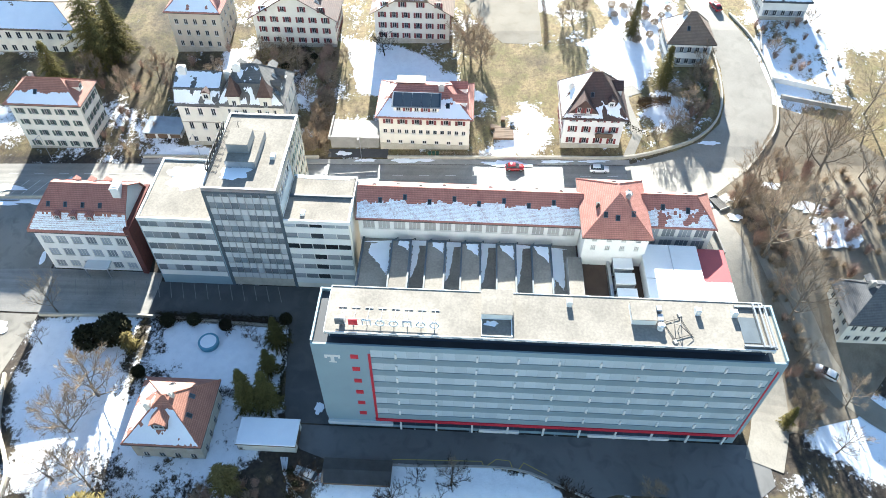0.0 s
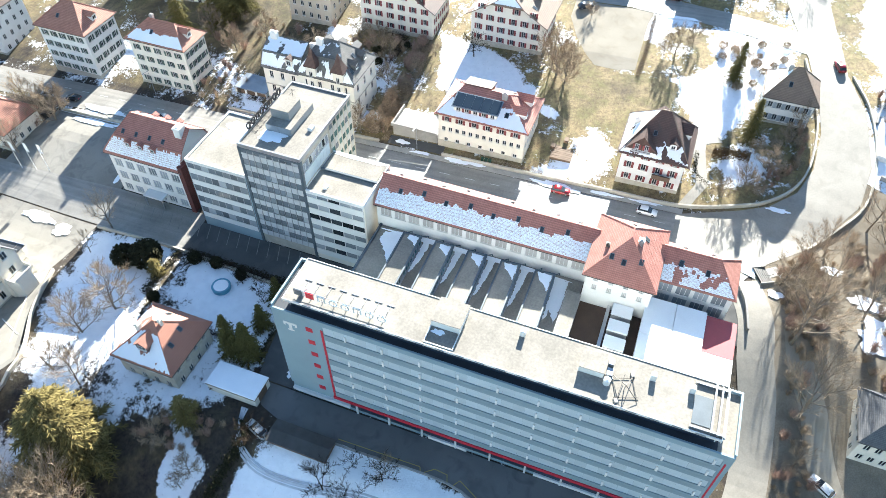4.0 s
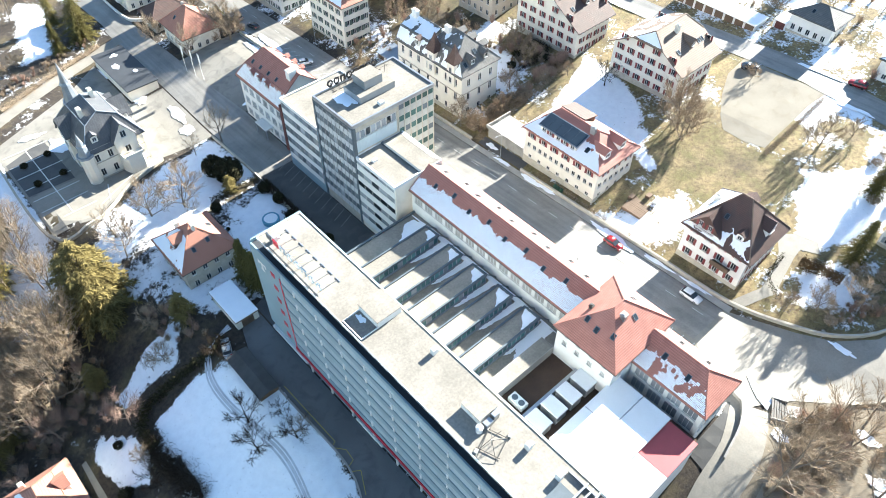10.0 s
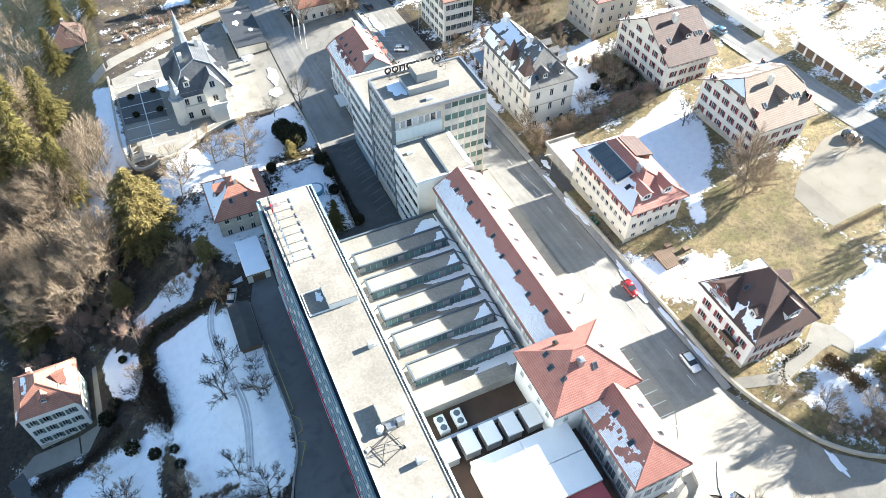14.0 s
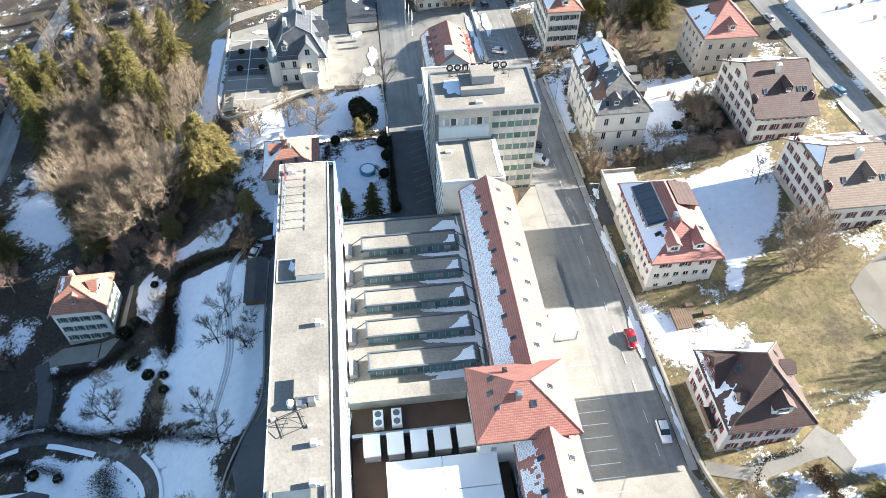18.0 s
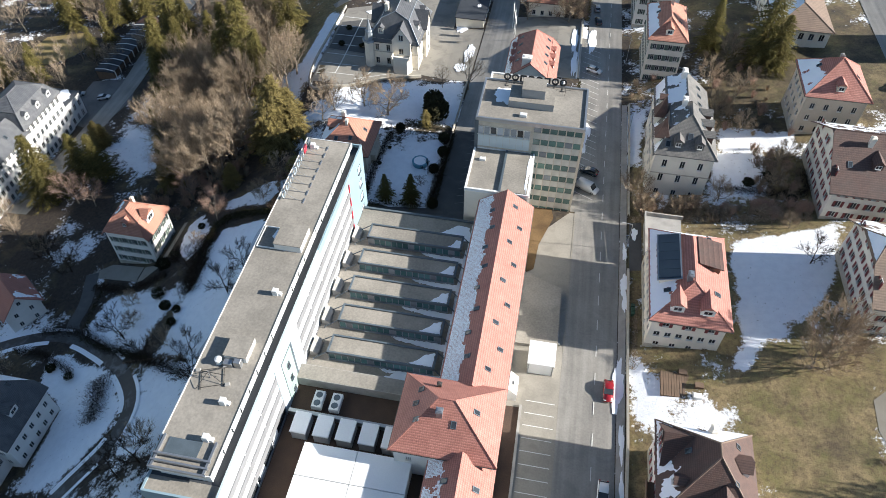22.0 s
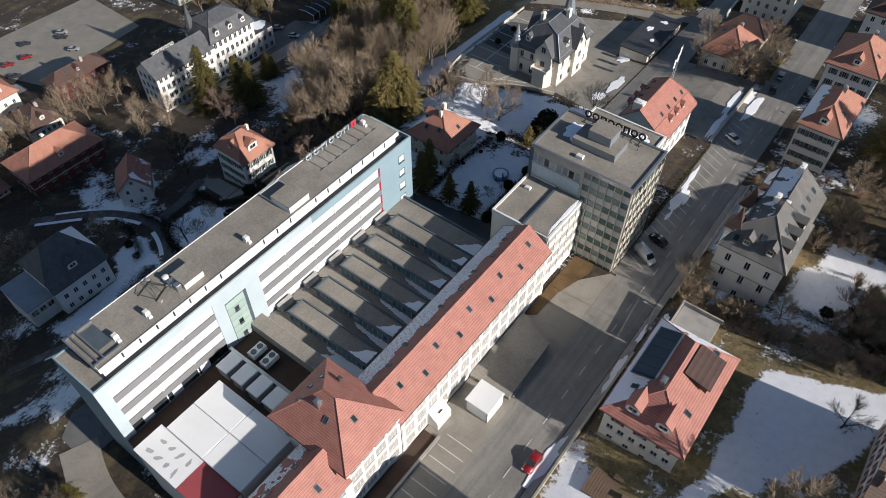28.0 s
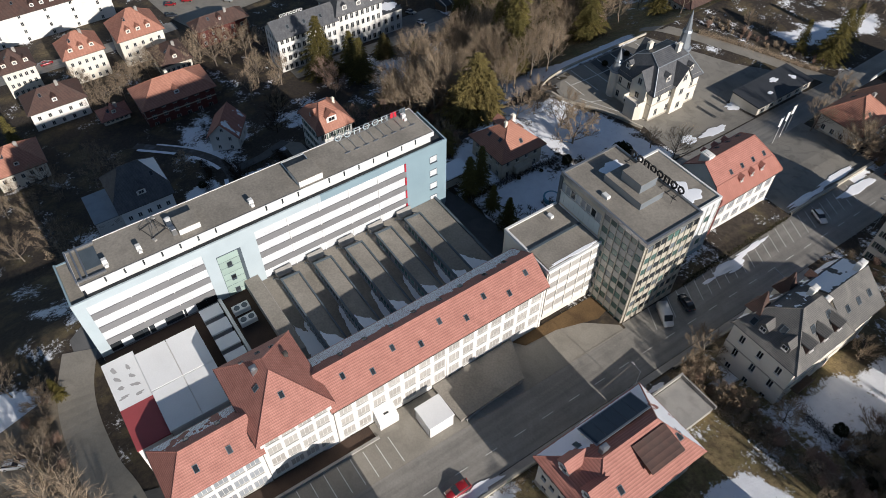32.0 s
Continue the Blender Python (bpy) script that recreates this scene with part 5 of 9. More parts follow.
    gl = part("ground_glazing", Shape().box(-W + 0.2, -L + 1.4, 1.2, -W + 0.32, 23.9, 3.3), M["dark_glazing"], top, "continuous dark navy glazing of the ground storey")
    for i in range(30):
        part("mullion", shared("g_mullion", lambda: Shape().box(-0.05, -0.04, 0, 0.02, 0.04, 2.1).mesh("mullion", M["frame_dark"])), None, gl, at=pose(-W + 0.2, 22.0 - 1.9 * i, 1.2))
    for i in range(10):
        part("pillar", shared("spillar", lambda: Shape().box(-0.14, -0.16, -1, 0.14, 0.16, 3.3).mesh("pillar", M["panel_white"])), None, top, "slim white pillar", at=pose(-W + 0.08, 22.6 - 6.2 * i, 0))
    # set-back top storey
    ph = part("penthouse", Shape().box(-3.6, -L + 2.9, H - 1.0, 3.55, L - 2.6, H + 1.55), M["panel_white"], top, "white set-back top storey")
    # navy sheet: the shade behind the set-back is put into its colour
    part("glazing", Shape().box(-3.7, -L + 3.1, H - 0.64, -3.6, L - 2.8, H + 1.54), M["dark_glazing"], ph, "dark blue sheet for the shaded front of the top storey")
    rf = part("penthouse_roof", Shape().box(-4.5, -L + 2.6, H + 1.55, 3.95, L - 2.3, H + 1.9), M["gravel_roof"], ph, "flat gravel roof")
    s = Shape()
    for b in ((-4.62, -L + 2.48, -4.5, L - 2.18), (3.95, -L + 2.48, 4.07, L - 2.18), (-4.5, L - 2.3, 3.95, L - 2.18), (-4.5, -L + 2.48, 3.95, -L + 2.6)):
        s.box(b[0], b[1], H + (1.5 if b[2] < -4 else 1.0), b[2], b[3], H + 2.02)
    part("fascia", s, M["panel_white"], ph, "white roof edge")
    for i in range(20):
        part("slot_window", shared("slot_w", lambda: Shape().box(-0.03, -0.7, -0.12, 0.02, 0.7, 0.12).mesh("slot_window", M["zinc"])), None, ph, at=pose(-4.62, -30 + 3.1 * i, H + 1.74))
        if i not in (7, 8, 12):
            part("slot_window", shared("slot", lambda: Shape().box(-0.02, -0.14, -0.55, 0.03, 0.14, 0.55).mesh("slot_window", M["glass"])), None, ph, at=pose(4.07, -29 + 3.05 * i, H + 1.35))
    # lift block and plant block, each white-walled under gravel
    for x0, y0, x1, y1, hh in ((-1.1, 5.3, 3.4, 9.9, 1.35), (-0.9, -16.0, 2.4, -12.4, 1.2)):
        blk = part("roof_block", Shape().box(x0, y0, H + 1.9, x1, y1, H + 1.9 + hh), M["panel_white"], top, "raised white-walled housing on the roof")
        part("block_cover", Shape().box(x0 - 0.08, y0 - 0.08, H + 1.9 + hh, x1 + 0.08, y1 + 0.08, H + 2.0 + hh), M["gravel_roof"], blk)
    part("hatch_rim", Shape().box(-4.25, 5.3, H + 1.9, -4.1, 9.9, H + 2.12).box(-4.1, 9.75, H + 1.9, -1.1, 9.9, H + 2.12).box(-4.1, 5.3, H + 1.9, -1.1, 5.45, H + 2.12), M["panel_white"], top)
    tagged(part("snow", blob(-1.9, 8.4, 0.5, 1.0, H + 1.91, 18), M["snow"], top, "patch of snow"), kind="stuff")
    part("roof_fan", Shape().cone(-1.5, -16.6, H + 1.9, H + 2.9, 0.5, 0.45, 12).cone(-1.5, -16.6, H + 2.9, H + 3.05, 0.55, 0.2, 12), M["panel_white"], top, "round white roof fan")
    part("air_unit", Shape().block(0.0, -16.7, H + 1.9, 1.3, 0.9, 0.9, 0.06).block(1.4, -16.6, H + 1.9, 1.0, 0.8, 1.3, 0.06), M["metal"], top, "grey air handling boxes")
    # open frame at the south end
    s = Shape()
    for a in (-4.2, 2.9):
        s.box(a, -L + 2.6, H + 1.9, a + 0.3, -L + 7.0, H + 2.3)
    for k in range(3):
        s.box(-4.4, -L + 2.3 + 0.9 * k, H + 1.9 + 0.15 * k, 3.4, -L + 2.55 + 0.9 * k, H + 2.35 + 0.15 * k)
    part("roof_frame", s, M["metal"], top, "grey steel frame round a roof opening")
    part("roof_shaft", Shape().box(-3.4, -L + 4.3, H + 1.92, 1.2, -L + 6.8, H + 1.98), M["frame_dark"], top, "dark roof opening")
    for px, py in ((1.5, -28.0), (1.6, -22.6), (2.2, -3.4), (-2.6, 30.5)):
        part("roof_vent", Shape().block(px, py, H + 1.9, 0.85, 0.8, 1.15, 0.1).block(px + 0.7, py, H + 1.9, 0.5, 0.6, 0.5, 0.06), M["panel_white"], top, "white roof vent")
    return top


def sign_frame(n, gap, size, at, label, material, deep=1.9, stand=None, bold=0.12):
    """A row of blank sign shapes on a steel stand: plain rings and open frames, no lettering."""
    top = thing("roof_sign", label, "sign", at)
    s = Shape()
    for i in range(n):
        x = (i - (n - 1) / 2) * gap
        s.tube((x, 0, 0), (x, 0, size * 1.1), 0.045, n=4).tube((x, deep * 0.6, 0.1), (x, 0, size * 0.9), 0.035, n=4).tube((x, -0.2, 0.1), (x, deep, 0.1), 0.04, n=4)
        s.box(x - 0.3 * gap, deep - 0.35, 0.0, x + 0.3 * gap, deep - 0.15, 0.12)
    s.tube((-(n - 0.4) / 2 * gap, 0, size * 0.25), ((n - 0.4) / 2 * gap, 0, size * 0.25), 0.05, n=4).tube((-(n - 0.4) / 2 * gap, 0, size * 1.1), ((n - 0.4) / 2 * gap, 0, size * 1.1), 0.05, n=4)
    part("stand", s, stand or M["metal_dark"], top)
    for i in range(n):
        x = (i - (n - 1) / 2) * gap
        board = isinstance(material, list)
        r = min(size * 0.42, gap * 0.4)
        s = Shape()
        if board and i < 2:
            s.box(x - r, -0.2, size * 0.3, x + r, -0.05, size * 1.1)
        elif i % 3 != 2:
            rings = []
            for k in range(17):
                ca, sa = math.cos(k * math.pi / 8), math.sin(k * math.pi / 8)
                rings.append([(x + (r + u) * ca, -0.12 + v, size * 0.68 + (size * 0.4 + u) * sa) for u, v in ((-bold, -0.08), (bold * 0.4, -0.08), (bold * 0.4, 0.08), (-bold, 0.08))])
            s.loft(rings, False)
        else:
            s.box(x - r, -0.2, size * 0.28, x - r + bold * 1.5, -0.05, size * 1.08).box(x + r - bold * 1.5, -0.2, size * 0.28, x + r, -0.05, size * 1.08).box(x - r + bold * 1.5, -0.2, size * 1.08 - bold * 1.5, x + r - bold * 1.5, -0.05, size * 1.08)
        part("sign_shape", s.weld(), material[i] if board else material, top)
    return top


def antenna_rack(at):
    top = thing("antenna_rack", "dark metal antenna rack lying on the gravel roof", "antenna", at)
    s = Shape()
    for a, b in (((-2.2, -1.5, 0.15), (2.2, -1.5, 0.15)), ((-2.2, 1.3, 0.15), (2.2, 1.3, 0.15)), ((-1.6, -1.8, 0.15), (-1.6, 1.7, 0.15)), ((1.5, -1.8, 0.15), (1.5, 1.7, 0.15)), ((-2.2, -1.5, 0.2), (-0.4, 0, 1.5)), ((2.0, 1.2, 0.2), (-0.4, 0, 1.5)), ((1.5, -1.5, 0.2), (-0.4, 0, 1.5)), ((-2, 1.3, 0.2), (1.8, -0.4, 0.7))):
        s.tube(a, b, 0.055, n=4)
    part("frame", s, M["metal_dark"], top)
    part("mast", Shape().tube((-0.4, 0, 0), (-0.4, 0, 1.7), 0.07), M["metal"], top)
    for px, py in ((-2.1, 1.4), (2.0, -1.6), (1.6, 1.5)):
        part("foot_block", Shape().block(px, py, 0, 0.7, 0.5, 0.3, 0.04), M["concrete"], top)


make_slab()
sign_frame(8, 2.0, 1.6, pose(59.6, 10.6, 20.9, 0, 0, -90), "row of dark, red and white sign boards on a steel stand", [M["frame_dark"], M["red_paint"]] + [M["panel_ice"]] * 6, 3.6, M["metal"])
antenna_rack(pose(61.5, -32.2, 20.9, 0, 0, 20))


M["sign_black"] = mat("black_sign_sheet", (0.02, 0.022, 0.025), (0.03, 0.03, 0.034), 0.5, 1.0, 0.0)
M["glass_teal"] = mat("teal_tinted_glass", (0.07, 0.16, 0.165), (0.12, 0.23, 0.23), 0.1, 1, 0.0, spread=0.4)


# ---- saw-tooth hall between slab and wing ----
def make_hall():
    z = 4.75
    top = thing("workshop_hall", "low workshop hall with five long glazed roof lights", "workshop", pose(80, -1.5, 0))
    part("wall", Shape().box(-11.9, -20.6, -8, 11.8, 20.6, z - 0.5), M["concrete"], top)
    part("roof", Shape().box(-11.85, -20.55, z - 0.5, 11.75, 20.55, z), M["gravel_roof"], top, "flat gravel roof")
    part("parapet", Shape().box(-11.9, 20.5, z - 0.6, 11.8, 20.95, z + 0.35), M["frame_dark"], top, "dark metal roof edge")
    part("end_block", Shape().box(-11.9, -20.9, z - 0.6, 7.0, -18.2, z + 2.2), M["concrete"], top, "concrete end block")
    part("end_block_roof", Shape().box(-11.8, -20.8, z + 2.2, 6.9, -18.3, z + 2.24), M["gravel_roof"], top)
    for i in range(5):
        y = 13.2 - 6.62 * i
        x0, x1, d = -8.3, 9.6, 3.3
        lt = part("roof_light", Shape().loft([[(x, y + 1.5, z), (x, y + 1.5 - d, z), (x, y + 1.5 - d, z + 1.9), (x, y + 1.5, z + 1.6)] for x in (x0 + 0.05, x1 - 0.05)]), M["concrete"], top, "long glazed roof light")
        part("cover", Shape().loft([[(x, y + 1.6, z + 1.75), (x, y + 1.45 - d, z + 1.95), (x, y + 1.45 - d, z + 2.07), (x, y + 1.6, z + 1.87)] for x in (x0, x1)]), M["gravel_roof"], lt)
        rim = Shape()
        ya, yb = y + 1.75, y + 1.2 - d
        rim.loft([[(x, ya, z + 1.55), (x, ya - 0.3, z + 1.55), (x, ya - 0.3, z + 2.17), (x, ya, z + 2.17)] for x in (x0 - 0.2, x1 + 0.2)])
        rim.loft([[(x, yb, z + 1.85), (x, yb + 0.32, z + 1.85), (x, yb + 0.32, z + 2.4), (x, yb, z + 2.4)] for x in (x0 - 0.2, x1 + 0.2)])
        for xa in (x0 - 0.2, x1 - 0.1):
            rim.loft([[(xa, ya, z + 1.55), (xa + 0.3, ya, z + 1.55), (xa + 0.3, ya, z + 2.17), (xa, ya, z + 2.17)], [(xa, yb, z + 1.75), (xa + 0.3, yb, z + 1.75), (xa + 0.3, yb, z + 2.4), (xa, yb, z + 2.4)]])
        part("edge_trim", rim, M["frame_dark"], lt, "dark metal rim")
        part("foot_trim", Shape().box(x0 - 0.1, y + 1.2 - d, z, x1 + 0.1, y + 1.5 - d, z + 0.22), M["zinc"], lt)
        for k in range(17):
            part("glazing_bar", shared("glazing_bar", lambda: Shape().box(-0.06, -0.06, 0, 0.06, 0.06, 1.75).mesh("glazing_bar", M["zinc"])), None, lt, at=pose(x0 + (x1 - x0) * k / 16, y + 1.42 - d, z + 0.15))
        for k in range(16):
            part("pane", pane_mesh((x1 - x0) / 16 - 0.1, 1.7, M["glass_teal" if (k * 5 + i * 3) % 7 else "glass_sheer"]), None, lt, at=pose(x0 + (x1 - x0) * (k + 0.5) / 16, y + 1.46 - d, z + 1.02))
        # stay pipes at both ends, and the vent hood against the slab
        for xa, xb in ((x0, x0 - 2.6), (x1, x1 + 2.1)):
            for yy, zz in ((yb + 0.2, 2.2), (ya - 0.2, 1.95)):
                part("brace_pipe", Shape().tube((xa, yy, z + zz), (xb, yy - 0.7, z + 0.5), 0.1, n=5).tube((xb, yy - 0.7, z + 0.5), (xb, yy - 0.7, z), 0.1, n=5), M["frame_dark"], lt, "dark stay pipe")
        part("vent_hood", Shape().loft([[(-11.6, y - 1.9, z), (-11.6, y + 1.4, z), (-11.6, y + 1.4, z + 1.5), (-11.6, y - 1.9, z + 1.5)], [(-10.3, y - 1.7, z), (-10.3, y + 1.2, z), (-10.3, y + 1.2, z + 0.7), (-10.3, y - 1.7, z + 0.7)]]), M["concrete"], top, "sheet-metal hood against the wall")
        # snow drifted into the east end of the cover and along the foot of the glazing
        k = 1.3 + 0.45 * i
        tagged(part("snow", wedge([(x1 - 0.25, y - 1.6), (x1 - 0.25, y + 0.4 + 0.2 * i), (x1 - 1.1 - 0.2 * i, y + 0.5), (x1 - 1.5 - 0.3 * i, y - 0.5), (x1 - 1.2 - k, y - 1.6)], z + 2.0, 40 + i, 0.12, 0.08), M["snow"], lt, "drift of snow"), kind="stuff")
        tagged(part("snow", wedge([(x1 + 1.2, y - 2.2), (x1 + 1.4, y - 3.6), (x1 - 3.0, y - 3.3), (x1 - 6.5 - 0.4 * i, y - 2.7), (x1 - 7.5 - 0.4 * i, y - 2.2)], z + 0.01, 50 + i, 0.05 + 0.012 * i, 0.07), M["snow"], top, "drift of snow"), kind="stuff")
    tagged(part("snow", wedge([(10.2, 19.2), (11.0, 15.6), (7.0, 15.3), (2.4, 15.4), (5.4, 17.2), (8.0, 19.4)], z + 0.01, 61, 0.12, 0.1), M["snow"], top, "drift of snow"), kind="stuff")
    tagged(part("snow", wedge([(10.9, -15.2), (10.6, -17.9), (4.0, -17.9), (0.5, -17.6), (3.5, -16.0), (7.0, -15.3)], z + 0.01, 62, 0.14, 0.1), M["snow"], top, "drift of snow"), kind="stuff")
    tagged(part("snow", blob(10.9, 1.0, 0.6, 16.5, z + 0.01, 9, 0.0, 0.17), M["snow"], top, "strip of snow"), kind="stuff")


make_hall()

# ---- red-roofed wing, pavilion and annex along the street ----
WING = Roof(9.8, 42.2, 0.45, 11.0)
WING.slope("E", 34.5).slope("W", 34.5)
wing = build_house("factory_wing", "long white factory wing with red tiled roof and rows of windows", pose(96.8, -1.1, -0.4), 9.8, 42.2, 11.0, WING, M["white"], M["tile_red"],
                   rows=(("E", 0.9, 2.1, 2.2, 14), ("E", 4.3, 2.2, 2.2, 14), ("E", 7.7, 2.2, 2.2, 14), ("W", 7.9, 2.0, 2.3, 14)), category="factory", base=8, glass=M["blind_grey"], bars=2, snow=(("W", 1.15, 0.0, 0.58),), seed=5, tiled=True)
for i in range(9):
    roof_window(wing, WING, 3.3 if i % 2 else 1.9, 18.5 - 4.5 * i, 0.75, 1.1)
for i in range(8):
    roof_window(wing, WING, -1.6 if i % 2 else -2.2, 17.0 - 4.7 * i, 0.75, 1.1)
for py in (-20.8, 0.15, 20.85):
    part("pilaster", Shape().box(4.9, py - 0.2, -2, 5.02, py + 0.2, 10.9), M["white"], wing)

PAV = Roof(14.4, 11.6, 0.6, 13.6)
PAV.slope("E", 38).slope("W", 42).slope("S", 41).slope("N", 41)
pav = build_house("factory_pavilion", "square white factory pavilion under a red tiled hipped roof", pose(94.4, -28.1, -0.2), 14.4, 11.6, 13.6, PAV, M["white"], M["tile_red"],
                  rows=(("E", 1.0, 2.0, 2.2, 4), ("E", 4.4, 2.1, 2.2, 4), ("E", 7.8, 2.1, 2.2, 4), ("E", 11.0, 1.5, 2.2, 4), ("WS", 9.4, 1.1, 0.9, 4), ("WS", 11.7, 1.0, 0.9, 4)), category="factory", base=8, glass=M["blind_grey"], bars=2, seed=9)
for px, py in ((-5.0, 0.2), (3.9, 0.0), (1.0, -2.6), (-4.6, 2.4), (-4.4, -2.6)):
    roof_window(pav, PAV, px, py, 0.8, 1.1)
chimney(pav, -1.2, -1.7, PAV.z(-1.2, -1.7), 1.2, 0.9, 0.9, M["metal"])
chimney(pav, -2.2, 3.6, PAV.z(-2.2, 3.6), 0.9, 0.6, 0.6, M["metal_dark"])

ANX = Roof(9.0, 13.4, 0.5, 10.9)
ANX.slope("E", 38).slope("W", 38).slope("S", 44)
anx = build_house("factory_annex", "white factory annex with red tiled hipped roof and large windows", pose(97.2, -40.7, -0.2), 9.0, 13.4, 10.9, ANX, M["white"], M["tile_red"],
                  rows=(("E", 1.0, 2.1, 2.2, 5), ("E", 4.4, 2.1, 2.2, 5), ("E", 7.8, 2.1, 2.2, 5), ("W", 7.6, 2.5, 2.5, 4), ("W", 4.2, 2.6, 2.5, 4), ("S", 7.7, 2.0, 1.4, 4), ("S", 4.3, 2.0, 1.4, 4)), category="factory", base=8, glass=M["glass_sheer"], bars=2, snow=(("W", 0.75, 0.0, 0.6),), seed=13, tiled=True)
for px, py in ((2.6, 3.0), (2.6, -2.0), (-1.9, 3.2), (-2.3, -1.5)):
    roof_window(anx, ANX, px, py, 0.8, 1.2)


# ---- courtyard with flat white roofs and cooling units ----
M["sheet_grey"] = mat("damp_roof_sheet", (0.42, 0.41, 0.40), (0.34, 0.33, 0.32), 0.6, 1.5, 0.03)
M["red_sheet"] = mat("red_roof_sheet", (0.36, 0.07, 0.075), (0.29, 0.055, 0.06), 0.6, 0.8, 0.03, 20, dirt=0.2, dirt_col=(0.2, 0.06, 0.06))


def make_court():
    t = thing("courtyard_hall", "low courtyard hall with flat white sheet roof", "workshop", pose(81.6, -38.7, 0))
    part("wall", Shape().box(-8.1, -5.0, -8, 8.2, 5.1, 7.8), M["white"], t)
    for i in range(2):
        for j in range(2):
            part("roof_sheet", Shape().block(-4.15 + 8.3 * i, 2.65 - 5.25 * j, 7.8, 8.2, 5.15, 0.45, 0.05), M["sheet_white"], t, "white roof sheet")
    s = thing("courtyard_annex", "low building with weathered pale and red flat roof", "workshop", pose(80.8, -46.4, 0))
    part("wall", Shape().box(-8.8, -2.6, -8, 8.8, 2.5, 7.3), M["white"], s)
    part("roof_sheet", Shape().box(-8.9, -2.7, 7.3, 1.0, 2.55, 7.6), M["sheet_white"], s, "stained pale roof sheet")
    for i in range(4):
        for j in range(2):
            tagged(part("stain", blob(-6.8 + 1.9 * i + 0.5 * j, -1.3 + 2.2 * j, 0.75 - 0.1 * ((i + j) % 3), 0.3, 7.6, 60 + i * 3 + j, 0.2 + 0.5 * i, 0.01), M["sheet_grey"], s, "grey damp patch"), kind="stuff")
    part("roof_sheet", Shape().box(1.0, -2.7, 7.3, 8.9, 2.55, 7.62), M["red_sheet"], s, "red roof sheet")
    solo("courtyard_floor", Shape().box(68.2, -48.4, -7, 91.9, -22.0, 4.8), M["soil"], "brown earth of the factory courtyard", kind="structure")
    for i in range(5):
        q = thing("flat_roof_box", "white flat-roofed box in a courtyard row", "skylight", pose(71.4 + 3.6 * i, -30.0, 4.0), "white roof boxes in the courtyard")
        part("wall", Shape().box(-1.2, -1.7, 0, 1.2, 1.7, 2.9), M["panel_grey"], q)
        part("lid", Shape().block(0, 0, 2.9, 2.6, 3.6, 0.3, 0.06), M["sheet_white"], q, "white lid")
    solo("walkway", Shape().box(68.4, -27.9, 4.0, 88, -27.3, 5.9), M["metal"], "grey metal walkway across the courtyard", "walkway")
    for i in range(2):
        q = thing("cooling_unit", "white cooling unit with two round fans", "air conditioner", pose(72.6 + 2.9 * i, -25.2, 5.3), "cooling units in the courtyard")
        part("casing", Shape().block(0, 0, 0, 1.6, 3.0, 1.1, 0.05), M["panel_white"], q)
        for k in (-0.72, 0.72):
            part("fan", Shape().cone(0, k, 1.1, 1.18, 0.55, 0.5, 14), M["frame_dark"], q, "dark round fan")


make_court()


M["panel_cream"] = mat("cream_panel", (0.50, 0.49, 0.44), (0.43, 0.42, 0.38), 0.6, 0.8, 0.02, 20, spread=0.08, dirt=0.15)


# ---- tower with its links ----
def grid_facade(top, side, w, d, z0, storey, floors, cols, ph, glass, sill, frame, out=0.0, deep=0.26):
    """Floors of equal panes between slender mullions on one side of a box."""
    sp = side_pose(side, w, d)
    length = w if side in "SN" else d
    pw = (length - 0.6) / cols
    for k in range(floors):
        z = z0 + storey * k
        band = part("window_band", Shape().loft([[sp @ Vector(p) for p in ((-length / 2 + 0.3, -0.12 - out, h), (length / 2 - 0.3, -0.12 - out, h), (length / 2 - 0.3, 0, h), (-length / 2 + 0.3, 0, h))] for h in (z, z + storey - ph - 0.1)]), sill, top)
        for i in range(cols):
            g = glass[(i * 7 + k * 3 + i * k) % len(glass)]
            part("pane", pane_mesh(pw - 0.12, ph, g), None, band, at=sp @ pose(-length / 2 + 0.3 + pw * (i + 0.5), -0.05, z + storey - ph / 2 - 0.05))
    for i in range(cols + 1):
        x = -length / 2 + 0.3 + pw * i
        part("mullion", Shape().loft([[sp @ Vector(p) for p in ((x - 0.07, -deep - out, h), (x + 0.07, -deep - out, h), (x + 0.07, 0, h), (x - 0.07, 0, h))] for h in (z0, z0 + storey * floors)]), frame, top)


def flat_top(top, w, d, h, roof_mat, edge_mat, edge=0.35):
    part("roof", Shape().box(-w / 2 + 0.25, -d / 2 + 0.25, h - 0.3, w / 2 - 0.25, d / 2 - 0.25, h + 0.02), roof_mat, top, "flat gravel roof")
    s = Shape()
    for b in ((-w / 2 - 0.15, -d / 2 - 0.15, w / 2 + 0.15, -d / 2 + 0.25), (-w / 2 - 0.15, d / 2 - 0.25, w / 2 + 0.15, d / 2 + 0.15), (-w / 2 - 0.15, -d / 2 + 0.25, -w / 2 + 0.25, d / 2 - 0.25), (w / 2 - 0.25, -d / 2 + 0.25, w / 2 + 0.15, d / 2 - 0.25)):
        s.box(b[0], b[1], h - 0.5, b[2], b[3], h + edge)
    part("roof_edge", s, edge_mat, top)


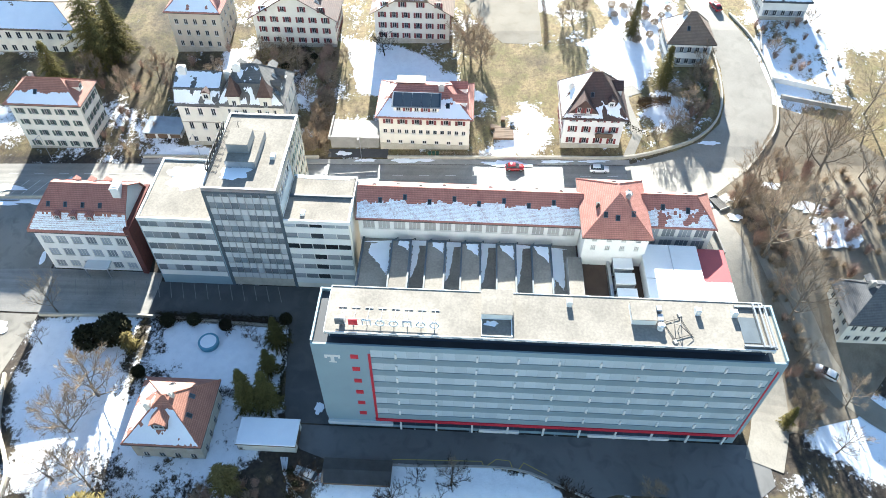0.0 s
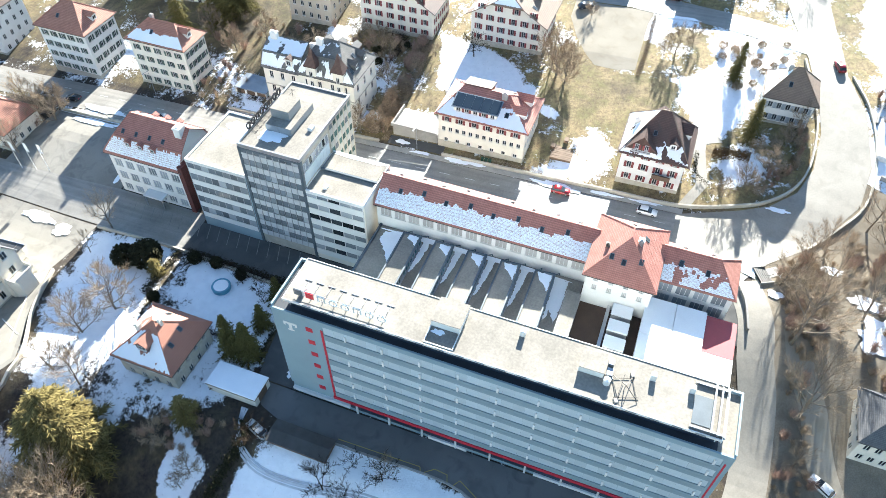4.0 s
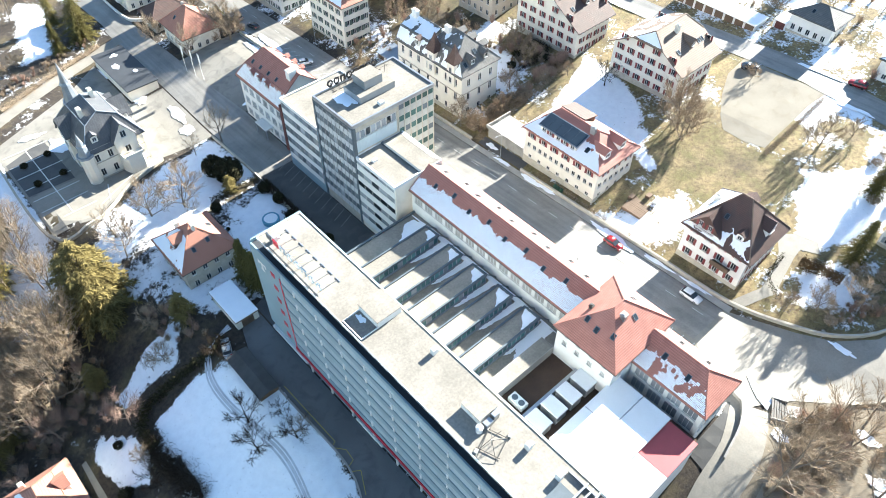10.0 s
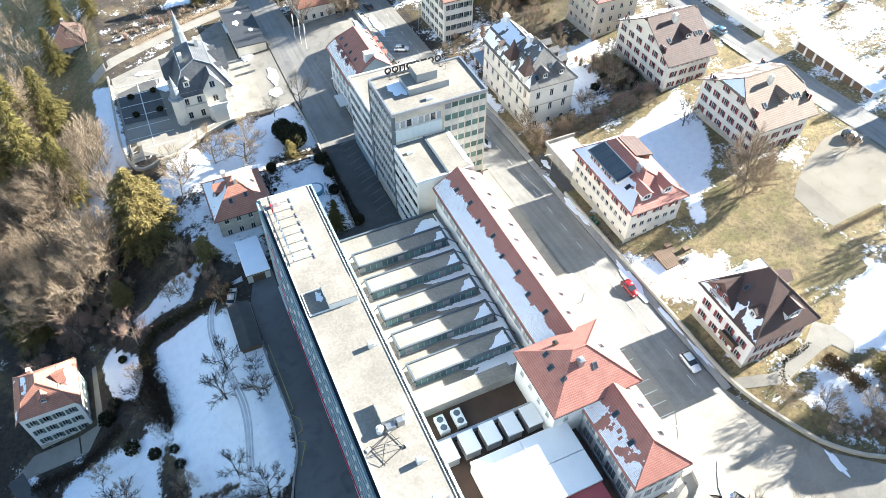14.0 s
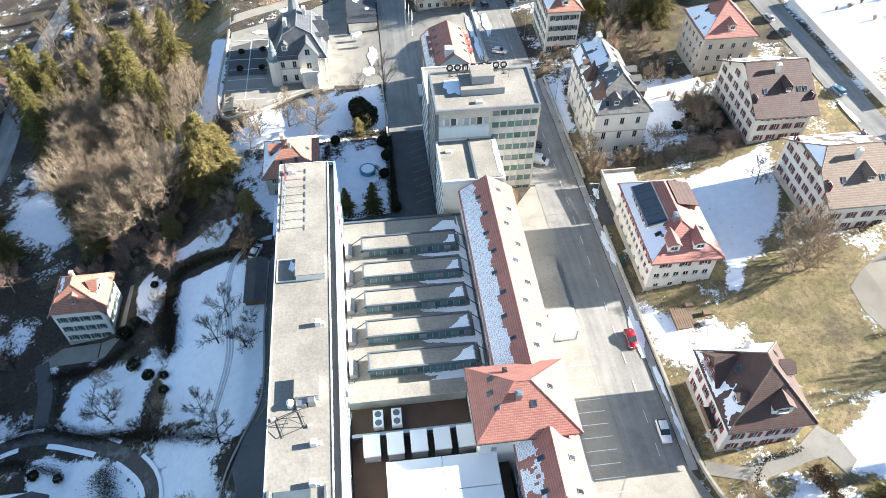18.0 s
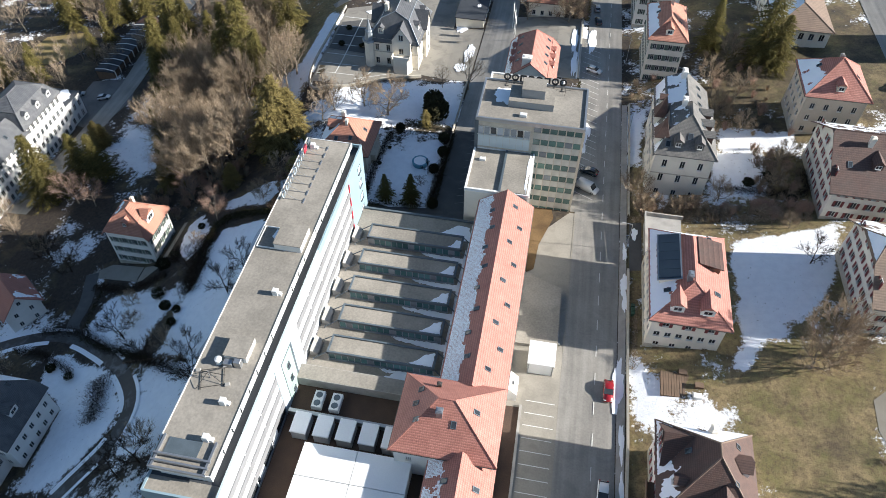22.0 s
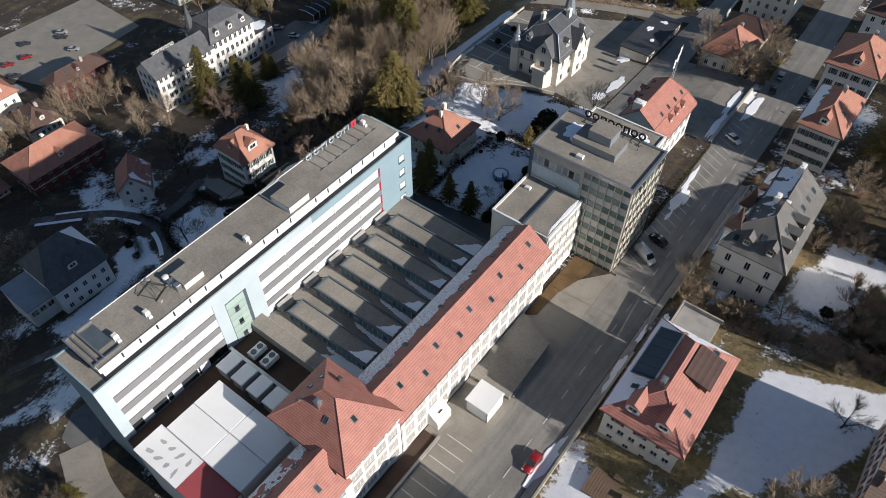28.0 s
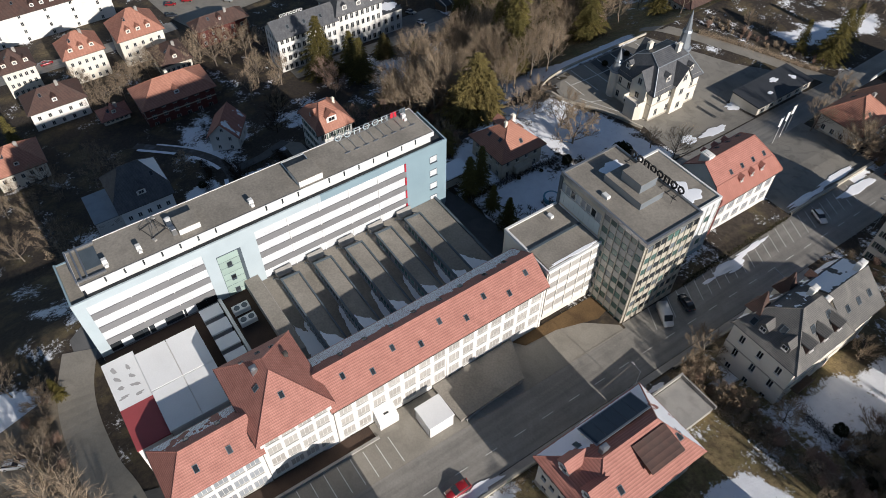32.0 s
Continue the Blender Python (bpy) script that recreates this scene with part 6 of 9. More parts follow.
def make_tower():
    z, w, d, h = -7.5, 21.2, 13.2, 27.2
    t = thing("office_tower", "eight-storey office tower with dark metal frame and green-tinted windows", "office building", pose(99.1, 40.1, z))
    part("wall", Shape().box(-w / 2 + 0.02, -d / 2 + 0.02, -2, w / 2 - 0.02, d / 2 - 0.02, h - 0.3), M["stone"], t)
    flat_top(t, w, d, h, M["gravel_roof"], M["metal"])
    grid_facade(t, "W", w, d, 2.6, 3.05, 8, 9, 1.5, [M["glass_dim"], M["glass_dim"], M["glass_dim"], M["glass_sheer"], M["glass_dim"]], M["panel_pale"], M["metal"], deep=0.17)
    for k in range(8):
        for i in range(6):
            at = pose(1.65 + 1.6 * i, -d / 2 - 0.04, 2.6 + 3.05 * k + 2.15)
            part("pane", pane_mesh(1.42, 1.3, M["glass_green" if (i * 3 + k * 5) % 7 else "glass_dim"]), None, t, at=at)
            part("spandrel", shared("spandrel", lambda: Shape().box(-0.71, -0.05, -2.28, 0.71, 0.05, -0.72).mesh("spandrel", M["panel_cream"])), None, t, "pale panel under the window", at=at)
    for i in range(7):
        part("mullion", shared("s_mullion", lambda: Shape().box(-0.1, -0.22, 0, 0.1, 0.0, 24.6).mesh("mullion", M["stone"])), None, t, at=pose(0.85 + 1.6 * i, -d / 2, 2.3))
    for i in range(8):
        at = pose(-9.7 + 1.34 * i, -d / 2 - 0.02, 24.5)
        put_window(t, at, 1.2, 1.9, glass=M["glass_sheer" if i % 4 != 2 else "glass"], frame=M["frame"], bars=0)
        part("facade_panel", shared("ice_panel", lambda: Shape().box(-0.65, -0.03, -1.4, 0.65, 0.03, 1.4).mesh("facade_panel", M["panel_ice"])), None, t, at=pose(-9.7 + 1.34 * i, -d / 2 - 0.02, 21.8))
    grid_facade(t, "E", w, d, 5.0, 3.05, 7, 8, 1.5, [M["glass_green"], M["glass"], M["glass_green"], M["glass_dim"], M["glass"]], M["stone"], M["stone"])
    grid_facade(t, "N", w, d, 2.6, 3.05, 8, 13, 1.5, [M["glass_green"], M["glass"]], M["panel_white"], M["frame"])
    s = Shape().box(-w / 2 - 0.2, -d / 2 - 0.2, -1, -w / 2 + 0.5, -d / 2 + 0.4, h - 0.4).box(-w / 2 - 0.2, d / 2 - 0.4, -1, -w / 2 + 0.5, d / 2 + 0.2, h - 0.4)
    s.box(-w / 2 - 0.18, -d / 2 + 0.4, h - 1.0, -w / 2, d / 2 - 0.4, h - 0.5)
    part("corner_frame", s, M["frame_dark"], t, "dark metal corner frame")
    part("roof_house", Shape().block(-0.4, 0.9, h, 9.0, 5.6, 1.5).block(-0.2, 1.6, h + 1.5, 4.6, 4.0, 2.0), M["zinc"], t, "grey sheet-clad lift and plant housing")
    part("roof_house_cover", Shape().block(-0.4, 0.9, h + 1.5, 9.0, 5.6, 0.06).block(-0.2, 1.6, h + 3.5, 4.7, 4.1, 0.08), M["gravel_roof"], t)
    part("roof_vent", Shape().block(-1.6, -4.4, h, 1.4, 0.9, 0.7, 0.1), M["panel_white"], t)
    part("aerial", Shape().tube((6.0, 3.8, h), (6.0, 3.8, h + 2.2), 0.05).tube((5.0, 3.8, h + 1.5), (7.0, 3.8, h + 1.5), 0.04).tube((6, 3, h + 1.9), (6, 4.6, h + 1.9), 0.04), M["metal_dark"], t)
    tagged(part("snow", blob(-6.2, 1.6, 2.0, 2.6, h + 0.02, 21), M["snow"], t, "patch of snow"), kind="stuff")
    # south link
    k = thing("office_link", "flat-roofed link building with white window grid", "office building", pose(94.6, 27.4, -7.5))
    lw, ld, lh = 12.2, 13.0, 19.6
    part("wall", Shape().box(-lw / 2 + 0.02, -ld / 2, -2, lw / 2 - 0.02, ld / 2 - 0.15, lh - 0.3), M["cream"], k)
    flat_top(k, lw, ld - 0.4, lh, M["gravel_roof"], M["panel_white"])
    grid_facade(k, "E", lw, ld, 6.6, 3.2, 4, 5, 1.7, [M["blind_grey"]], M["white"], M["white"], out=0.05)
    grid_facade(k, "W", lw, ld, 1.6, 3.0, 6, 5, 1.3, [M["glass_sheer"], M["glass_sheer"], M["glass_dim"], M["glass_sheer"], M["glass"]], M["panel_white"], M["frame"], deep=0.09)
    part("roof_step", Shape().box(0.3, -ld / 2 + 0.2, lh, 0.75, ld / 2 - 0.6, lh + 0.5), M["frame_dark"], k, "dark upstand across the roof")
    part("roof_step", Shape().box(0.75, -ld / 2 + 0.3, lh, lw / 2 - 0.3, ld / 2 - 0.6, lh + 0.35), M["gravel_roof"], k)
    part("roof_vent", Shape().block(-4.0, 2.6, lh, 1.2, 0.8, 0.6, 0.1), M["panel_white"], k)
    tagged(part("snow", blob(5.5, 0.4, 0.32, 5.4, lh + 0.35, 25), M["snow"], k, "strip of snow"), kind="stuff")
    # north link
    k = thing("office_link", "flat-roofed office link with horizontal white bands", "office building", pose(96.6, 54.0, -7.5))
    lw, ld, lh = 16.6, 14.2, 19.0
    part("wall", Shape().box(-lw / 2 + 0.02, -ld / 2, -2, lw / 2 - 0.02, ld / 2, lh - 0.3), M["panel_blue"], k)
    flat_top(k, lw, ld - 0.4, lh, M["gravel_roof"], M["panel_white"])
    grid_facade(k, "W", lw, ld, 2.8, 3.2, 5, 8, 1.7, [M["glass_dim"], M["glass_sheer"], M["glass_dim"]], M["panel_white"], M["panel_grey"], deep=0.09)
    grid_facade(k, "E", lw, ld, 5.8, 3.2, 4, 8, 1.7, [M["glass_green"], M["blind"]], M["panel_white"], M["frame"])
    tagged(part("snow", blob(3.5, 0.5, 3.6, 4.6, lh + 0.02, 31), M["snow"], k, "patch of snow"), kind="stuff")


make_tower()
sign_frame(8, 1.65, 1.8, pose(98.7, 46.6, 19.7, 0, 0, 180), "row of black sign shapes along the tower's roof edge", M["sign_black"], 1.6, None, 0.24)

DORM = Roof(11.8, 19.0, 0.6, 13.2)
DORM.slope("W", 62).slope("E", 62).slope("N", 55).slope("W", 38, 3.0, 1.6).slope("E", 38, 3.0, 1.6)
dorm = build_house("staff_house", "white house with steep red mansard roof, snow between its dormers", pose(96.6, 75.6, -7.6), 11.8, 19.0, 13.2, DORM, M["white"], M["tile_red"],
                   rows=(("WEN", 1.2, 1.8, 2.0, (4, 6)), ("WEN", 4.7, 2.0, 2.0, (4, 6)), ("WEN", 8.4, 2.0, 2.0, (4, 6))), category="building", base=4, glass=M["glass_sheer"], bars=2, snow=(("W", 1.15, 0.0, 0.92),), seed=17, tiled=True)
for i in range(3):
    dormer(dorm, DORM, -5.2, 3.4 - 3.2 * i, 1.3, 1.3, M["tile_red"], M["tile_red"])
    dormer(dorm, DORM, 5.2, 3.4 - 3.2 * i, 1.3, 1.3, M["tile_red"], M["tile_red"])
for px in (-4.2, 4.2):
    for i in range(4):
        roof_window(dorm, DORM, px * 0.8, 5.2 - 3.4 * i, 0.7, 1.1)
cn = part("entrance_canopy", Shape().box(-8.2, -3.4, 3.0, -5.85, 1.6, 3.35), M["panel_white"], dorm, "flat white canopy over the entrance")
part("post", Shape().box(-8.1, -3.3, -0.5, -7.9, -3.1, 3.0), M["metal"], cn)
part("post", Shape().box(-8.1, 1.3, -0.5, -7.9, 1.5, 3.0), M["metal"], cn)
part("fire_wall", Shape().box(-6.5, -10.6, -2, 6.4, -9.5, 13.7), M["brick"], dorm, "dark red end wall")
chimney(dorm, -1.0, -8.3, 18.0, 2.4, 2.2, 1.6, M["white"])


# ---- houses east of the street ----
def hip(w, d, over, h, ew=42, ns=None):
    return Roof(w, d, over, h).slope("E", ew).slope("W", ew).slope("S", ns or ew).slope("N", ns or ew)


R1 = Roof(12.4, 20.4, 0.8, 9.0).slope("E", 30).slope("W", 30).slope("S", 32).slope("N", 42)
h1 = build_house("apartment_house", "white house with red tiled hip roof, solar panels and red shutters", pose(131.2, 9.6, 0.3), 12.4, 20.4, 9.0, R1, M["cream"], M["tile_red"],
                 rows=(("S", 0.6, 1.0, 1.0, 4), ("W", 0.7, 0.9, 0.9, 7), ("NE", 1.0, 1.4, 1.0, (4, 6)), ("S", 3.4, 1.2, 1.1, 6), ("W", 3.6, 1.1, 0.9, 12), ("E", 3.6, 1.4, 1.0, 6)), plinth=M["stone"], snow=(("W", 0.95, 0.0, 0.62), ("N", 0.8, 0.0, 1.0)), seed=51)
for side, n in (("S", 3), ("W", 6), ("E", 6), ("N", 3)):
    sp = side_pose(side, 12.4, 20.4)
    ln = 12.4 if side in "SN" else 20.4
    for i in range(n):
        put_window(h1, sp @ pose((i + 0.5) / n * (ln - 1) - (ln - 1) / 2, -0.06, 7.1), 1.1, 1.2, M["shutter_red"])
wd = part("dormer", Shape().loft([[(-5.5, y, 8.6), (-2.2, y, 8.6), (-2.2, y, 11.75), (-5.5, y, 10.75)] for y in (-3.3, 6.8)]), M["cream"], h1, "long low dormer")
part("dormer_roof", Shape().loft([[(-6.0, y, 10.65), (-2.0, y, 11.85), (-2.0, y, 12.0), (-6.0, y, 10.8)] for y in (-3.7, 7.2)]), M["zinc"], wd)
for k in range(5):
    part("solar_panel", Shape().loft([[(-5.8, y, 10.94), (-2.3, y, 11.98), (-2.3, y, 12.04), (-5.8, y, 11.0)] for y in (-3.5 + 2.1 * k, -1.45 + 2.1 * k)]), M["solar"], wd, "dark glossy solar panel")
for i in range(5):
    put_window(wd, pose(-5.58, -2.3 + 2.0 * i, 10.05, 0, 0, -90), 1.0, 1.1, M["shutter_red"] if i % 2 else None)
ed = part("dormer", Shape().box(1.6, 0.5, 9.0, 5.0, 6.5, 11.0), M["wood"], h1, "wide dormer clad in dark boards")
part("dormer_roof", Shape().loft([[(1.0, y, 12.1), (5.5, y, 11.0), (5.5, y, 11.2), (1.0, y, 12.3)] for y in (0.2, 6.8)]), M["tile_brown"], ed, "brown tiled dormer roof")
for px in (-2.6, 2.4):
    dormer(h1, R1, px, -9.2, 2.3, 1.5, M["white"], M["tile_red"])
for px, py in ((4.3, -4.6), (-4.2, -5.2), (3.4, 8.0)):
    roof_window(h1, R1, px, py, 0.9, 1.3)
chimney(h1, -0.9, -3.6, R1.z(-0.9, -3.6), 1.6, 0.8, 1.2, M["metal"])
deck = solo("terrace", Shape().box(125.4, 20.2, -3, 132.5, 31.5, 1.3).box(125.0, 20.2, 1.3, 125.3, 31.9, 2.2).box(125.3, 31.5, 1.3, 132.8, 31.8, 2.2), M["concrete"], "raised concrete terrace beside the house", "terrace")

R2 = Roof(12.4, 13.2, 0.9, 9.2)
R2.slope("W", 47).slope("E", 47).slope("N", 50).slope("S", 50)
h2 = build_house("house", "white villa with dark brown tiled roof, dormers and red shutters", pose(131.8, -28.2, 1.6), 12.4, 13.2, 9.2, R2, M["white"], M["tile_brown"],
                 rows=(("SNEW", 1.0, 1.5, 1.0, 4), ("WN", 4.1, 1.6, 1.0, 4), ("SE", 4.1, 1.6, 1.0, 4), ("S", 7.2, 1.2, 0.9, 4), ("W", 7.0, 1.4, 0.9, 4)), shutter=M["shutter_red"], plinth=M["stone"], snow=(("W", 0.55, 0.0, 0.4), ("N", 0.8, 0.0, 1.0)), seed=61, ridge=M["tile_sand"])
dormer(h2, R2, -6.5, 2.9, 6.4, 0.5, M["white"], M["tile_brown"], deep=6.0, steep=0.56)
for zz, yy in ((10.4, 1.9), (10.4, 3.9)):
    put_window(h2, pose(-6.62, yy, zz, 0, 0, -90), 0.8, 1.2, M["shutter_red"])
dormer(h2, R2, 1.2, -6.0, 3.2, 1.6, M["white"], M["tile_brown"])
dormer(h2, R2, -5.2, -3.2, 1.4, 1.4, M["white"], M["tile_brown"])
dormer(h2, R2, 5.0, 0.5, 2.4, 1.6, M["white"], M["tile_brown"])
for px, py in ((-3.4, 1.0), (3.6, 3.0), (2.6, -3.2)):
    roof_window(h2, R2, px, py, 0.8, 1.1)
chimney(h2, 0.5, 5.2, R2.z(0.5, 5.2), 1.5, 0.8, 1.2, M["cream"])
part("balcony", Shape().box(-7.6, -4.4, 3.6, -6.21, -0.6, 3.8).box(-7.6, -4.4, 3.8, -7.5, -0.6, 4.7), M["wood"], h2, "small timber balcony")

R3 = Roof(12.0, 14.4, 0.5, 12.4).slope("E", 45).slope("W", 58).slope("S", 45).slope("N", 55).slope("W", 30, 3.4, 2.1)
h3 = build_house("apartment_house", "pale stone apartment house with steep grey roof and ornate dormers", pose(131.5, 48.4, -1.6), 12.0, 14.4, 12.4, R3, M["cream"], M["eternit"],
                 rows=(("SNEW", 0.6, 1.5, 1.0, (3, 4)), ("SNEW", 4.4, 2.0, 1.0, (3, 4)), ("SNEW", 8.4, 1.9, 1.0, (3, 4))), plinth=M["stone"], band=True, snow=(("W", 0.35, 0.0, 0.9),), seed=71)
for px in (-1.9, 2.4):
    dormer(h3, R3, px, -6.4, 1.7, 1.5, M["eternit"], M["eternit"])
for py in (-3.4, 0.4, 4.0):
    dormer(h3, R3, 5.0, py, 1.9, 1.8, M["tile_brown"], M["eternit"])
for px, py in ((-3.9, -6.0), (0.4, -4.6), (3.0, -1.0), (2.6, 3.2)):
    roof_window(h3, R3, px, py, 1.0, 1.3)
for k in (-3.6, 3.4):
    g = part("turret", Shape().box(-1.3, -0.4, 8, 1.3, 2.0, 14.4), M["cream"], h3, "narrow wall turret", at=pose(-6.0, k, 0, 0, 0, -90))
    part("turret_roof", Shape().loft([[(-1.7, -0.8, 14.2), (1.7, -0.8, 14.2), (1.7, 2.4, 14.2), (-1.7, 2.4, 14.2)], [(-0.7, 0.3, 16.4), (0.7, 0.3, 16.4), (0.7, 1.5, 16.4), (-0.7, 1.5, 16.4)], [(-0.08, 0.8, 18.6), (0.08, 0.8, 18.6), (0.08, 1.0, 18.6), (-0.08, 1.0, 18.6)]]), M["tile_brown"], g, "pointed brown cap")
    for zz in (9.6, 12.2):
        put_window(g, pose(0, -0.45, zz), 0.9, 1.5)
for px, py in ((-1.2, 3.0), (0.6, 6.0)):
    chimney(h3, px, py, R3.z(px, py), 1.6, 0.9, 1.6, M["white"])
part("balcony", Shape().box(6.01, -4, 3.9, 7.4, 0.5, 4.1).box(7.3, -4, 4.1, 7.4, 0.5, 5.0), M["wood"], h3)
R3b = Roof(11.0, 10.0, 0.4, 12.0).slope("E", 40).slope("W", 60).slope("W", 25, 2.6, 1.5)
h3b = build_house("apartment_house", "lower wing of the pale apartment house with grey roof under snow", pose(131.6, 60.6, -2.2), 11.0, 10.0, 12.0, R3b, M["cream"], M["eternit"], rows=(("NEW", 0.6, 1.5, 1.0, 3), ("NEW", 4.4, 2.0, 1.0, 3), ("NEW", 8.4, 1.9, 1.0, 3)), plinth=M["stone"], band=True, snow=(("W", 0.8, 0.0, 1.0),), seed=75)
for py in (-3, 0, 3):
    roof_window(h3b, R3b, 3.2, py, 0.9, 1.3)
for k in (-2.2,):
    dormer(h3b, R3b, -5.2, k, 1.7, 1.8, M["cream"], M["tile_brown"])
chimney(h3b, -0.5, 3.6, R3b.z(-0.5, 3.6), 1.8, 1.0, 1.8, M["white"])


def chalet(name, label, x, y, z, w, d, h, tiles, seed, shutter, half=4.4):
    """A broad house whose gable looks west."""
    r = Roof(w, d, 1.1, h).slope("S", 31).slope("N", 31).slope("W", 48, half, 0.0).slope("E", 48, half, 0.0)
    t = build_house(name, label, pose(x, y, z), w, d, h, r, M["cream"], tiles, rows=(("SNEW", 0.9, 1.4, 1.0, (4, 6)), ("SNEW", 3.7, 1.5, 1.0, (4, 6)), ("WE", 6.6, 1.5, 1.0, 6), ("SN", 6.4, 1.4, 1.0, 4), ("WE", 9.6, 1.4, 1.0, 4)), shutter=shutter, plinth=M["stone"], snow=(("W", 1.2, 0.0, 1.3), ("N", 0.5, 0.0, 1.0)), seed=seed)
    dormer(t, r, 1.0, -6.4, 1.8, 1.3, tiles, tiles)
    for px in (-4.0, 3.8, 5.2):
        roof_window(t, r, px, -6.0, 0.9, 1.3)
    chimney(t, -0.5, -2.2, r.z(-0.5, -2.2), 2.0, 0.9, 0.9, M["cream"])
    return t


chalet("farmhouse", "pale gabled house with brown tiled roof and dark red shutters", 165.6, 45.0, 3.9, 12.6, 20.6, 8.5, M["tile_brown"], 81, M["shutter_red"], 7.0)
chalet("farmhouse", "cream gabled house with sandy tiled roof and dark red shutters", 167.6, 15.0, 5.4, 14.0, 19.0, 8.5, M["tile_sand"], 85, M["shutter_red"])

for nm, lb, x, y, z, w, d, h, deg, wall, tiles, sh, seed in (
        ("apartment_house", "tall cream house with orange hip roof and dark shutters", 129.5, 96.0, -4.6, 8.8, 16.4, 13.8, 38, "cream", "tile_orange", "shutter_green", 91),
        ("apartment_house", "tall pale house with orange hip roof and dark shutters", 128.6, 124.0, -5.2, 11.6, 15.0, 13.6, 38, "white", "tile_orange", "shutter_green", 95),
        ("apartment_house", "tall white house with grey-brown hip roof along the street", 129.6, 160.0, -6.6, 12.0, 20.0, 13.4, 36, "white", "tile_brown", "shutter_grey", 97),
        ("apartment_house", "beige stone house with red hip roof and skylights", 164.3, 70.0, 2.6, 12.8, 13.0, 11.4, 40, "beige", "tile_red", None, 99),
        ("house", "white house with steep tan pyramid roof under snow", 156.2, -53.2, 6.2, 9.2, 10.4, 7.6, 46, "white", "tile_sand", "shutter_grey", 107),
        ("house", "white modern house with low snowy roof beside the far road", 206.0, -4.0, 10.0, 9.0, 11.0, 5.6, 25, "white", "eternit", None, 111),
        ("house", "white villa with shallow roof above the snowy bank", 175.5, -80.5, 9.4, 11.0, 11.5, 5.6, 32, "white", "slate", "shutter_grey", 115),
        ("house", "orange-roofed house behind bare trees by the yard", 97.5, 125.5, -7.2, 11.0, 12.5, 6.0, 42, "cream", "tile_orange", None, 119)):
    rr = hip(w, d, 0.7, h, deg)
    hh = build_house(nm, lb, pose(x, y, z), w, d, h, rr, M[wall], M[tiles], rows=[("SNEW", 1.0 + 3.1 * k, 1.5, 1.0, (4, 5)) for k in range(max(1, int(h / 3.1)))], shutter=M[sh] if sh else None, plinth=M["stone"], snow=(("W", 1.0, 0.0, 0.5), ("N", 1.0, 0.0, 0.9)), seed=seed, plain=y > 140)
    chimney(hh, 0.4, d * 0.18, rr.z(0.4, d * 0.18), 1.3)
    roof_window(hh, rr, w * 0.3, -d * 0.15)
    roof_window(hh, rr, -w * 0.3, d * 0.1)
    if h > 10:
        dormer(hh, rr, 0, -d / 2 + 0.6, 1.8, 1.5, M[wall], M[tiles])


def garage_row(x, y, z, n, turn, label, doors, roof_mat):
    t = thing("garage_row", label, "garage", pose(x, y, z, 0, 0, turn))
    part("wall", Shape().box(-n * 1.5, 0.1, -2, n * 1.5, 5.8, 2.5), M["white"], t)
    part("roof", Shape().box(-n * 1.5 - 0.2, -0.4, 2.5, n * 1.5 + 0.2, 6.0, 2.75), roof_mat, t)
    for i in range(n):
        part("garage_door", shared(("gd", doors.name), lambda: Shape().box(-1.2, -0.02, 0, 1.2, 0.08, 2.1).mesh("garage_door", doors)), None, t, at=pose((i - (n - 1) / 2) * 3.0, 0.06, 0))
        part("pier", shared("gp", lambda: Shape().box(-0.25, -0.15, -1, 0.25, 0.1, 2.5).mesh("pier", M["white"])), None, t, at=pose((i - n / 2) * 3.0, 0.02, 0))


garage_row(196.3, 19.0, 8.3, 8, -90, "row of garages with brown doors under a snowy flat roof", M["wood"], M["snow"])
garage_row(128.0, 72.5, -3.6, 3, -90, "low garages with timber doors and a flat dark roof", M["wood"], M["zinc"])
garage_row(201.0, 3.0, 9.6, 1, -90, "single garage with a red-brown door", M["brick"], M["snow"])

# ---- houses in and below the park ----
R4 = hip(11.4, 11.8, 0.75, 7.3, 40)
h4 = build_house("villa", "cream villa with orange tiled hip roof, standing beside a snowy garden", pose(56.2, 48.2, -8.5), 11.4, 11.8, 7.3, R4, M["stone"], M["tile_orange"],
                 rows=(("SNEW", 1.0, 1.6, 1.0, 4), ("SNEW", 4.4, 1.6, 1.0, 4)), plinth=M["stone"], base=4, shutter=None, snow=(("W", 0.75, 0.0, 0.8), ("N", 0.6, 0.0, 0.8)), seed=121)
dormer(h4, R4, -4.3, 0.2, 2.6, 1.5, M["tile_brown"], M["tile_orange"])
chimney(h4, -1.5, 2.4, R4.z(-1.5, 2.4), 1.8, 0.9, 0.9, M["cream"])
chimney(h4, 0.3, -1.2, R4.z(0.3, -1.2), 1.4, 0.6, 0.6, M["cream"])
for px, py in ((1.6, -3.6), (-1.8, -4.0), (4.0, 0.6)):
    roof_window(h4, R4, px, py, 0.8, 1.1)
part("bay", Shape().box(5.7, -2.4, -1, 6.9, 2.4, 3.6).box(5.6, -2.5, 3.6, 7.0, 2.5, 3.8), M["stone"], h4, "bay with a balcony")

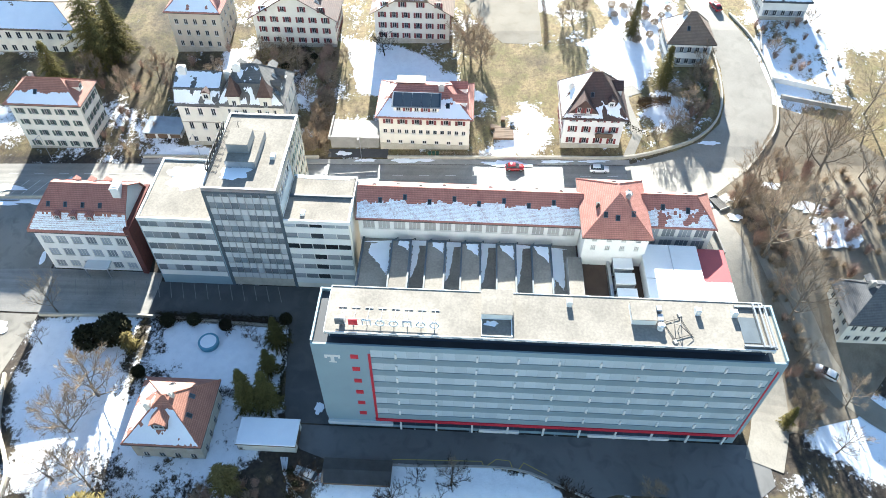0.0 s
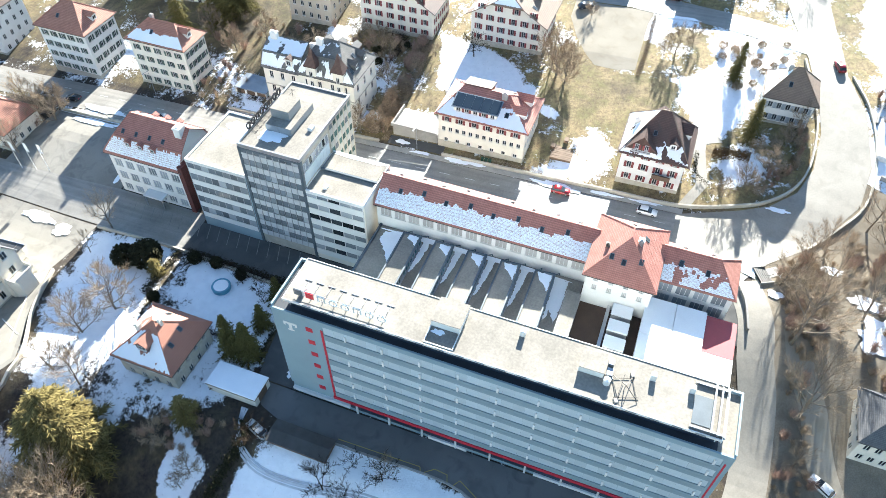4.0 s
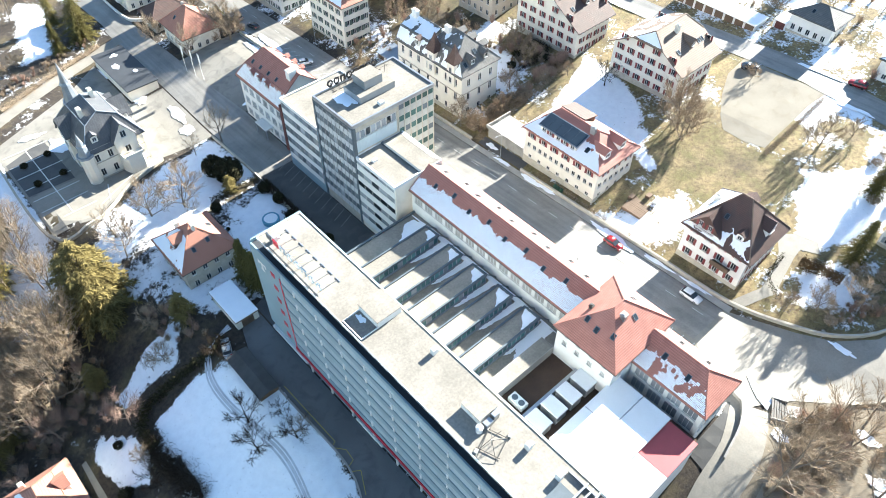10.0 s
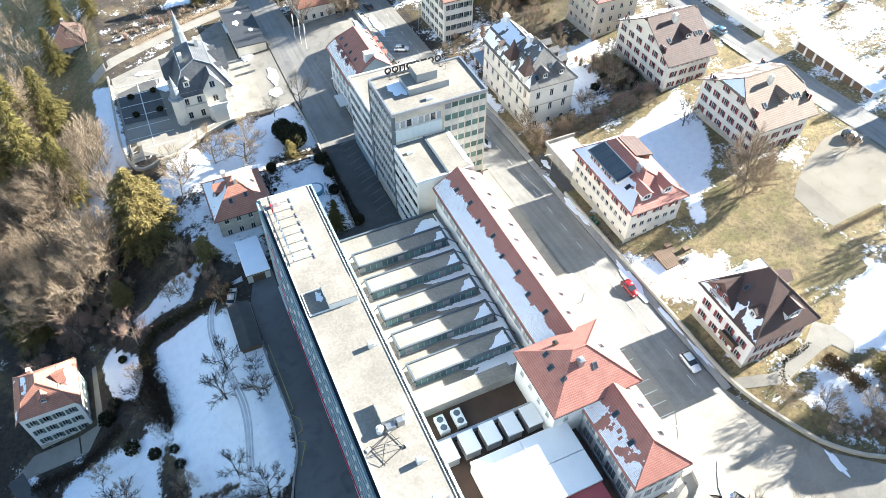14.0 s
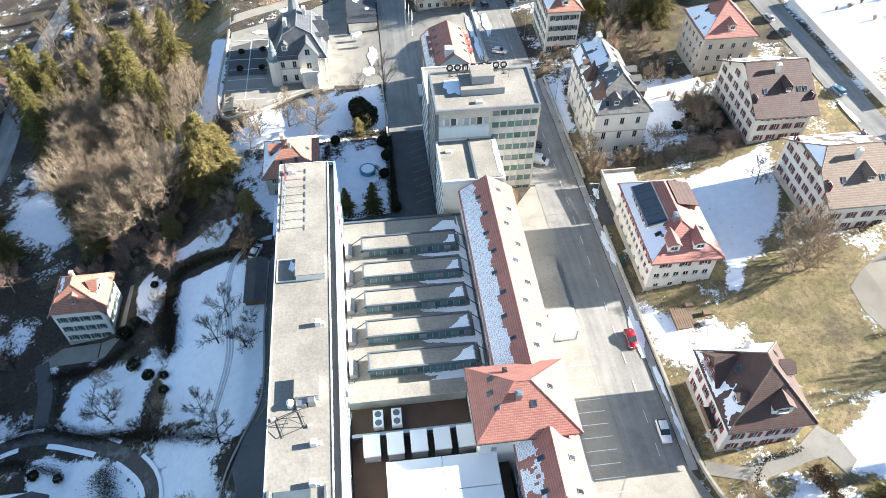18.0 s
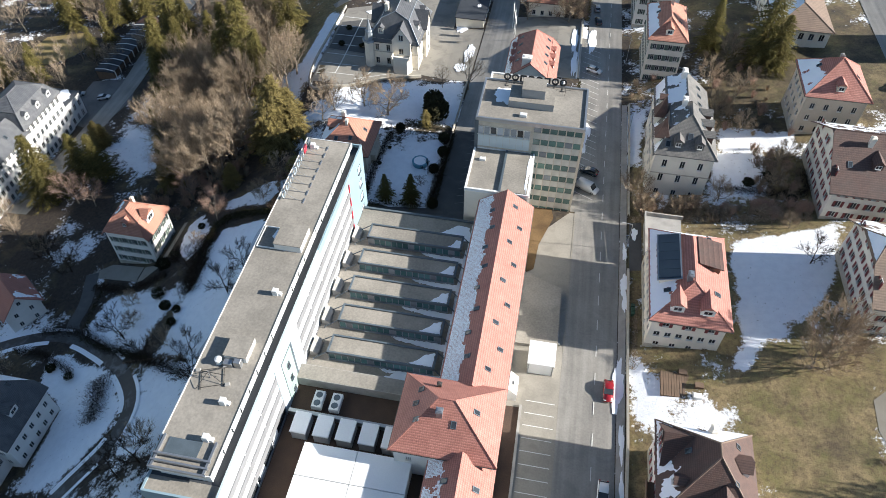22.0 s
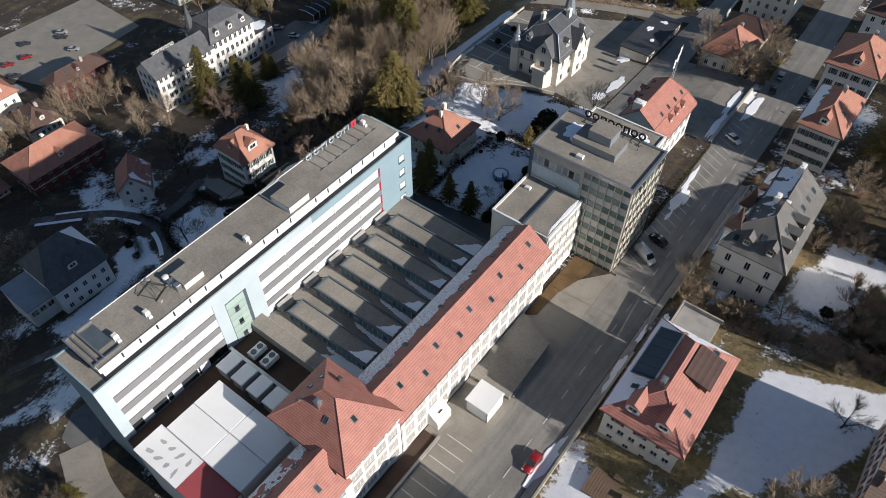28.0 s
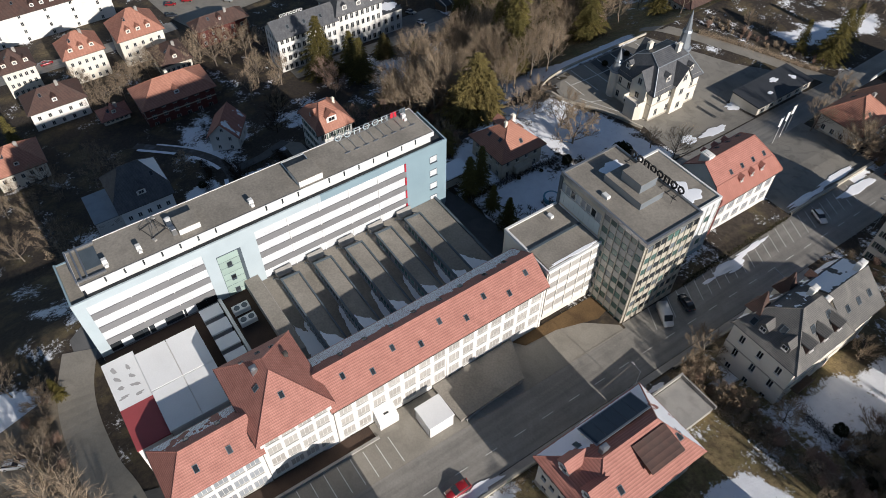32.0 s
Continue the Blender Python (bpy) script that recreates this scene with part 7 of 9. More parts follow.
g = thing("garage", "small cream garage with a thick snow cover on its flat roof", "garage", pose(54.8, 32.0, -7.6))
part("wall", Shape().box(-2.4, -5.0, -2, 2.4, 5.0, 2.4), M["cream"], g)
part("roof", Shape().block(0, 0, 2.4, 5.2, 10.4, 0.2), M["wood"], g)
part("snow", Shape().block(0, 0, 2.6, 5.1, 10.3, 0.22, 0.1), M["snow"], g, "snow cover")
part("garage_door", Shape().box(-1.3, -5.06, 0, 1.3, -5.0, 2.1), M["wood"], g)
s_ = thing("shed", "long dark timber shed with a low dark roof", "shed", pose(49.0, 16.0, -7.9))
part("wall", Shape().box(-1.9, -5.5, -3, 1.9, 5.5, 1.6), M["wood"], s_)
part("roof", Shape().loft([[(-2.2, y, 1.6), (0, y, 2.1), (2.2, y, 1.6), (2.2, y, 1.75), (0, y, 2.25), (-2.2, y, 1.75)] for y in (-5.8, 5.8)]), M["metal_dark"], s_, "dark felt roof")

R5 = Roof(10.4, 10.0, 0.7, 11.2)
R5.slope("W", 55).slope("E", 55).slope("S", 46, 1.0, 0.0).slope("N", 46).slope("W", 30, 2.4, 1.4).slope("E", 30, 2.4, 1.4)
h5 = build_house("villa", "white three-storey villa with orange mansard roof and grey shutters", pose(9.9, 22.9, -24.6), 10.4, 10.0, 11.2, R5, M["white"], M["tile_orange"],
                 rows=[("SNEW", 1.2 + 3.2 * k, 1.6, 1.0, 4) for k in range(3)], shutter=M["shutter_green"], base=5, plinth=M["stone"], snow=(("W", 0.3, 0.0, 0.5),), seed=131)
dormer(h5, R5, 4.6, -0.4, 3.0, 1.8, M["white"], M["tile_orange"])
dormer(h5, R5, 0.4, -4.4, 1.4, 1.3, M["tile_orange"], M["tile_orange"])
chimney(h5, -1.6, 3.4, R5.z(-1.6, 3.4), 1.6, 0.7, 0.7, M["cream"])

R6 = Roof(14.0, 12.8, 0.6, 8.6).slope("E", 44).slope("W", 44).slope("S", 50, 2.0, 0).slope("N", 50, 2.0, 0)
h6 = build_house("villa", "pale villa with dark slate roof, partly under snow", pose(5.4, -28.3, -23.8), 14.0, 12.8, 8.6, R6, M["white"], M["slate"], rows=[("SNEW", 1.0 + 3.2 * k, 1.5, 1.0, (4, 5)) for k in range(2)], base=5, snow=(("N", 0.95, 0.0, 1.0), ("W", 0.5, 0.0, 1.0)), seed=141, plain=True)
sw = part("side_wing", Shape().box(-6.6, -12.6, -4, 4.2, -6.42, 5.0), M["white"], h6, "lower flat-roofed wing with a glazed end")
part("side_wing_roof", Shape().block(-1.2, -9.5, 5.0, 11.4, 6.6, 0.25, 0.04), M["zinc"], sw, "pale grey flat roof")
for i in range(3):
    put_plain_window(sw, pose(4.22, -11.4 + 1.9 * i, 3.4, 0, 0, 90), 1.5, 1.6, M["glass"], M["frame"])
dormer(h6, R6, 5.8, 0, 2.2, 1.5, M["white"], M["slate"])
roof_window(h6, R6, 3.0, 4.0)
R7 = Roof(8.0, 9.0, 0.7, 6.2).slope("E", 46).slope("W", 46)
h7 = build_house("house", "small white gabled house with rusty red roof", pose(-12.4, 1.6, -28.3, 0, 0, 55), 8.0, 9.0, 6.2, R7, M["white"], M["tile_red"], rows=(("SNEW", 1.0, 1.4, 0.9, 2), ("SNEW", 4.0, 1.4, 0.9, 2), ("SN", 7.2, 1.2, 0.9, 1)), base=5, snow=(("E", 0.2, 0.0, 1.0),), seed=151, plain=True)
R8 = hip(12.4, 22.0, 0.8, 8.6, 36)
h8 = build_house("apartment_house", "dark red brick house with orange hip roof and white window frames", pose(-43.7, -3.8, -33.9), 12.4, 22.0, 8.6, R8, M["brick"], M["tile_orange"], rows=[("SNEW", 0.8 + 2.9 * k, 1.7, 1.3, (4, 6)) for k in range(3)], base=5, snow=(("N", 0.4, 0.0, 1.0),), seed=161, band=True, gutter=True, plain=True)
chimney(h8, -2, 0, R8.z(-2, 0), 1.4, 1.2, 0.9, M["cream"])
dormer(h8, R8, 5.4, 0, 1.6, 1.3, M["white"], M["tile_orange"])

R9 = Roof(9.6, 22.0, 0.5, 13.2).slope("E", 38).slope("W", 38)
h9 = build_house("school_building", "long white building with slate roof and tall rows of windows", pose(-46.0, 43.0, -33.6), 9.6, 22.0, 13.2, R9, M["white"], M["slate"], rows=[("SNEW", 0.8 + 3.3 * k, 2.0, 1.2, (4, 11)) for k in range(4)], base=5, bars=2, seed=171, category="building", plain=True)
R9b = Roof(13.0, 17.6, 0.5, 14.8)
for sd in "EWSN":
    R9b.slope(sd, 60)
for sd in "EWSN":
    R9b.slope(sd, 25, 3.0, 1.6)
h9b = build_house("school_building", "tall white block with slate mansard roof", pose(-48.0, 62.8, -33.6), 13.0, 17.6, 14.8, R9b, M["white"], M["slate"], rows=[("SNEW", 0.8 + 3.5 * k, 2.0, 1.2, (5, 8)) for k in range(4)], base=5, bars=2, seed=175, category="building", plain=True)
for py in (-5.4, 0, 5.4):
    dormer(h9b, R9b, 6.3, py, 1.6, 1.7, M["white"], M["slate"])
for px, py in ((2.6, -6), (2.6, 0), (2.6, 6)):
    roof_window(h9, R9, px, py, 0.9, 1.3)
sign_frame(7, 1.2, 1.2, pose(-46, 40.0, -16.6, 0, 0, 90), "row of pale sign shapes on the slate ridge", M["panel_white"])
nw = part("north_wing", Shape().box(-5.4, 8.82, -5, 6.0, 17.0, 8.2), M["white"], h9b, "lower north wing under a flat snowy roof")
part("wing_roof", Shape().block(0.3, 12.9, 8.2, 12.0, 8.6, 0.3, 0.05), M["slate"], nw)
tagged(part("snow", blob(2.4, 13.6, 2.8, 3.0, 8.5, 177), M["snow"], nw, "rest of snow"), kind="stuff")
for i in range(3):
    for k in range(2):
        put_plain_window(nw, pose(6.02, 10.4 + 2.5 * i, 1.9 + 3.5 * k, 0, 0, 90), 1.2, 2.0, M["glass"], M["frame"])
part("spire", Shape().cone(-4.2, -7.6, 16, 24, 1.6, 0.05, 8).cone(-4.2, -7.6, 10, 16, 1.3, 1.3, 8), M["slate"], h9b, "pointed slate turret")

for nm, lb, x, y, z, w, d, h, deg, wall, tiles, seed in (
        ("house", "cream house with orange tiled roof and small dormers", -83.7, -21.0, -36.6, 11.0, 12.5, 11.0, 42, "cream", "tile_orange", 181),
        ("house", "cream house with orange tiled roof and a row of dormers", -85.6, -1.8, -36.8, 13.6, 15.0, 11.2, 42, "cream", "tile_orange", 185),
        ("house", "white house with orange roof above the far lawns", -104.5, 87.0, -39.6, 12.0, 12.0, 9.0, 40, "white", "tile_orange", 229),
        ("house", "white house with brown tiled roof", -63.0, -35.5, -35.0, 10.4, 16.6, 7.6, 36, "white", "tile_brown", 189),
        ("house", "dark red house with rusty roof beside the car park", -78.0, 25.0, -36.2, 6.5, 19.0, 7.6, 36, "brick", "tile_brown", 193),
        ("house", "house with dark brown roof and a balcony", -65.7, 3.2, -35.2, 12.0, 9.6, 7.6, 34, "cream", "tile_brown", 197),
        ("house", "pale house with orange roof at the foot of the slope", -37.0, -52.0, -33.0, 11.5, 13.0, 7.4, 38, "cream", "tile_orange", 201),
        ("house", "cream house with a brown roof below the park", -88.0, -41.0, -37.0, 10.5, 10.0, 10.6, 40, "cream", "tile_brown", 205),
        ("house", "low shed with red tiled roof", -50.5, -22.0, -34.0, 6.0, 8.0, 2.8, 30, "cream", "tile_red", 209),
        ("apartment_house", "long pale apartment house at the edge of the car park", -127.0, -24.0, -40.5, 12.0, 46.0, 12.0, 30, "white", "tile_brown", 213),
        ("house", "pale house with brown roof behind the chateau park", 26.0, 148.0, -18.0, 10.0, 11.0, 7.5, 40, "white", "tile_brown", 221),
        ("house", "grey villa with slate roof on the lower road", 83.0, -76.5, -4.6, 9.5, 10.0, 7.4, 44, "cream", "slate", 225)):
    rr = hip(w, d, 0.7, h, deg)
    hh = build_house(nm, lb, pose(x, y, z), w, d, h, rr, M[wall], M[tiles], rows=[("SNEW", 0.9 + 3.0 * k, 1.5, 1.0, (4, 5)) for k in range(max(1, int(h / 3.0)))], base=5, snow=(("W", 0.35, 0.0, 0.6),), seed=seed, plain=True)
    chimney(hh, 0.5, d * 0.15, rr.z(0.5, d * 0.15), 1.4)
    for i in range(3 if h > 10 else 1):
        dormer(hh, rr, w / 2 - 0.8, (i - (1 if h > 10 else 0)) * 3.4, 1.4, 1.3, M[wall], M[tiles])
    roof_window(hh, rr, w * 0.18, -d * 0.2)


# ---- the chateau-like villa with its spires ----
def make_chateau():
    w, d, h = 13.6, 17.0, 9.4
    r = Roof(w, d, 0.6, h)
    for sd in "EWSN":
        r.slope(sd, 56)
    r.slope("E", 24, 4.4, 3.0).slope("W", 24, 4.4, 3.0)
    t = build_house("chateau", "pale stone villa with steep slate roofs and pointed turrets", pose(57.6, 97.0, -9.6), w, d, h, r, M["cream"], M["slate"], rows=(("SNEW", 1.2, 2.0, 1.1, 4), ("SNEW", 5.4, 2.0, 1.1, 4)), category="villa", base=3, band=True, plinth=M["stone"], seed=231, ridge=M["zinc"])
    # cross gables
    for turn, x, y in ((0, 2.4, -8.5), (90, 6.8, 1.0), (-90, -6.8, 2.0)):
        g = part("gable", Shape().box(-2.6, -1.0, -2, 2.6, 3.0, 9.6), M["cream"], t, at=pose(x, y, 0, 0, 0, turn))
        part("gable_front", Shape().loft([[(-2.6, yy, 9.6), (2.6, yy, 9.6), (0, yy, 13.2)] for yy in (-1.0, -0.7)]), M["cream"], g)
        s = Shape()
        for sg in (-1, 1):
            p = [(sg * 3.0, -1.4, 9.1), (0, -1.4, 13.5), (0, 6.0, 13.5), (sg * 3.0, 4.4, 9.1)]
            s.loft([p, [(a, b, c + 0.2) for a, b, c in p]])
        part("gable_roof", s, M["slate"], g)
        for zz in (2.2, 6.4, 10.6):
            put_window(g, pose(0, -1.06, zz), 1.3, 1.8)
    b = part("bay", Shape().prism([(0.8, -11.6), (4.4, -11.6), (5.2, -10.0), (5.2, -8.4), (0.0, -8.4), (0.0, -10.0)], -2, 5.0), M["cream"], t, "polygonal bay with a balcony")
    part("balustrade", Shape().box(0.4, -11.8, 5.0, 4.8, -11.6, 5.9).box(0.0, -11.7, 5.0, 0.2, -8.6, 5.9).box(5.0, -11.7, 5.0, 5.2, -8.6, 5.9), M["cream"], b)
    for x, y, z1, rr in ((-6.9, -8.0, 14.6, 1.6), (-1.2, 9.4, 22.4, 1.9)):
        sl = z1 - (11.0 if z1 > 20 else 6.5)
        tr = part("turret", Shape().cone(x, y, -2, sl, rr, rr, 8), M["cream"], t, "round corner turret")
        part("turret_roof", Shape().cone(x, y, sl, sl + 0.5, rr + 0.5, rr + 0.35, 8).cone(x, y, sl + 0.5, sl + (z1 - sl) * 0.45, rr * 0.95, rr * 0.55, 8).cone(x, y, sl + (z1 - sl) * 0.45, sl + (z1 - sl) * 0.5, rr * 0.75, rr * 0.6, 8).cone(x, y, sl + (z1 - sl) * 0.5, z1, rr * 0.5, 0.03, 8), M["zinc"], tr, "slender zinc spire")
        part("finial", Shape().tube((x, y, z1), (x, y, z1 + 1.0), 0.05), M["metal_dark"], tr)
    for x, y in ((2.0, 3.0), (-3.0, -2.0)):
        chimney(t, x, y, r.z(x, y), 2.2, 0.9, 1.4, M["cream"])
    for py in (-3.5, 4.8):
        dormer(t, r, 6.2, py, 1.5, 1.7, M["cream"], M["slate"])
    dormer(t, r, -3.6, -7.9, 1.5, 1.7, M["cream"], M["slate"])


make_chateau()
q_ = thing("outbuilding", "long low outbuilding with a flat dark roof and thin snow", "building", pose(75.2, 124.0, -9.4))
part("wall", Shape().box(-4.2, -11, -2, 4.2, 11, 3.1), M["cream"], q_)
part("roof", Shape().box(-4.5, -11.3, 3.1, 4.5, 11.3, 3.4), M["membrane"], q_)
for i in range(6):
    put_window(q_, pose(4.22, -9 + 3.6 * i, 1.8, 0, 0, 90), 1.6, 1.2)
for px, py, rx, ry in ((-1.5, 2.0, 0.9, 1.4), (1.8, -3.5, 0.6, 0.9), (0.5, 7.5, 1.2, 0.7)):
    tagged(part("snow", blob(px, py, rx, ry, 3.41, 237 + int(py)), M["snow"], q_, "thin rest of snow"), kind="stuff")
eh = build_house("house", "white house with a shallow snow-covered roof on the far road", pose(202.6, -30.0, 10.2), 11.0, 13.0, 5.8, hip(11, 13, 0.6, 5.8, 18), M["white"], M["eternit"], rows=(("SNEW", 0.9, 1.3, 1.0, 4), ("W", 3.8, 1.2, 1.6, 3)), seed=261, plain=True, snow=(("W", 1.2, 0.0, 1.4), ("S", 1.2, 0.0, 1.4), ("N", 1.2, 0.0, 1.4)))
nh = build_house("apartment_house", "grey-blue three-storey house with white window frames", pose(203.0, 104.0, 4.6), 14.0, 13.0, 10.0, hip(14, 13, 0.6, 10.0, 36), M["shutter_grey"], M["tile_brown"], rows=[("SW", 1.0 + 3.1 * k, 1.6, 1.2, 5) for k in range(3)], seed=265, plain=True)
ribbon("retaining_wall", [(194.2, 40), (194.4, 64), (195.0, 91)], 0.5, M["white"], "long white wall of the snowy garden", 0.05, thick=1.9)


def make_long_shed():
    t = thing("shed", "long dark shed with white purlins and a brown hipped end", "shed", pose(-45.4, 115.4, ground_z(-45.4, 115.4)))
    part("wall", Shape().box(-3.0, -17, -3, 3.0, 17, 2.9), M["wood"], t)
    part("roof", Shape().loft([[(-3.4, y, 2.9), (3.4, y, 2.9), (3.4, y, 3.05), (0, y, 3.5), (-3.4, y, 3.05)] for y in (-17.3, 13.0)]), M["membrane"], t, "dark felt roof")
    part("end_roof", Shape().loft([[(-3.8, 12.6, 2.9), (3.8, 12.6, 2.9), (3.8, 18.0, 2.9), (-3.8, 18.0, 2.9)], [(-0.2, 14.2, 5.0), (0.2, 14.2, 5.0), (0.2, 15.6, 5.0), (-0.2, 15.6, 5.0)]]), M["tile_brown"], t, "brown tiled hipped end")
    for i in range(10):
        part("purlin", shared("purlin", lambda: Shape().loft([[(-3.5, y, 3.08), (0, y, 3.54), (3.5, y, 3.08), (3.5, y, 3.2), (0, y, 3.66), (-3.5, y, 3.2)] for y in (-0.12, 0.12)]).mesh("purlin", M["panel_white"])), None, t, "white purlin", at=pose(0, -16.4 + 3.1 * i, 0))
        part("post", shared("shed_post", lambda: Shape().box(-0.12, -0.12, -3, 0.12, 0.12, 3.1).mesh("post", M["panel_white"])), None, t, at=pose(3.55, -16.4 + 3.1 * i, 0))


make_long_shed()
lib = build_house("house", "low pale house at the corner of the yard", pose(97.0, 140.5, -7.4), 12.0, 8.0, 4.4, hip(12, 8, 0.6, 4.4, 35), M["beige"], M["tile_brown"], rows=(("SNEW", 1.0, 1.6, 1.0, 5),), seed=241)

nb = build_house("apartment_house", "cream three-storey house with a white balcony beyond the chateau", pose(97.5, 161.0, -8.0), 14.0, 15.0, 10.4, hip(14, 15, 0.7, 10.4, 32), M["cream"], M["tile_brown"], rows=[("SNEW", 1.0 + 3.1 * k, 1.6, 1.0, 5) for k in range(3)], seed=245, plain=True, snow=(("W", 0.6, 0, 0.8),))
part("balcony", Shape().box(-8.6, -5.0, 3.0, -7.0, 0.5, 3.25).box(-8.6, -5.0, 3.25, -8.45, 0.5, 4.2).box(-8.45, -5.0, 3.25, -7.0, -4.85, 4.2).box(-8.45, 0.35, 3.25, -7.0, 0.5, 4.2), M["white"], nb, "white balcony")
ribbon("garden_wall", [(88.0, 176), (87.6, 158), (88.6, 148), (93, 144.6)], 0.4, M["white"], "curved white garden wall", 0.05, thick=0.9)

lb = build_house("school_building", "long low cream building with a snow-covered tan roof", pose(165.0, 119.5, -0.6), 14.0, 34.0, 8.0, hip(14, 34, 0.7, 8.0, 26), M["cream"], M["tile_sand"], rows=(("SNEW", 0.9, 1.7, 1.3, (5, 12)), ("SNEW", 4.6, 1.9, 1.3, (5, 12))), seed=103, plinth=M["stone"], snow=(("W", 1.2, 0.0, 1.3), ("N", 1.0, 0.0, 1.0)))
drape("path", [(123.4, -35.8), (129, -38.2), (134, -37.6), (138.3, -36.0), (142.2, -33.4), (144.4, -36), (145.2, -40), (142.8, -42), (141.4, -38.6), (139, -38.8), (129.5, -40.8), (123.4, -38.2)], M["paving"], "pale path round the brown-roofed villa", 0.06, 1.5)


# ---- trees ----
def bare_tree_meshes(seed, height, spread, twigs, twig_mat, droop=0.0, low=0.3, kids=(8, 6, 6), fat=1.0, bark=None):
    """A leafless tree: tapered trunk, limbs that bend upwards in a fan, and a crown of long thin twigs."""
    rnd = random.Random(seed)
    wood, fine = Shape(), Shape()
    up = Vector((0, 0, 1))

    def stray(k):
        return Vector((rnd.gauss(0, k), rnd.gauss(0, k), rnd.gauss(0, k)))

    def limb(to, p, d, ln, r, n, steps, rise):
        """A bending limb; gives its points and directions."""
        line = [(p, d)]
        for k in range(steps):
            q = p + d * (ln / steps)
            to.tube(p, q, r * (1 - 0.75 * k / steps), r * (1 - 0.75 * (k + 1) / steps), n, False)
            d = (d + up * rise + stray(0.09)).normalized()
            p = q
            line.append((p, d))
        return line

    def along(line, t):
        k = min(len(line) - 2, int(t * (len(line) - 1)))
        return line[k][0].lerp(line[k + 1][0], t * (len(line) - 1) - k), line[k][1]

    def turned(d, a, b):
        u = d.orthogonal().normalized()
        w = d.cross(u)
        return (d * math.cos(b) + (u * math.cos(a) + w * math.sin(a)) * math.sin(b)).normalized()

    trunk = limb(wood, Vector((0, 0, -0.4)), (up + stray(0.05)).normalized(), height * 0.62, height * 0.019 + 0.03, 6, 5, 0.05)
    for i in range(kids[0] + 1):
        t = 1.0 if i == kids[0] else low + (0.98 - low) * (i + rnd.random() * 0.8) / kids[0]
        p, d = along(trunk, min(t, 0.999))
        a = 2.4 * i + rnd.uniform(-0.4, 0.4)
        d1 = up if i == kids[0] else (Vector((math.cos(a), math.sin(a), 0)) * spread + up * (0.62 - 0.4 * droop)).normalized()
        l1 = height * (0.36 if i == kids[0] else 0.56 - 0.2 * t) * rnd.uniform(0.85, 1.1)
        first = limb(wood, p, d1, l1, height * 0.0085 * (1.25 - 0.5 * t), 4, 3, 0.2 - 0.25 * droop)
        for m in range(kids[1]):
            t2 = 0.22 + 0.78 * (m + rnd.random()) / kids[1]
            p2, d2 = along(first, min(t2, 0.999))
            d2 = (turned(d2, 2.4 * m + rnd.random(), rnd.uniform(0.35, 0.75)) + up * (0.18 - 0.2 * droop)).normalized()
            l2 = l1 * rnd.uniform(0.36, 0.52) * (1.15 - 0.4 * t2)
            second = limb(wood, p2, d2, l2, height * 0.0032, 3, 2, 0.16 - 0.3 * droop)
            for g in range(kids[2]):
                t3 = 0.15 + 0.85 * (g + rnd.random()) / kids[2]
                p3, d3 = along(second, min(t3, 0.999))
                d3 = (turned(d3, 2.4 * g + rnd.random(), rnd.uniform(0.3, 0.7)) + up * (0.16 - 0.5 * droop)).normalized()
                l3 = height * rnd.uniform(0.07, 0.115)
                q3 = p3 + d3 * l3
                fine.tube(p3, q3, height * 0.0015 * fat + 0.004, 0.006, 3, False)
                for h in range(twigs):
                    b = p3.lerp(q3, rnd.uniform(0.1, 1.0))
                    d4 = (turned(d3, rnd.uniform(0, 6.3), rnd.uniform(0.2, 0.8)) + up * (0.15 - 0.8 * droop)).normalized()
                    side = d4.orthogonal().normalized() * (0.009 + 0.008 * rnd.random()) * fat
                    side.rotate(Matrix.Rotation(rnd.uniform(0, 3.1), 3, d4))
                    fine.face(b - side, b + side, b + d4 * height * rnd.uniform(0.045, 0.1))
    return wood.mesh("trunk", bark or M["bark"]), fine.mesh("crown", twig_mat)


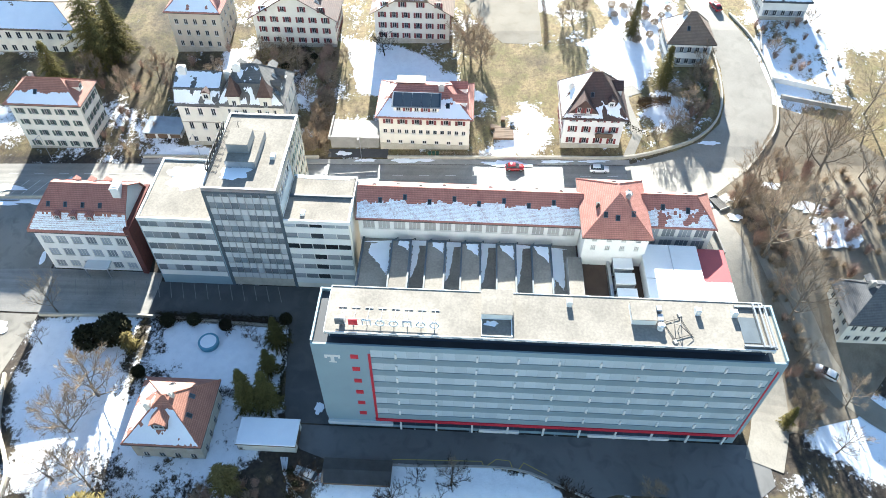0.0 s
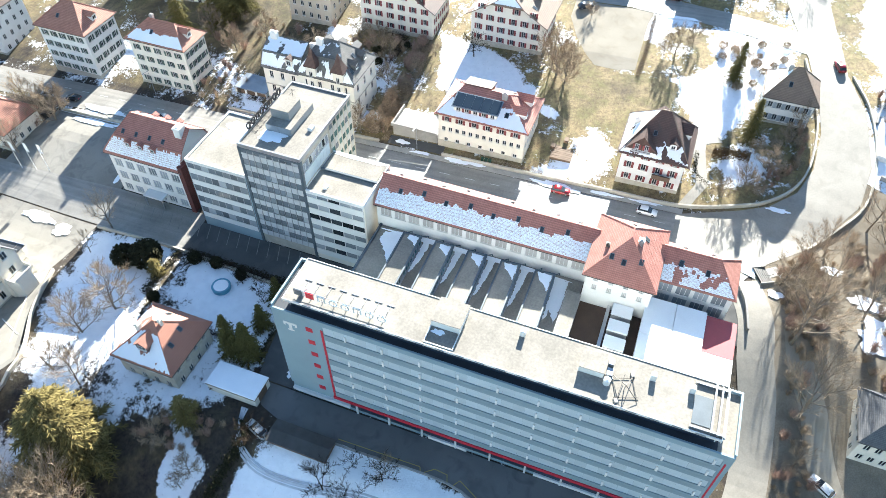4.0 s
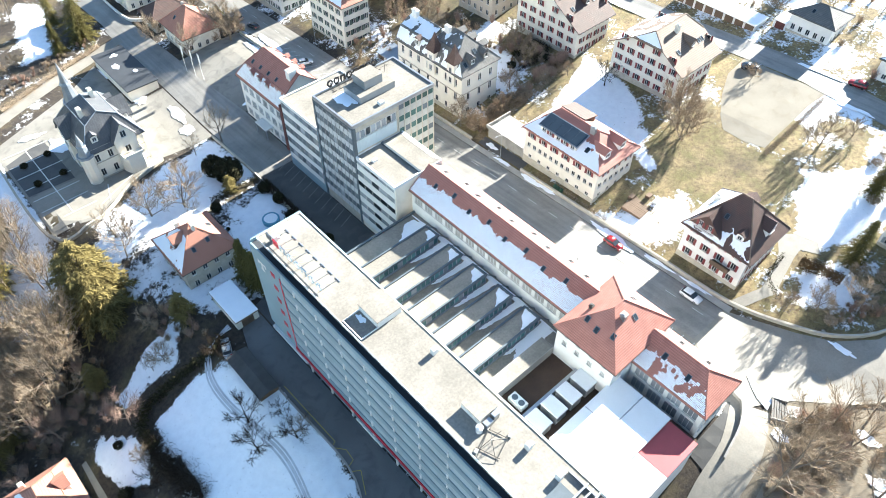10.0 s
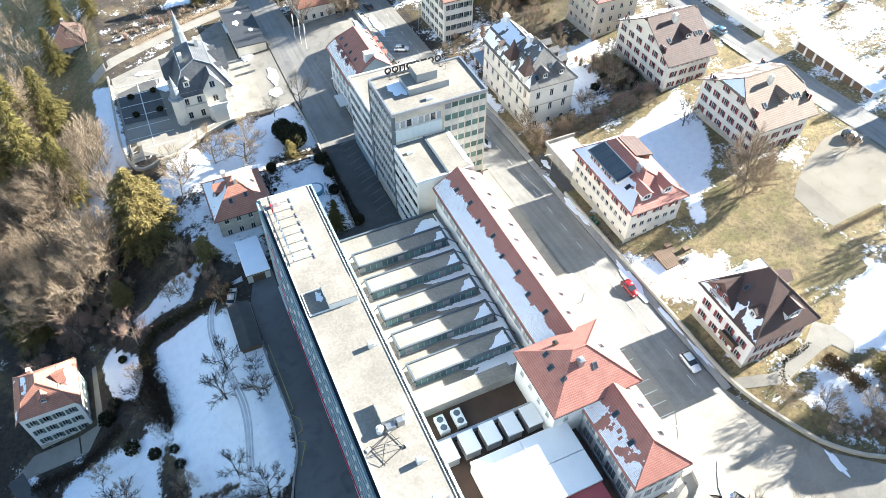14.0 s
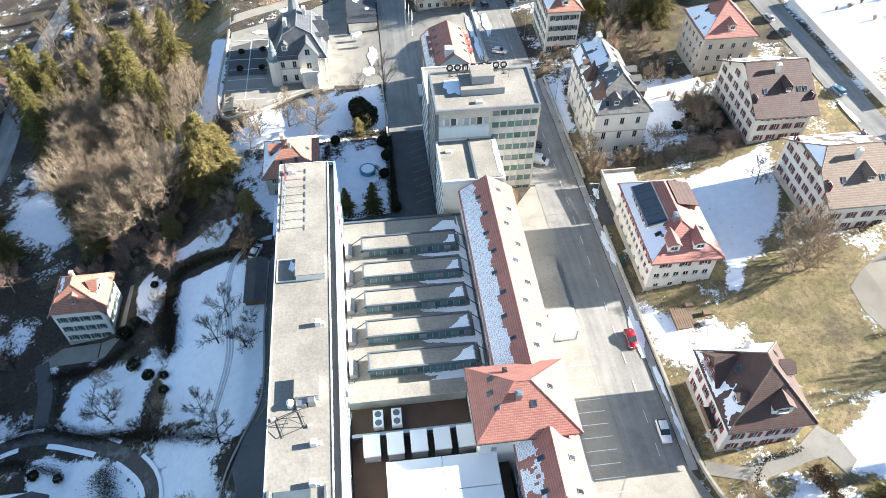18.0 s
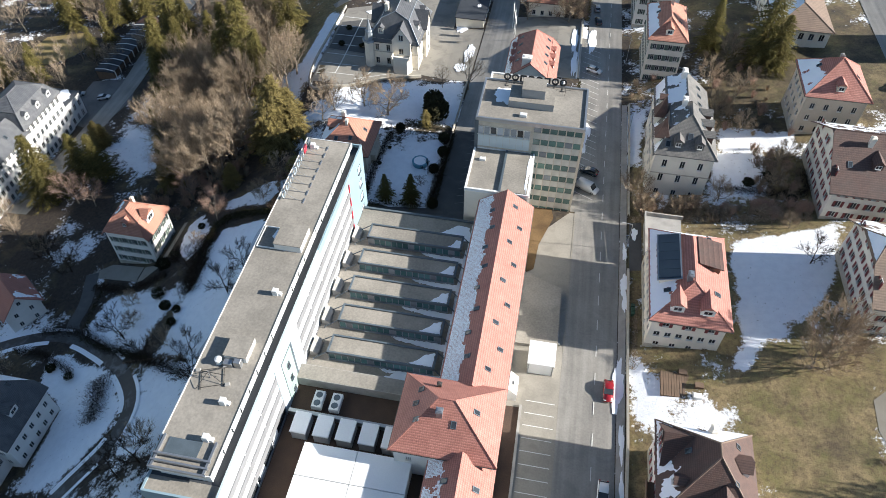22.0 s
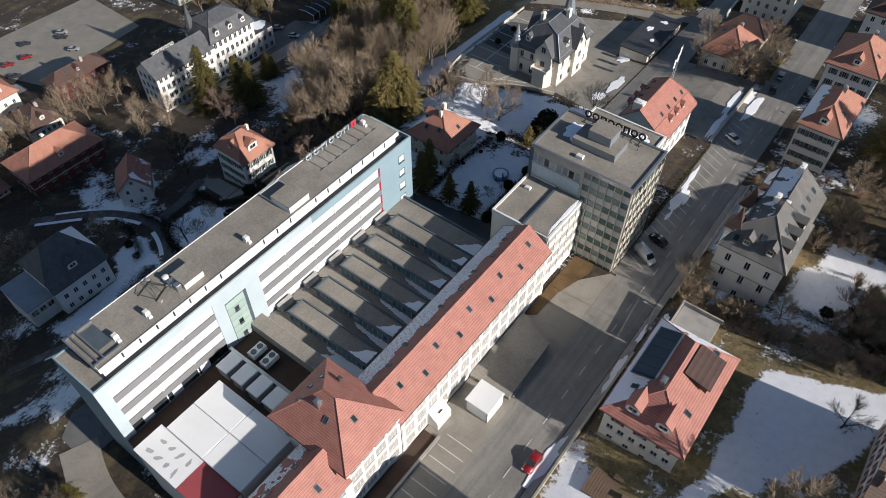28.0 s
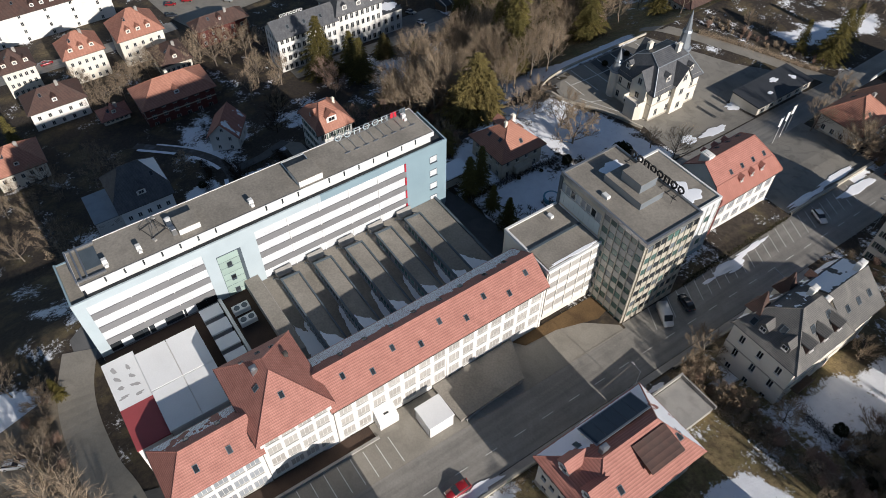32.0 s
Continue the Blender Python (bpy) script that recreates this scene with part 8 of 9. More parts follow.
def conifer_meshes(seed, height, width, mat_, ragged=0.25, tops=1, power=0.8):
    """A spruce: trunk and drooping, feathered limbs in uneven whorls; tops: several leaders grown together."""
    rnd = random.Random(seed)
    s, trunk = Shape(), Shape()
    for top in range(tops):
        ox, oy = (0, 0) if top == 0 else (width * 0.42 * math.cos(top * 2.3), width * 0.42 * math.sin(top * 2.3))
        high, wide = height * (1 if top == 0 else rnd.uniform(0.62, 0.86)), width * (1 if top == 0 else 0.62)
        base = Vector((ox, oy, 0))
        trunk.cone(ox, oy, -0.5, high * 0.96, high * 0.017 + 0.06, 0.02, 7)
        z = high * 0.07
        while z < high * 0.985:
            f = 1 - z / high
            n = max(4, int(6 + 8 * f))
            for i in range(n):
                a = 2 * math.pi * (i + rnd.random()) / n
                bulge = 1 + 0.22 * math.sin(3 * a + z * 0.9 + seed) + 0.12 * math.sin(5 * a - z * 1.7)
                ln = (wide * (f ** power) + 0.2) * rnd.uniform(1 - 1.4 * ragged, 1 + ragged * 0.6) * bulge
                out = Vector((math.cos(a), math.sin(a), 0))
                side = Vector((-out.y, out.x, 0))
                lift = rnd.uniform(-0.05, 0.2)
                at = lambda t: base + out * (ln * t) + Vector((0, 0, z + ln * (lift * t - 0.36 * t * t)))
                m = max(3, int(ln / 0.42))
                for k in range(1 if m < 4 else 1, m + 1):
                    t = k / m
                    p = at(t)
                    for _ in range(5):
                        b = rnd.uniform(-1.25, 1.25)
                        d = (out * math.cos(b) + side * math.sin(b)) * rnd.uniform(0.4, 0.85) * (0.75 + 0.08 * ln) + Vector((0, 0, rnd.uniform(-0.35, 0.12)))
                        w = d.cross(Vector((0, 0, 1))).normalized() * 0.115 + Vector((0, 0, rnd.uniform(-0.08, 0.08)))
                        s.face(p - w * 0.6 - d * 0.25, p + w * 0.6 - d * 0.25, p + d + w * 0.25, p + d - w * 0.25)
            z += 0.32 + 0.34 * f
    return trunk.mesh("trunk", M["bark"]), s.mesh("crown", mat_)


def joined(name, label, category, spots, meshes, seed):
    """Far or countless plants: many copies in one mesh of kind stuff."""
    r = random.Random(seed)
    vs, loops, starts, totals, slots = [], [], [], [], []
    mats, nv, nl = [], 0, 0
    for x, y, k, turn in spots:
        m = np.array(pose(x, y, ground_z(x, y), 0, 0, turn) @ Matrix.Diagonal((k, k, k * r.uniform(0.85, 1.15), 1)))
        for me in r.choice(meshes):
            co = np.empty(len(me.vertices) * 3, np.float32)
            me.vertices.foreach_get("co", co)
            lv, ls, lt = np.empty(len(me.loops), np.int32), np.empty(len(me.polygons), np.int32), np.empty(len(me.polygons), np.int32)
            me.loops.foreach_get("vertex_index", lv)
            me.polygons.foreach_get("loop_start", ls)
            me.polygons.foreach_get("loop_total", lt)
            if me.materials[0] not in mats:
                mats.append(me.materials[0])
            vs.append(co.reshape(-1, 3) @ m[:3, :3].T + m[:3, 3])
            loops.append(lv + nv)
            starts.append(ls + nl)
            totals.append(lt)
            slots.append(np.full(len(lt), mats.index(me.materials[0]), np.int32))
            nv, nl = nv + len(me.vertices), nl + len(lv)
    me = bpy.data.meshes.new(name)
    me.vertices.add(nv)
    me.vertices.foreach_set("co", np.concatenate(vs).astype(np.float32).ravel())
    me.loops.add(nl)
    me.loops.foreach_set("vertex_index", np.concatenate(loops))
    st = np.concatenate(starts)
    me.polygons.add(len(st))
    me.polygons.foreach_set("loop_start", st)
    me.polygons.foreach_set("material_index", np.concatenate(slots))
    for q in mats:
        me.materials.append(q)
    me.update(calc_edges=True)
    return tagged(new(name, me), label, category, "", "stuff")


def brush_meshes(seed, h, r, material, n=120):
    """Leafless saplings and canes that rise from one root."""
    rnd = random.Random(seed)
    s = Shape()
    for _ in range(n):
        a, k = rnd.uniform(0, 2 * math.pi), rnd.random()
        p = Vector((math.cos(a) * r * 0.3 * k, math.sin(a) * r * 0.3 * k, -0.1))
        q = Vector((math.cos(a) * r * k, math.sin(a) * r * k, h * rnd.uniform(0.5, 1.0)))
        side = Vector((-math.sin(a), math.cos(a), 0)) * 0.035
        s.face(p - side, p + side, q)
        for _ in range(4):
            b = p.lerp(q, rnd.uniform(0.35, 0.95))
            d = Vector((rnd.gauss(0, 1), rnd.gauss(0, 1), rnd.gauss(0.8, 0.6))).normalized() * h * 0.22
            w = d.orthogonal().normalized() * 0.022
            s.face(b - w, b + w, b + d)
    return (s.mesh("canes", material),)


def bush_meshes(seed, r, h, mat_, n=420, leaf=0.2):
    rnd = random.Random(seed)
    s, stems = Shape(), Shape()
    for _ in range(n):
        d = Vector((rnd.gauss(0, 1), rnd.gauss(0, 1), rnd.gauss(0.2, 0.8))).normalized() * rnd.uniform(0.55, 1.05)
        p = Vector((d.x * r, d.y * r, max(0.05, h * 0.5 + d.z * h * 0.55)))
        u = Vector((rnd.gauss(0, 1), rnd.gauss(0, 1), rnd.gauss(0, 1))).normalized() * leaf
        w = u.orthogonal().normalized() * leaf * 0.7
        s.face(p - u, p - w, p + u, p + w)
    for i in range(7):
        a = i * 0.9
        stems.tube((0, 0, -0.2), (math.cos(a) * r * 0.5, math.sin(a) * r * 0.5, h * 0.7), 0.05, 0.02, 3, False)
    return stems.mesh("stems", M["bark"]), s.mesh("crown", mat_)


def plant_set(name, label, category, meshes, spots, group, names=("trunk", "crown")):
    """Trees of one kind at their spots (x, y, size, turn), each with a trunk and a crown on shared meshes."""
    for x, y, k, turn in spots:
        m = pose(x, y, ground_z(x, y), 0, 0, turn) @ Matrix.Diagonal((k, k, k * (0.92 + 0.16 * ((x * 7.1 + y * 3.3) % 1)), 1))
        c = thing(name, label, category, m, group)
        part(names[0], meshes[0], None, c)
        part(names[1], meshes[1], None, c)


rnd = random.Random(11)


def scatter(n, poly, lo, hi, gap, taken):
    xs, ys, out, tries = [p[0] for p in poly], [p[1] for p in poly], [], 0
    while len(out) < n and tries < 4000:
        tries += 1
        x, y = rnd.uniform(min(xs), max(xs)), rnd.uniform(min(ys), max(ys))
        if edge_distance(x, y, poly) > 0 and all(math.dist((x, y), q) > gap for q in taken):
            taken.append((x, y))
            out.append((x, y, rnd.uniform(lo, hi), rnd.uniform(0, 360)))
    return out


BROAD = [bare_tree_meshes(21, 12, 0.66, 7, M["twig"]), bare_tree_meshes(22, 12, 0.45, 7, M["twig"], low=0.36), bare_tree_meshes(23, 12, 0.85, 7, M["twig"], low=0.22)]
BIRCH = bare_tree_meshes(31, 12, 0.5, 9, M["twig_pale"], 0.35)
BUSHY = bare_tree_meshes(27, 9, 0.95, 8, M["twig"], low=0.05, kids=(11, 6, 6), fat=1.6)
DARK = bare_tree_meshes(28, 11, 1.05, 9, M["thorn"], low=0.16, kids=(7, 5, 6), fat=1.9, bark=M["thorn"])
THIN = [bare_tree_meshes(25, 11, 0.7, 6, M["twig"], kids=(6, 5, 5), fat=1.3), bare_tree_meshes(26, 12, 0.55, 6, M["twig"], kids=(6, 5, 5), fat=1.3)]
SPRUCE = [conifer_meshes(41, 15, 4.4, M["needle"], 0.28), conifer_meshes(42, 15, 3.1, M["needle"], 0.28)]
GOLD = conifer_meshes(43, 14, 5.2, M["needle_gold"], 0.3, 4, 0.7)
THUJA = conifer_meshes(44, 7, 2.2, M["needle_gold"], 0.15, 1, 0.45)
YEW = bush_meshes(51, 2.4, 4.6, M["hedge"], 1300, 0.3)
SHRUB = bush_meshes(52, 1.3, 1.7, M["twig"], 420, 0.16)
SHRUB_GREEN = bush_meshes(53, 1.0, 1.4, M["hedge"], 420, 0.17)
BRUSH = [brush_meshes(61, 2.6, 1.6, M["twig"]), brush_meshes(62, 1.8, 1.3, M["twig"]), brush_meshes(63, 3.4, 1.5, M["twig_pale"])]

taken = [(9.9, 22.9), (14, 27), (5, 18), (14, 18), (38, 56), (34.5, 52.5)] + [(37.5 + r * math.cos(a), 56 + r * math.sin(a)) for r in (3, 6) for a in range(7)] + [(15 + 2.5 * i, 91 + 2.5 * k) for i in range(7) for k in range(8)]
wood_poly = [(-5, 62), (-9, 88), (-12, 112), (8, 128), (15, 120), (12, 92), (20, 74), (29, 63), (27, 50), (21, 41), (6, 45)]
for k, n in ((0, 27), (1, 32), (2, 17)):
    plant_set("tree", "leafless grey-brown broadleaf tree on the wooded slope", "tree", BROAD[k], scatter(n, wood_poly, 1.05, 1.65, 2.6, taken), "bare trees of the slope")
joined("undergrowth", "brown leafless saplings and canes under the trees of the slope", "undergrowth", scatter(190, wood_poly, 0.8, 1.6, 1.0, []) + scatter(60, [(2, 33), (27, 31), (30, 48), (0, 56)], 0.6, 1.2, 1.2, [(9.9, 22.9)]), BRUSH, 5)
plant_set("birch", "leafless birch with reddish drooping twigs", "tree", BIRCH, [(27.4, 28.6, 0.75, 10), (-14, 37.5, 0.8, 60), (16, 38, 0.9, 120), (-20, 38.5, 1.0, 200), (6, 33.5, 0.7, 260)], "birches")
plant_set("spruce", "tall dark green spruce with yellowish tips", "tree", SPRUCE[0], [(-15.6, 107.4, 1.5, 10), (1.7, 116.6, 1.3, 130), (-18.4, 49.3, 1.1, 310), (-14.2, 98, 1.4, 60), (4, 107, 1.3, 20), (-12, 86, 1.2, 160), (-30, 41, 1.5, 15), (-24, 49, 1.1, 200), (143, 102.8, 1.0, 44), (155, 96, 1.6, 0), (157.5, 91.5, 1.1, 120), (227, 10, 1.0, 0), (18, 112, 1.35, 33), (74.5, 151, 1.15, 20), (74.3, 34.6, 0.56, 20), (68.2, 34.9, 0.5, 120)], "dark spruces")
plant_set("spruce", "slender dark green spruce", "tree", SPRUCE[1], [(8.6, 87.5, 1.8, 40), (14.2, 85.2, 1.95, 200), (-22.4, 110.4, 1.75, 80), (-25.5, 104, 1.5, 10), (-17.4, 91.2, 1.7, 160), (-14.6, 84.2, 1.4, 290), (-50, 138, 1.5, 30), (20.5, 80.5, 1.45, 120), (-19.4, 111.5, 1.2, 0), (2, 50, 0.85, 50), (-4.5, 61, 1.0, 70), (61.2, 33.5, 0.8, 0), (60.8, 37.0, 0.78, 90), (145.1, -46.9, 0.75, 10), (162.6, -41.4, 0.7, 60), (7, 84, 1.4, 150), (-6, 104, 1.3, 0), (10, 116, 1.4, 5), (-30, 119, 1.3, 10), (62, -58.6, 0.4, 10), (66.3, 148.7, 0.7, 70), (-88, 92, 1.2, 0), (71, 165, 0.8, 0)], "slender spruces")
plant_set("conifer", "broad golden-green conifer beside the villa", "tree", GOLD, [(35.2, 54.6, 1.6, 0), (-27, 63, 0.7, 30), (26.6, 41.5, 0.5, 60), (5.5, 46.5, 0.8, 100)], "golden conifers")
plant_set("thuja", "upright golden-green thuja beside the hedge", "tree", THUJA, [(46.2, 37.6, 1.05, 0), (72.0, 62.5, 0.7, 60)], "golden thujas")
plant_set("yew", "dense dark evergreen tree in the garden", "tree", YEW, [(74, 66.0, 1.35, 0), (72.5, 70.5, 1.1, 70), (66.2, 59.0, 0.5, 0), (78.4, 52.0, 0.55, 10), (77.8, 57, 0.6, 30), (77.4, 45.5, 0.5, 80), (79.4, 34.0, 0.5, 0)], "dark evergreens", names=("stem", "crown"))
spots = [(49.1, 0.2, 0.5, 150), (45, 60.5, 0.8, 90), (80.0, 80.6, 0.85, 0), (45.7, 67, 0.8, 250), (72.8, 81, 0.55, 180), (40.5, 41, 0.6, 300), (36, 33.5, 0.4, 10), (107.6, -57.5, 0.8, 0), (113, -61.5, 0.9, 50), (118, -65, 0.85, 100), (123.6, -80.6, 1.0, 140), (102, -63, 1.0, 190), (94.8, -60.2, 1.6, 230), (109.5, -65, 1.0, 270), (116.7, -76.7, 1.6, 310), (126.7, -72.5, 1.0, 350), (90, -66, 0.9, 20), (104, -72, 1.1, 75), (82.0, -63.2, 1.35, 30), (66, -70.5, 0.7, 60), (57, -66, 0.7, 160), (74, -63.5, 0.6, 210), (121.4, -76, 0.9, 0), (104.5, 116.2, 1.0, 50), (92.1, 117.5, 0.85, 0), (100, 121, 0.8, 70)]
plant_set("tree", "leafless broadleaf tree with a wide twiggy crown", "tree", BROAD[0], spots[::2], "bare garden trees")
plant_set("tree", "leafless broadleaf tree with a wide twiggy crown", "tree", BROAD[2], spots[1::2], "bare garden trees")
spots = [(125, 34.5, 0.6, 0), (127.8, 36.2, 0.5, 80), (132, 35.6, 0.5, 140), (136, 36.5, 0.5, 190), (151.5, 43.7, 0.65, 200), (153.3, 31.5, 0.5, 30), (141.8, 85, 0.9, 0), (106.8, 121, 0.95, 90), (104.8, 140, 1.0, 0), (88.8, 134, 0.9, 50), (140, 62, 0.6, 20), (147, 64, 0.7, 200), (131, -48, 0.7, 0), (137, -52, 0.8, 60), (145, -55, 0.85, 110), (151.5, -57.2, 0.75, 20), (127.2, -44, 0.6, 75), (142, -49, 0.45, 170), (168, -24, 0.5, 0), (176, -30, 0.55, 120), (167.4, -42, 0.8, 0), (180, -3, 0.5, 30), (207, 8, 0.8, 90), (214, -24, 0.8, 0), (142, 72, 0.8, 45), (148, 96, 0.9, 0), (110, 132, 0.8, 60), (54, 150, 0.5, 0), (49.4, 147, 0.55, 40), (157, -76, 0.5, 60), (169, -88, 0.5, 0)]
plant_set("tree", "dark leafless tree on the snowy lawn", "tree", DARK, [(43.4, 9.3, 0.72, 0), (41.8, 3.5, 0.78, 70), (47.9, 0.2, 0.62, 110), (48.4, 6.0, 0.4, 160), (19.2, -5.3, 0.85, 150), (41.0, -34.6, 0.85, 200), (37.6, -37.3, 0.75, 20), (44.3, -18.7, 0.8, 300), (40.2, -11.2, 0.6, 33), (29.7, -12.6, 0.7, 90), (-15.5, 18.2, 0.8, 0), (-7.2, 14.4, 0.7, 250), (26, 14, 0.65, 180), (155.9, 21.9, 0.68, 10), (46.4, 24.5, 0.6, 120), (76.2, 44.5, 0.36, 30), (75.4, 40.2, 0.33, 90), (73.4, 37.8, 0.3, 10)], "dark bare trees on snow")
plant_set("tree", "leafless garden tree with a dense twiggy crown", "tree", BUSHY, spots, "bare garden trees")
plant_set("tree", "many-stemmed leafless tree with a dense twiggy crown", "tree", BUSHY, [(154.6, -0.2, 1.4, 0), (152.0, -3.0, 0.85, 60), (157.0, 1.6, 0.95, 150), (154.9, -2.8, 0.9, 220), (169.0, -26.5, 0.95, 100), (151.5, 47.5, 0.95, 160), (155.2, 54, 0.7, 210), (61.5, 65.0, 1.4, 260), (54.5, 67.5, 1.15, 310), (47.2, 64.5, 0.8, 20), (140.6, 39.5, 0.7, 70), (123.9, 39.6, 0.95, 130), (124.5, 37.0, 0.55, 30), (134.5, 36.2, 0.5, 110), (104.5, 116.4, 1.2, 190), (148, 79, 0.9, 240), (143.5, 69, 0.8, 15), (31.5, -8.5, 0.6, 80), (38.5, 33.0, 0.7, 140), (26, 20.5, 0.5, 0), (19.6, -1.5, 0.5, 40), (16, 4.5, 0.55, 100), (47.5, -33, 0.6, 20), (40, -31, 0.7, 70), (-8, -14, 0.7, 0), (-18, 20, 0.8, 50), (64, -62, 0.75, 0), (60.5, -60.5, 0.55, 90)], "many-stemmed bare trees")
free = [(-46, 43), (-45, 65), (-46, 52), (-46, 34), (-45, 74), (-38, 63), (-37, 84), (-46, 60), (-50, 66), (-40, 66), (-50, 45), (-37, 72)]
plant_set("tree", "slim leafless tree at the edge of the clearing", "tree", BROAD[1], scatter(9, [(21, 76), (30, 66), (30, 90), (22, 90)], 0.8, 1.2, 2.6, []), "bare trees of the slope")
far = [q for q in scatter(44, [(-30, 10), (-26, 60), (-34, 110), (-60, 112), (-66, 40), (-34, 12)], 0.6, 1.1, 3.4, free) if not (-56 < q[0] < -28 and 28 < q[1] < 104)]
plant_set("tree", "leafless tree on the lower slope", "tree", BROAD[1], far, "bare trees of the lower slope")
far = scatter(24, [(-72, -14), (-70, 30), (-56, 30), (-54, -30), (-74, -30)], 0.6, 0.95, 3.6, [(-66, 3), (-63, -35), (-60, 3), (-72, 3), (-63, -28)])
plant_set("tree", "leafless tree between the valley houses", "tree", BROAD[0], far, "bare trees in the valley")
far = scatter(16, [(-30, -60), (20, -60), (10, -42), (-28, -18)], 0.5, 0.9, 5.0, [(-38, -50), (5, -28)])
plant_set("tree", "leafless tree on the lower slope", "tree", BROAD[2], far, "bare trees of the lower slope")

# woods and thickets beyond the houses
away = [(26, 148), (-70, 118), (66, 140), (-44, 150), (-40, 170), (84, 160), (84, 180), (84, 150)]
joined("far_trees", "leafless trees and a few spruces beyond the chateau park", "trees", scatter(46, [(-30, 122), (20, 128), (40, 140), (44, 200), (-20, 210), (-34, 160)], 0.7, 1.2, 5.0, away + [(-40, y) for y in range(120, 200, 4)]) + scatter(14, [(60, 168), (78, 172), (78, 210), (50, 210)], 0.5, 0.9, 5.0, away), THIN + THIN + [SPRUCE[0]], 6)
joined("far_trees", "leafless trees and spruces on the valley side", "trees", scatter(20, [(-62, 84), (-56, 112), (-57, 146), (-84, 146), (-84, 84)], 0.8, 1.2, 4.5, [(-86 + 4.5 * (i % 6), 106 + 4.5 * (i // 6)) for i in range(30)]) + scatter(40, [(-64, 82), (-58, 130), (-60, 190), (-110, 190), (-100, 80)], 0.7, 1.2, 5.5, [(-86 + 4.5 * (i % 6), 106 + 4.5 * (i // 6)) for i in range(30)]) + scatter(26, [(-60, -44), (-30, -62), (-20, -110), (-70, -110)], 0.6, 1.0, 5.0, [(-38.8, -50.5), (-63, -40), (-36, -56)]), THIN + THIN + [SPRUCE[1]], 7)
joined("far_trees", "leafless trees on the bank below the bend", "trees", scatter(30, [(96, -80), (126, -84), (150, -96), (140, -130), (80, -130)], 0.7, 1.1, 5.0, []) + scatter(14, [(20, -62), (48, -66), (46, -110), (10, -110)], 0.6, 1.0, 6.0, [(83, -76)]), THIN, 8)
joined("far_trees", "leafless trees and shrubs in the gardens above the far road", "trees", scatter(34, [(200, -60), (255, -60), (255, 130), (205, 130), (216, 20), (212, -20)], 0.4, 0.8, 7.0, [(206, -4), (201, 3), (203, 19), (203, 28), (203, 10)]), THIN, 9)
joined("thicket", "brown leafless thickets between lawns and snow", "shrubs", scatter(70, [(194, -60), (250, -60), (250, 90), (200, 90), (212, 30), (194, 0)], 0.5, 1.1, 3.0, [(206, -4), (201, 3), (203, 19), (203, 28), (203, 10), (210, -4)]) + scatter(20, [(122.8, 74), (135, 74), (138, 86), (123, 88)], 0.5, 0.9, 1.6, [(129.5, 90)]) + scatter(60, [(96, -60), (116, -62), (128, -74), (112, -96), (90, -78)], 0.7, 1.3, 1.6, []) + scatter(45, [(92, -59.5), (104, -57.8), (112, -56.5), (117, -63), (104, -66), (92, -66)], 0.7, 1.3, 1.1, []) + scatter(30, [(60, -61), (90, -60.6), (90, -63), (72, -66.5), (60, -66)], 0.5, 1.0, 1.4, []) + scatter(40, [(124, 33), (158, 34.5), (158, 38), (124, 37)], 0.6, 1.1, 1.0, []) + scatter(22, [(130.5, -52), (140, -58), (151, -59.5), (151, -56), (141, -54.5), (134, -49)], 0.5, 0.9, 1.2, []) + scatter(26, [(148, 40), (158, 40), (158, 56), (149, 58)], 0.6, 1.2, 1.4, []) + scatter(24, [(150, -74), (168, -72), (170, -92), (146, -92)], 0.5, 1.0, 2.0, []) + scatter(22, [(142, 64), (158, 62), (158, 96), (142, 100)], 0.6, 1.1, 3.0, [(164, 70)]) + scatter(20, [(40, 34), (48, 30), (47, 42), (41, 46)], 0.5, 0.9, 1.5, []) + scatter(24, [(92, 119), (110, 119), (110, 126), (92, 122)], 0.6, 1.1, 1.5, []) + scatter(30, [(42, 136), (74, 147), (74, 150), (40, 142)], 0.4, 0.8, 1.5, []), BRUSH, 10)
sh = scatter(20, [(123, 33), (158, 34), (158, 38), (123, 37)], 0.7, 1.3, 1.3, []) + scatter(9, [(129, -50), (140, -58), (150, -59), (147, -52), (136, -50)], 0.5, 1.0, 2.0, []) + scatter(16, [(158, -40), (175, -36), (184, -54), (166, -54)], 0.6, 1.2, 3.0, [])
plant_set("shrub", "leafless brown shrub among garden snow", "shrub", SHRUB, sh, "leafless shrubs", names=("stem", "crown"))
sh = [(x, y, k, x * 30) for x, y, k in ((22.5, 6, 1.5), (26.5, 2, 1.2), (30.8, -3.0, 1.0), (30.3, 0.5, 0.9), (23.7, 27, 0.9), (4.5, -13, 1.1), (10, -14.5, 1.0), (151, 47, 1.4), (147, 45, 1.2), (155, 40, 1.0), (39.6, 96.9, 0.9), (45.8, 97.0, 0.9), (39.5, 105.5, 0.9), (45.6, 106.3, 0.9), (53, 36.5, 0.8), (64, 46, 0.5), (65, 52, 0.5), (18.5, 15.5, 1.7), (20.5, 18, 1.3))]
plant_set("shrub", "clipped dark evergreen shrub", "shrub", SHRUB_GREEN, sh, "evergreen shrubs", names=("stem", "crown"))


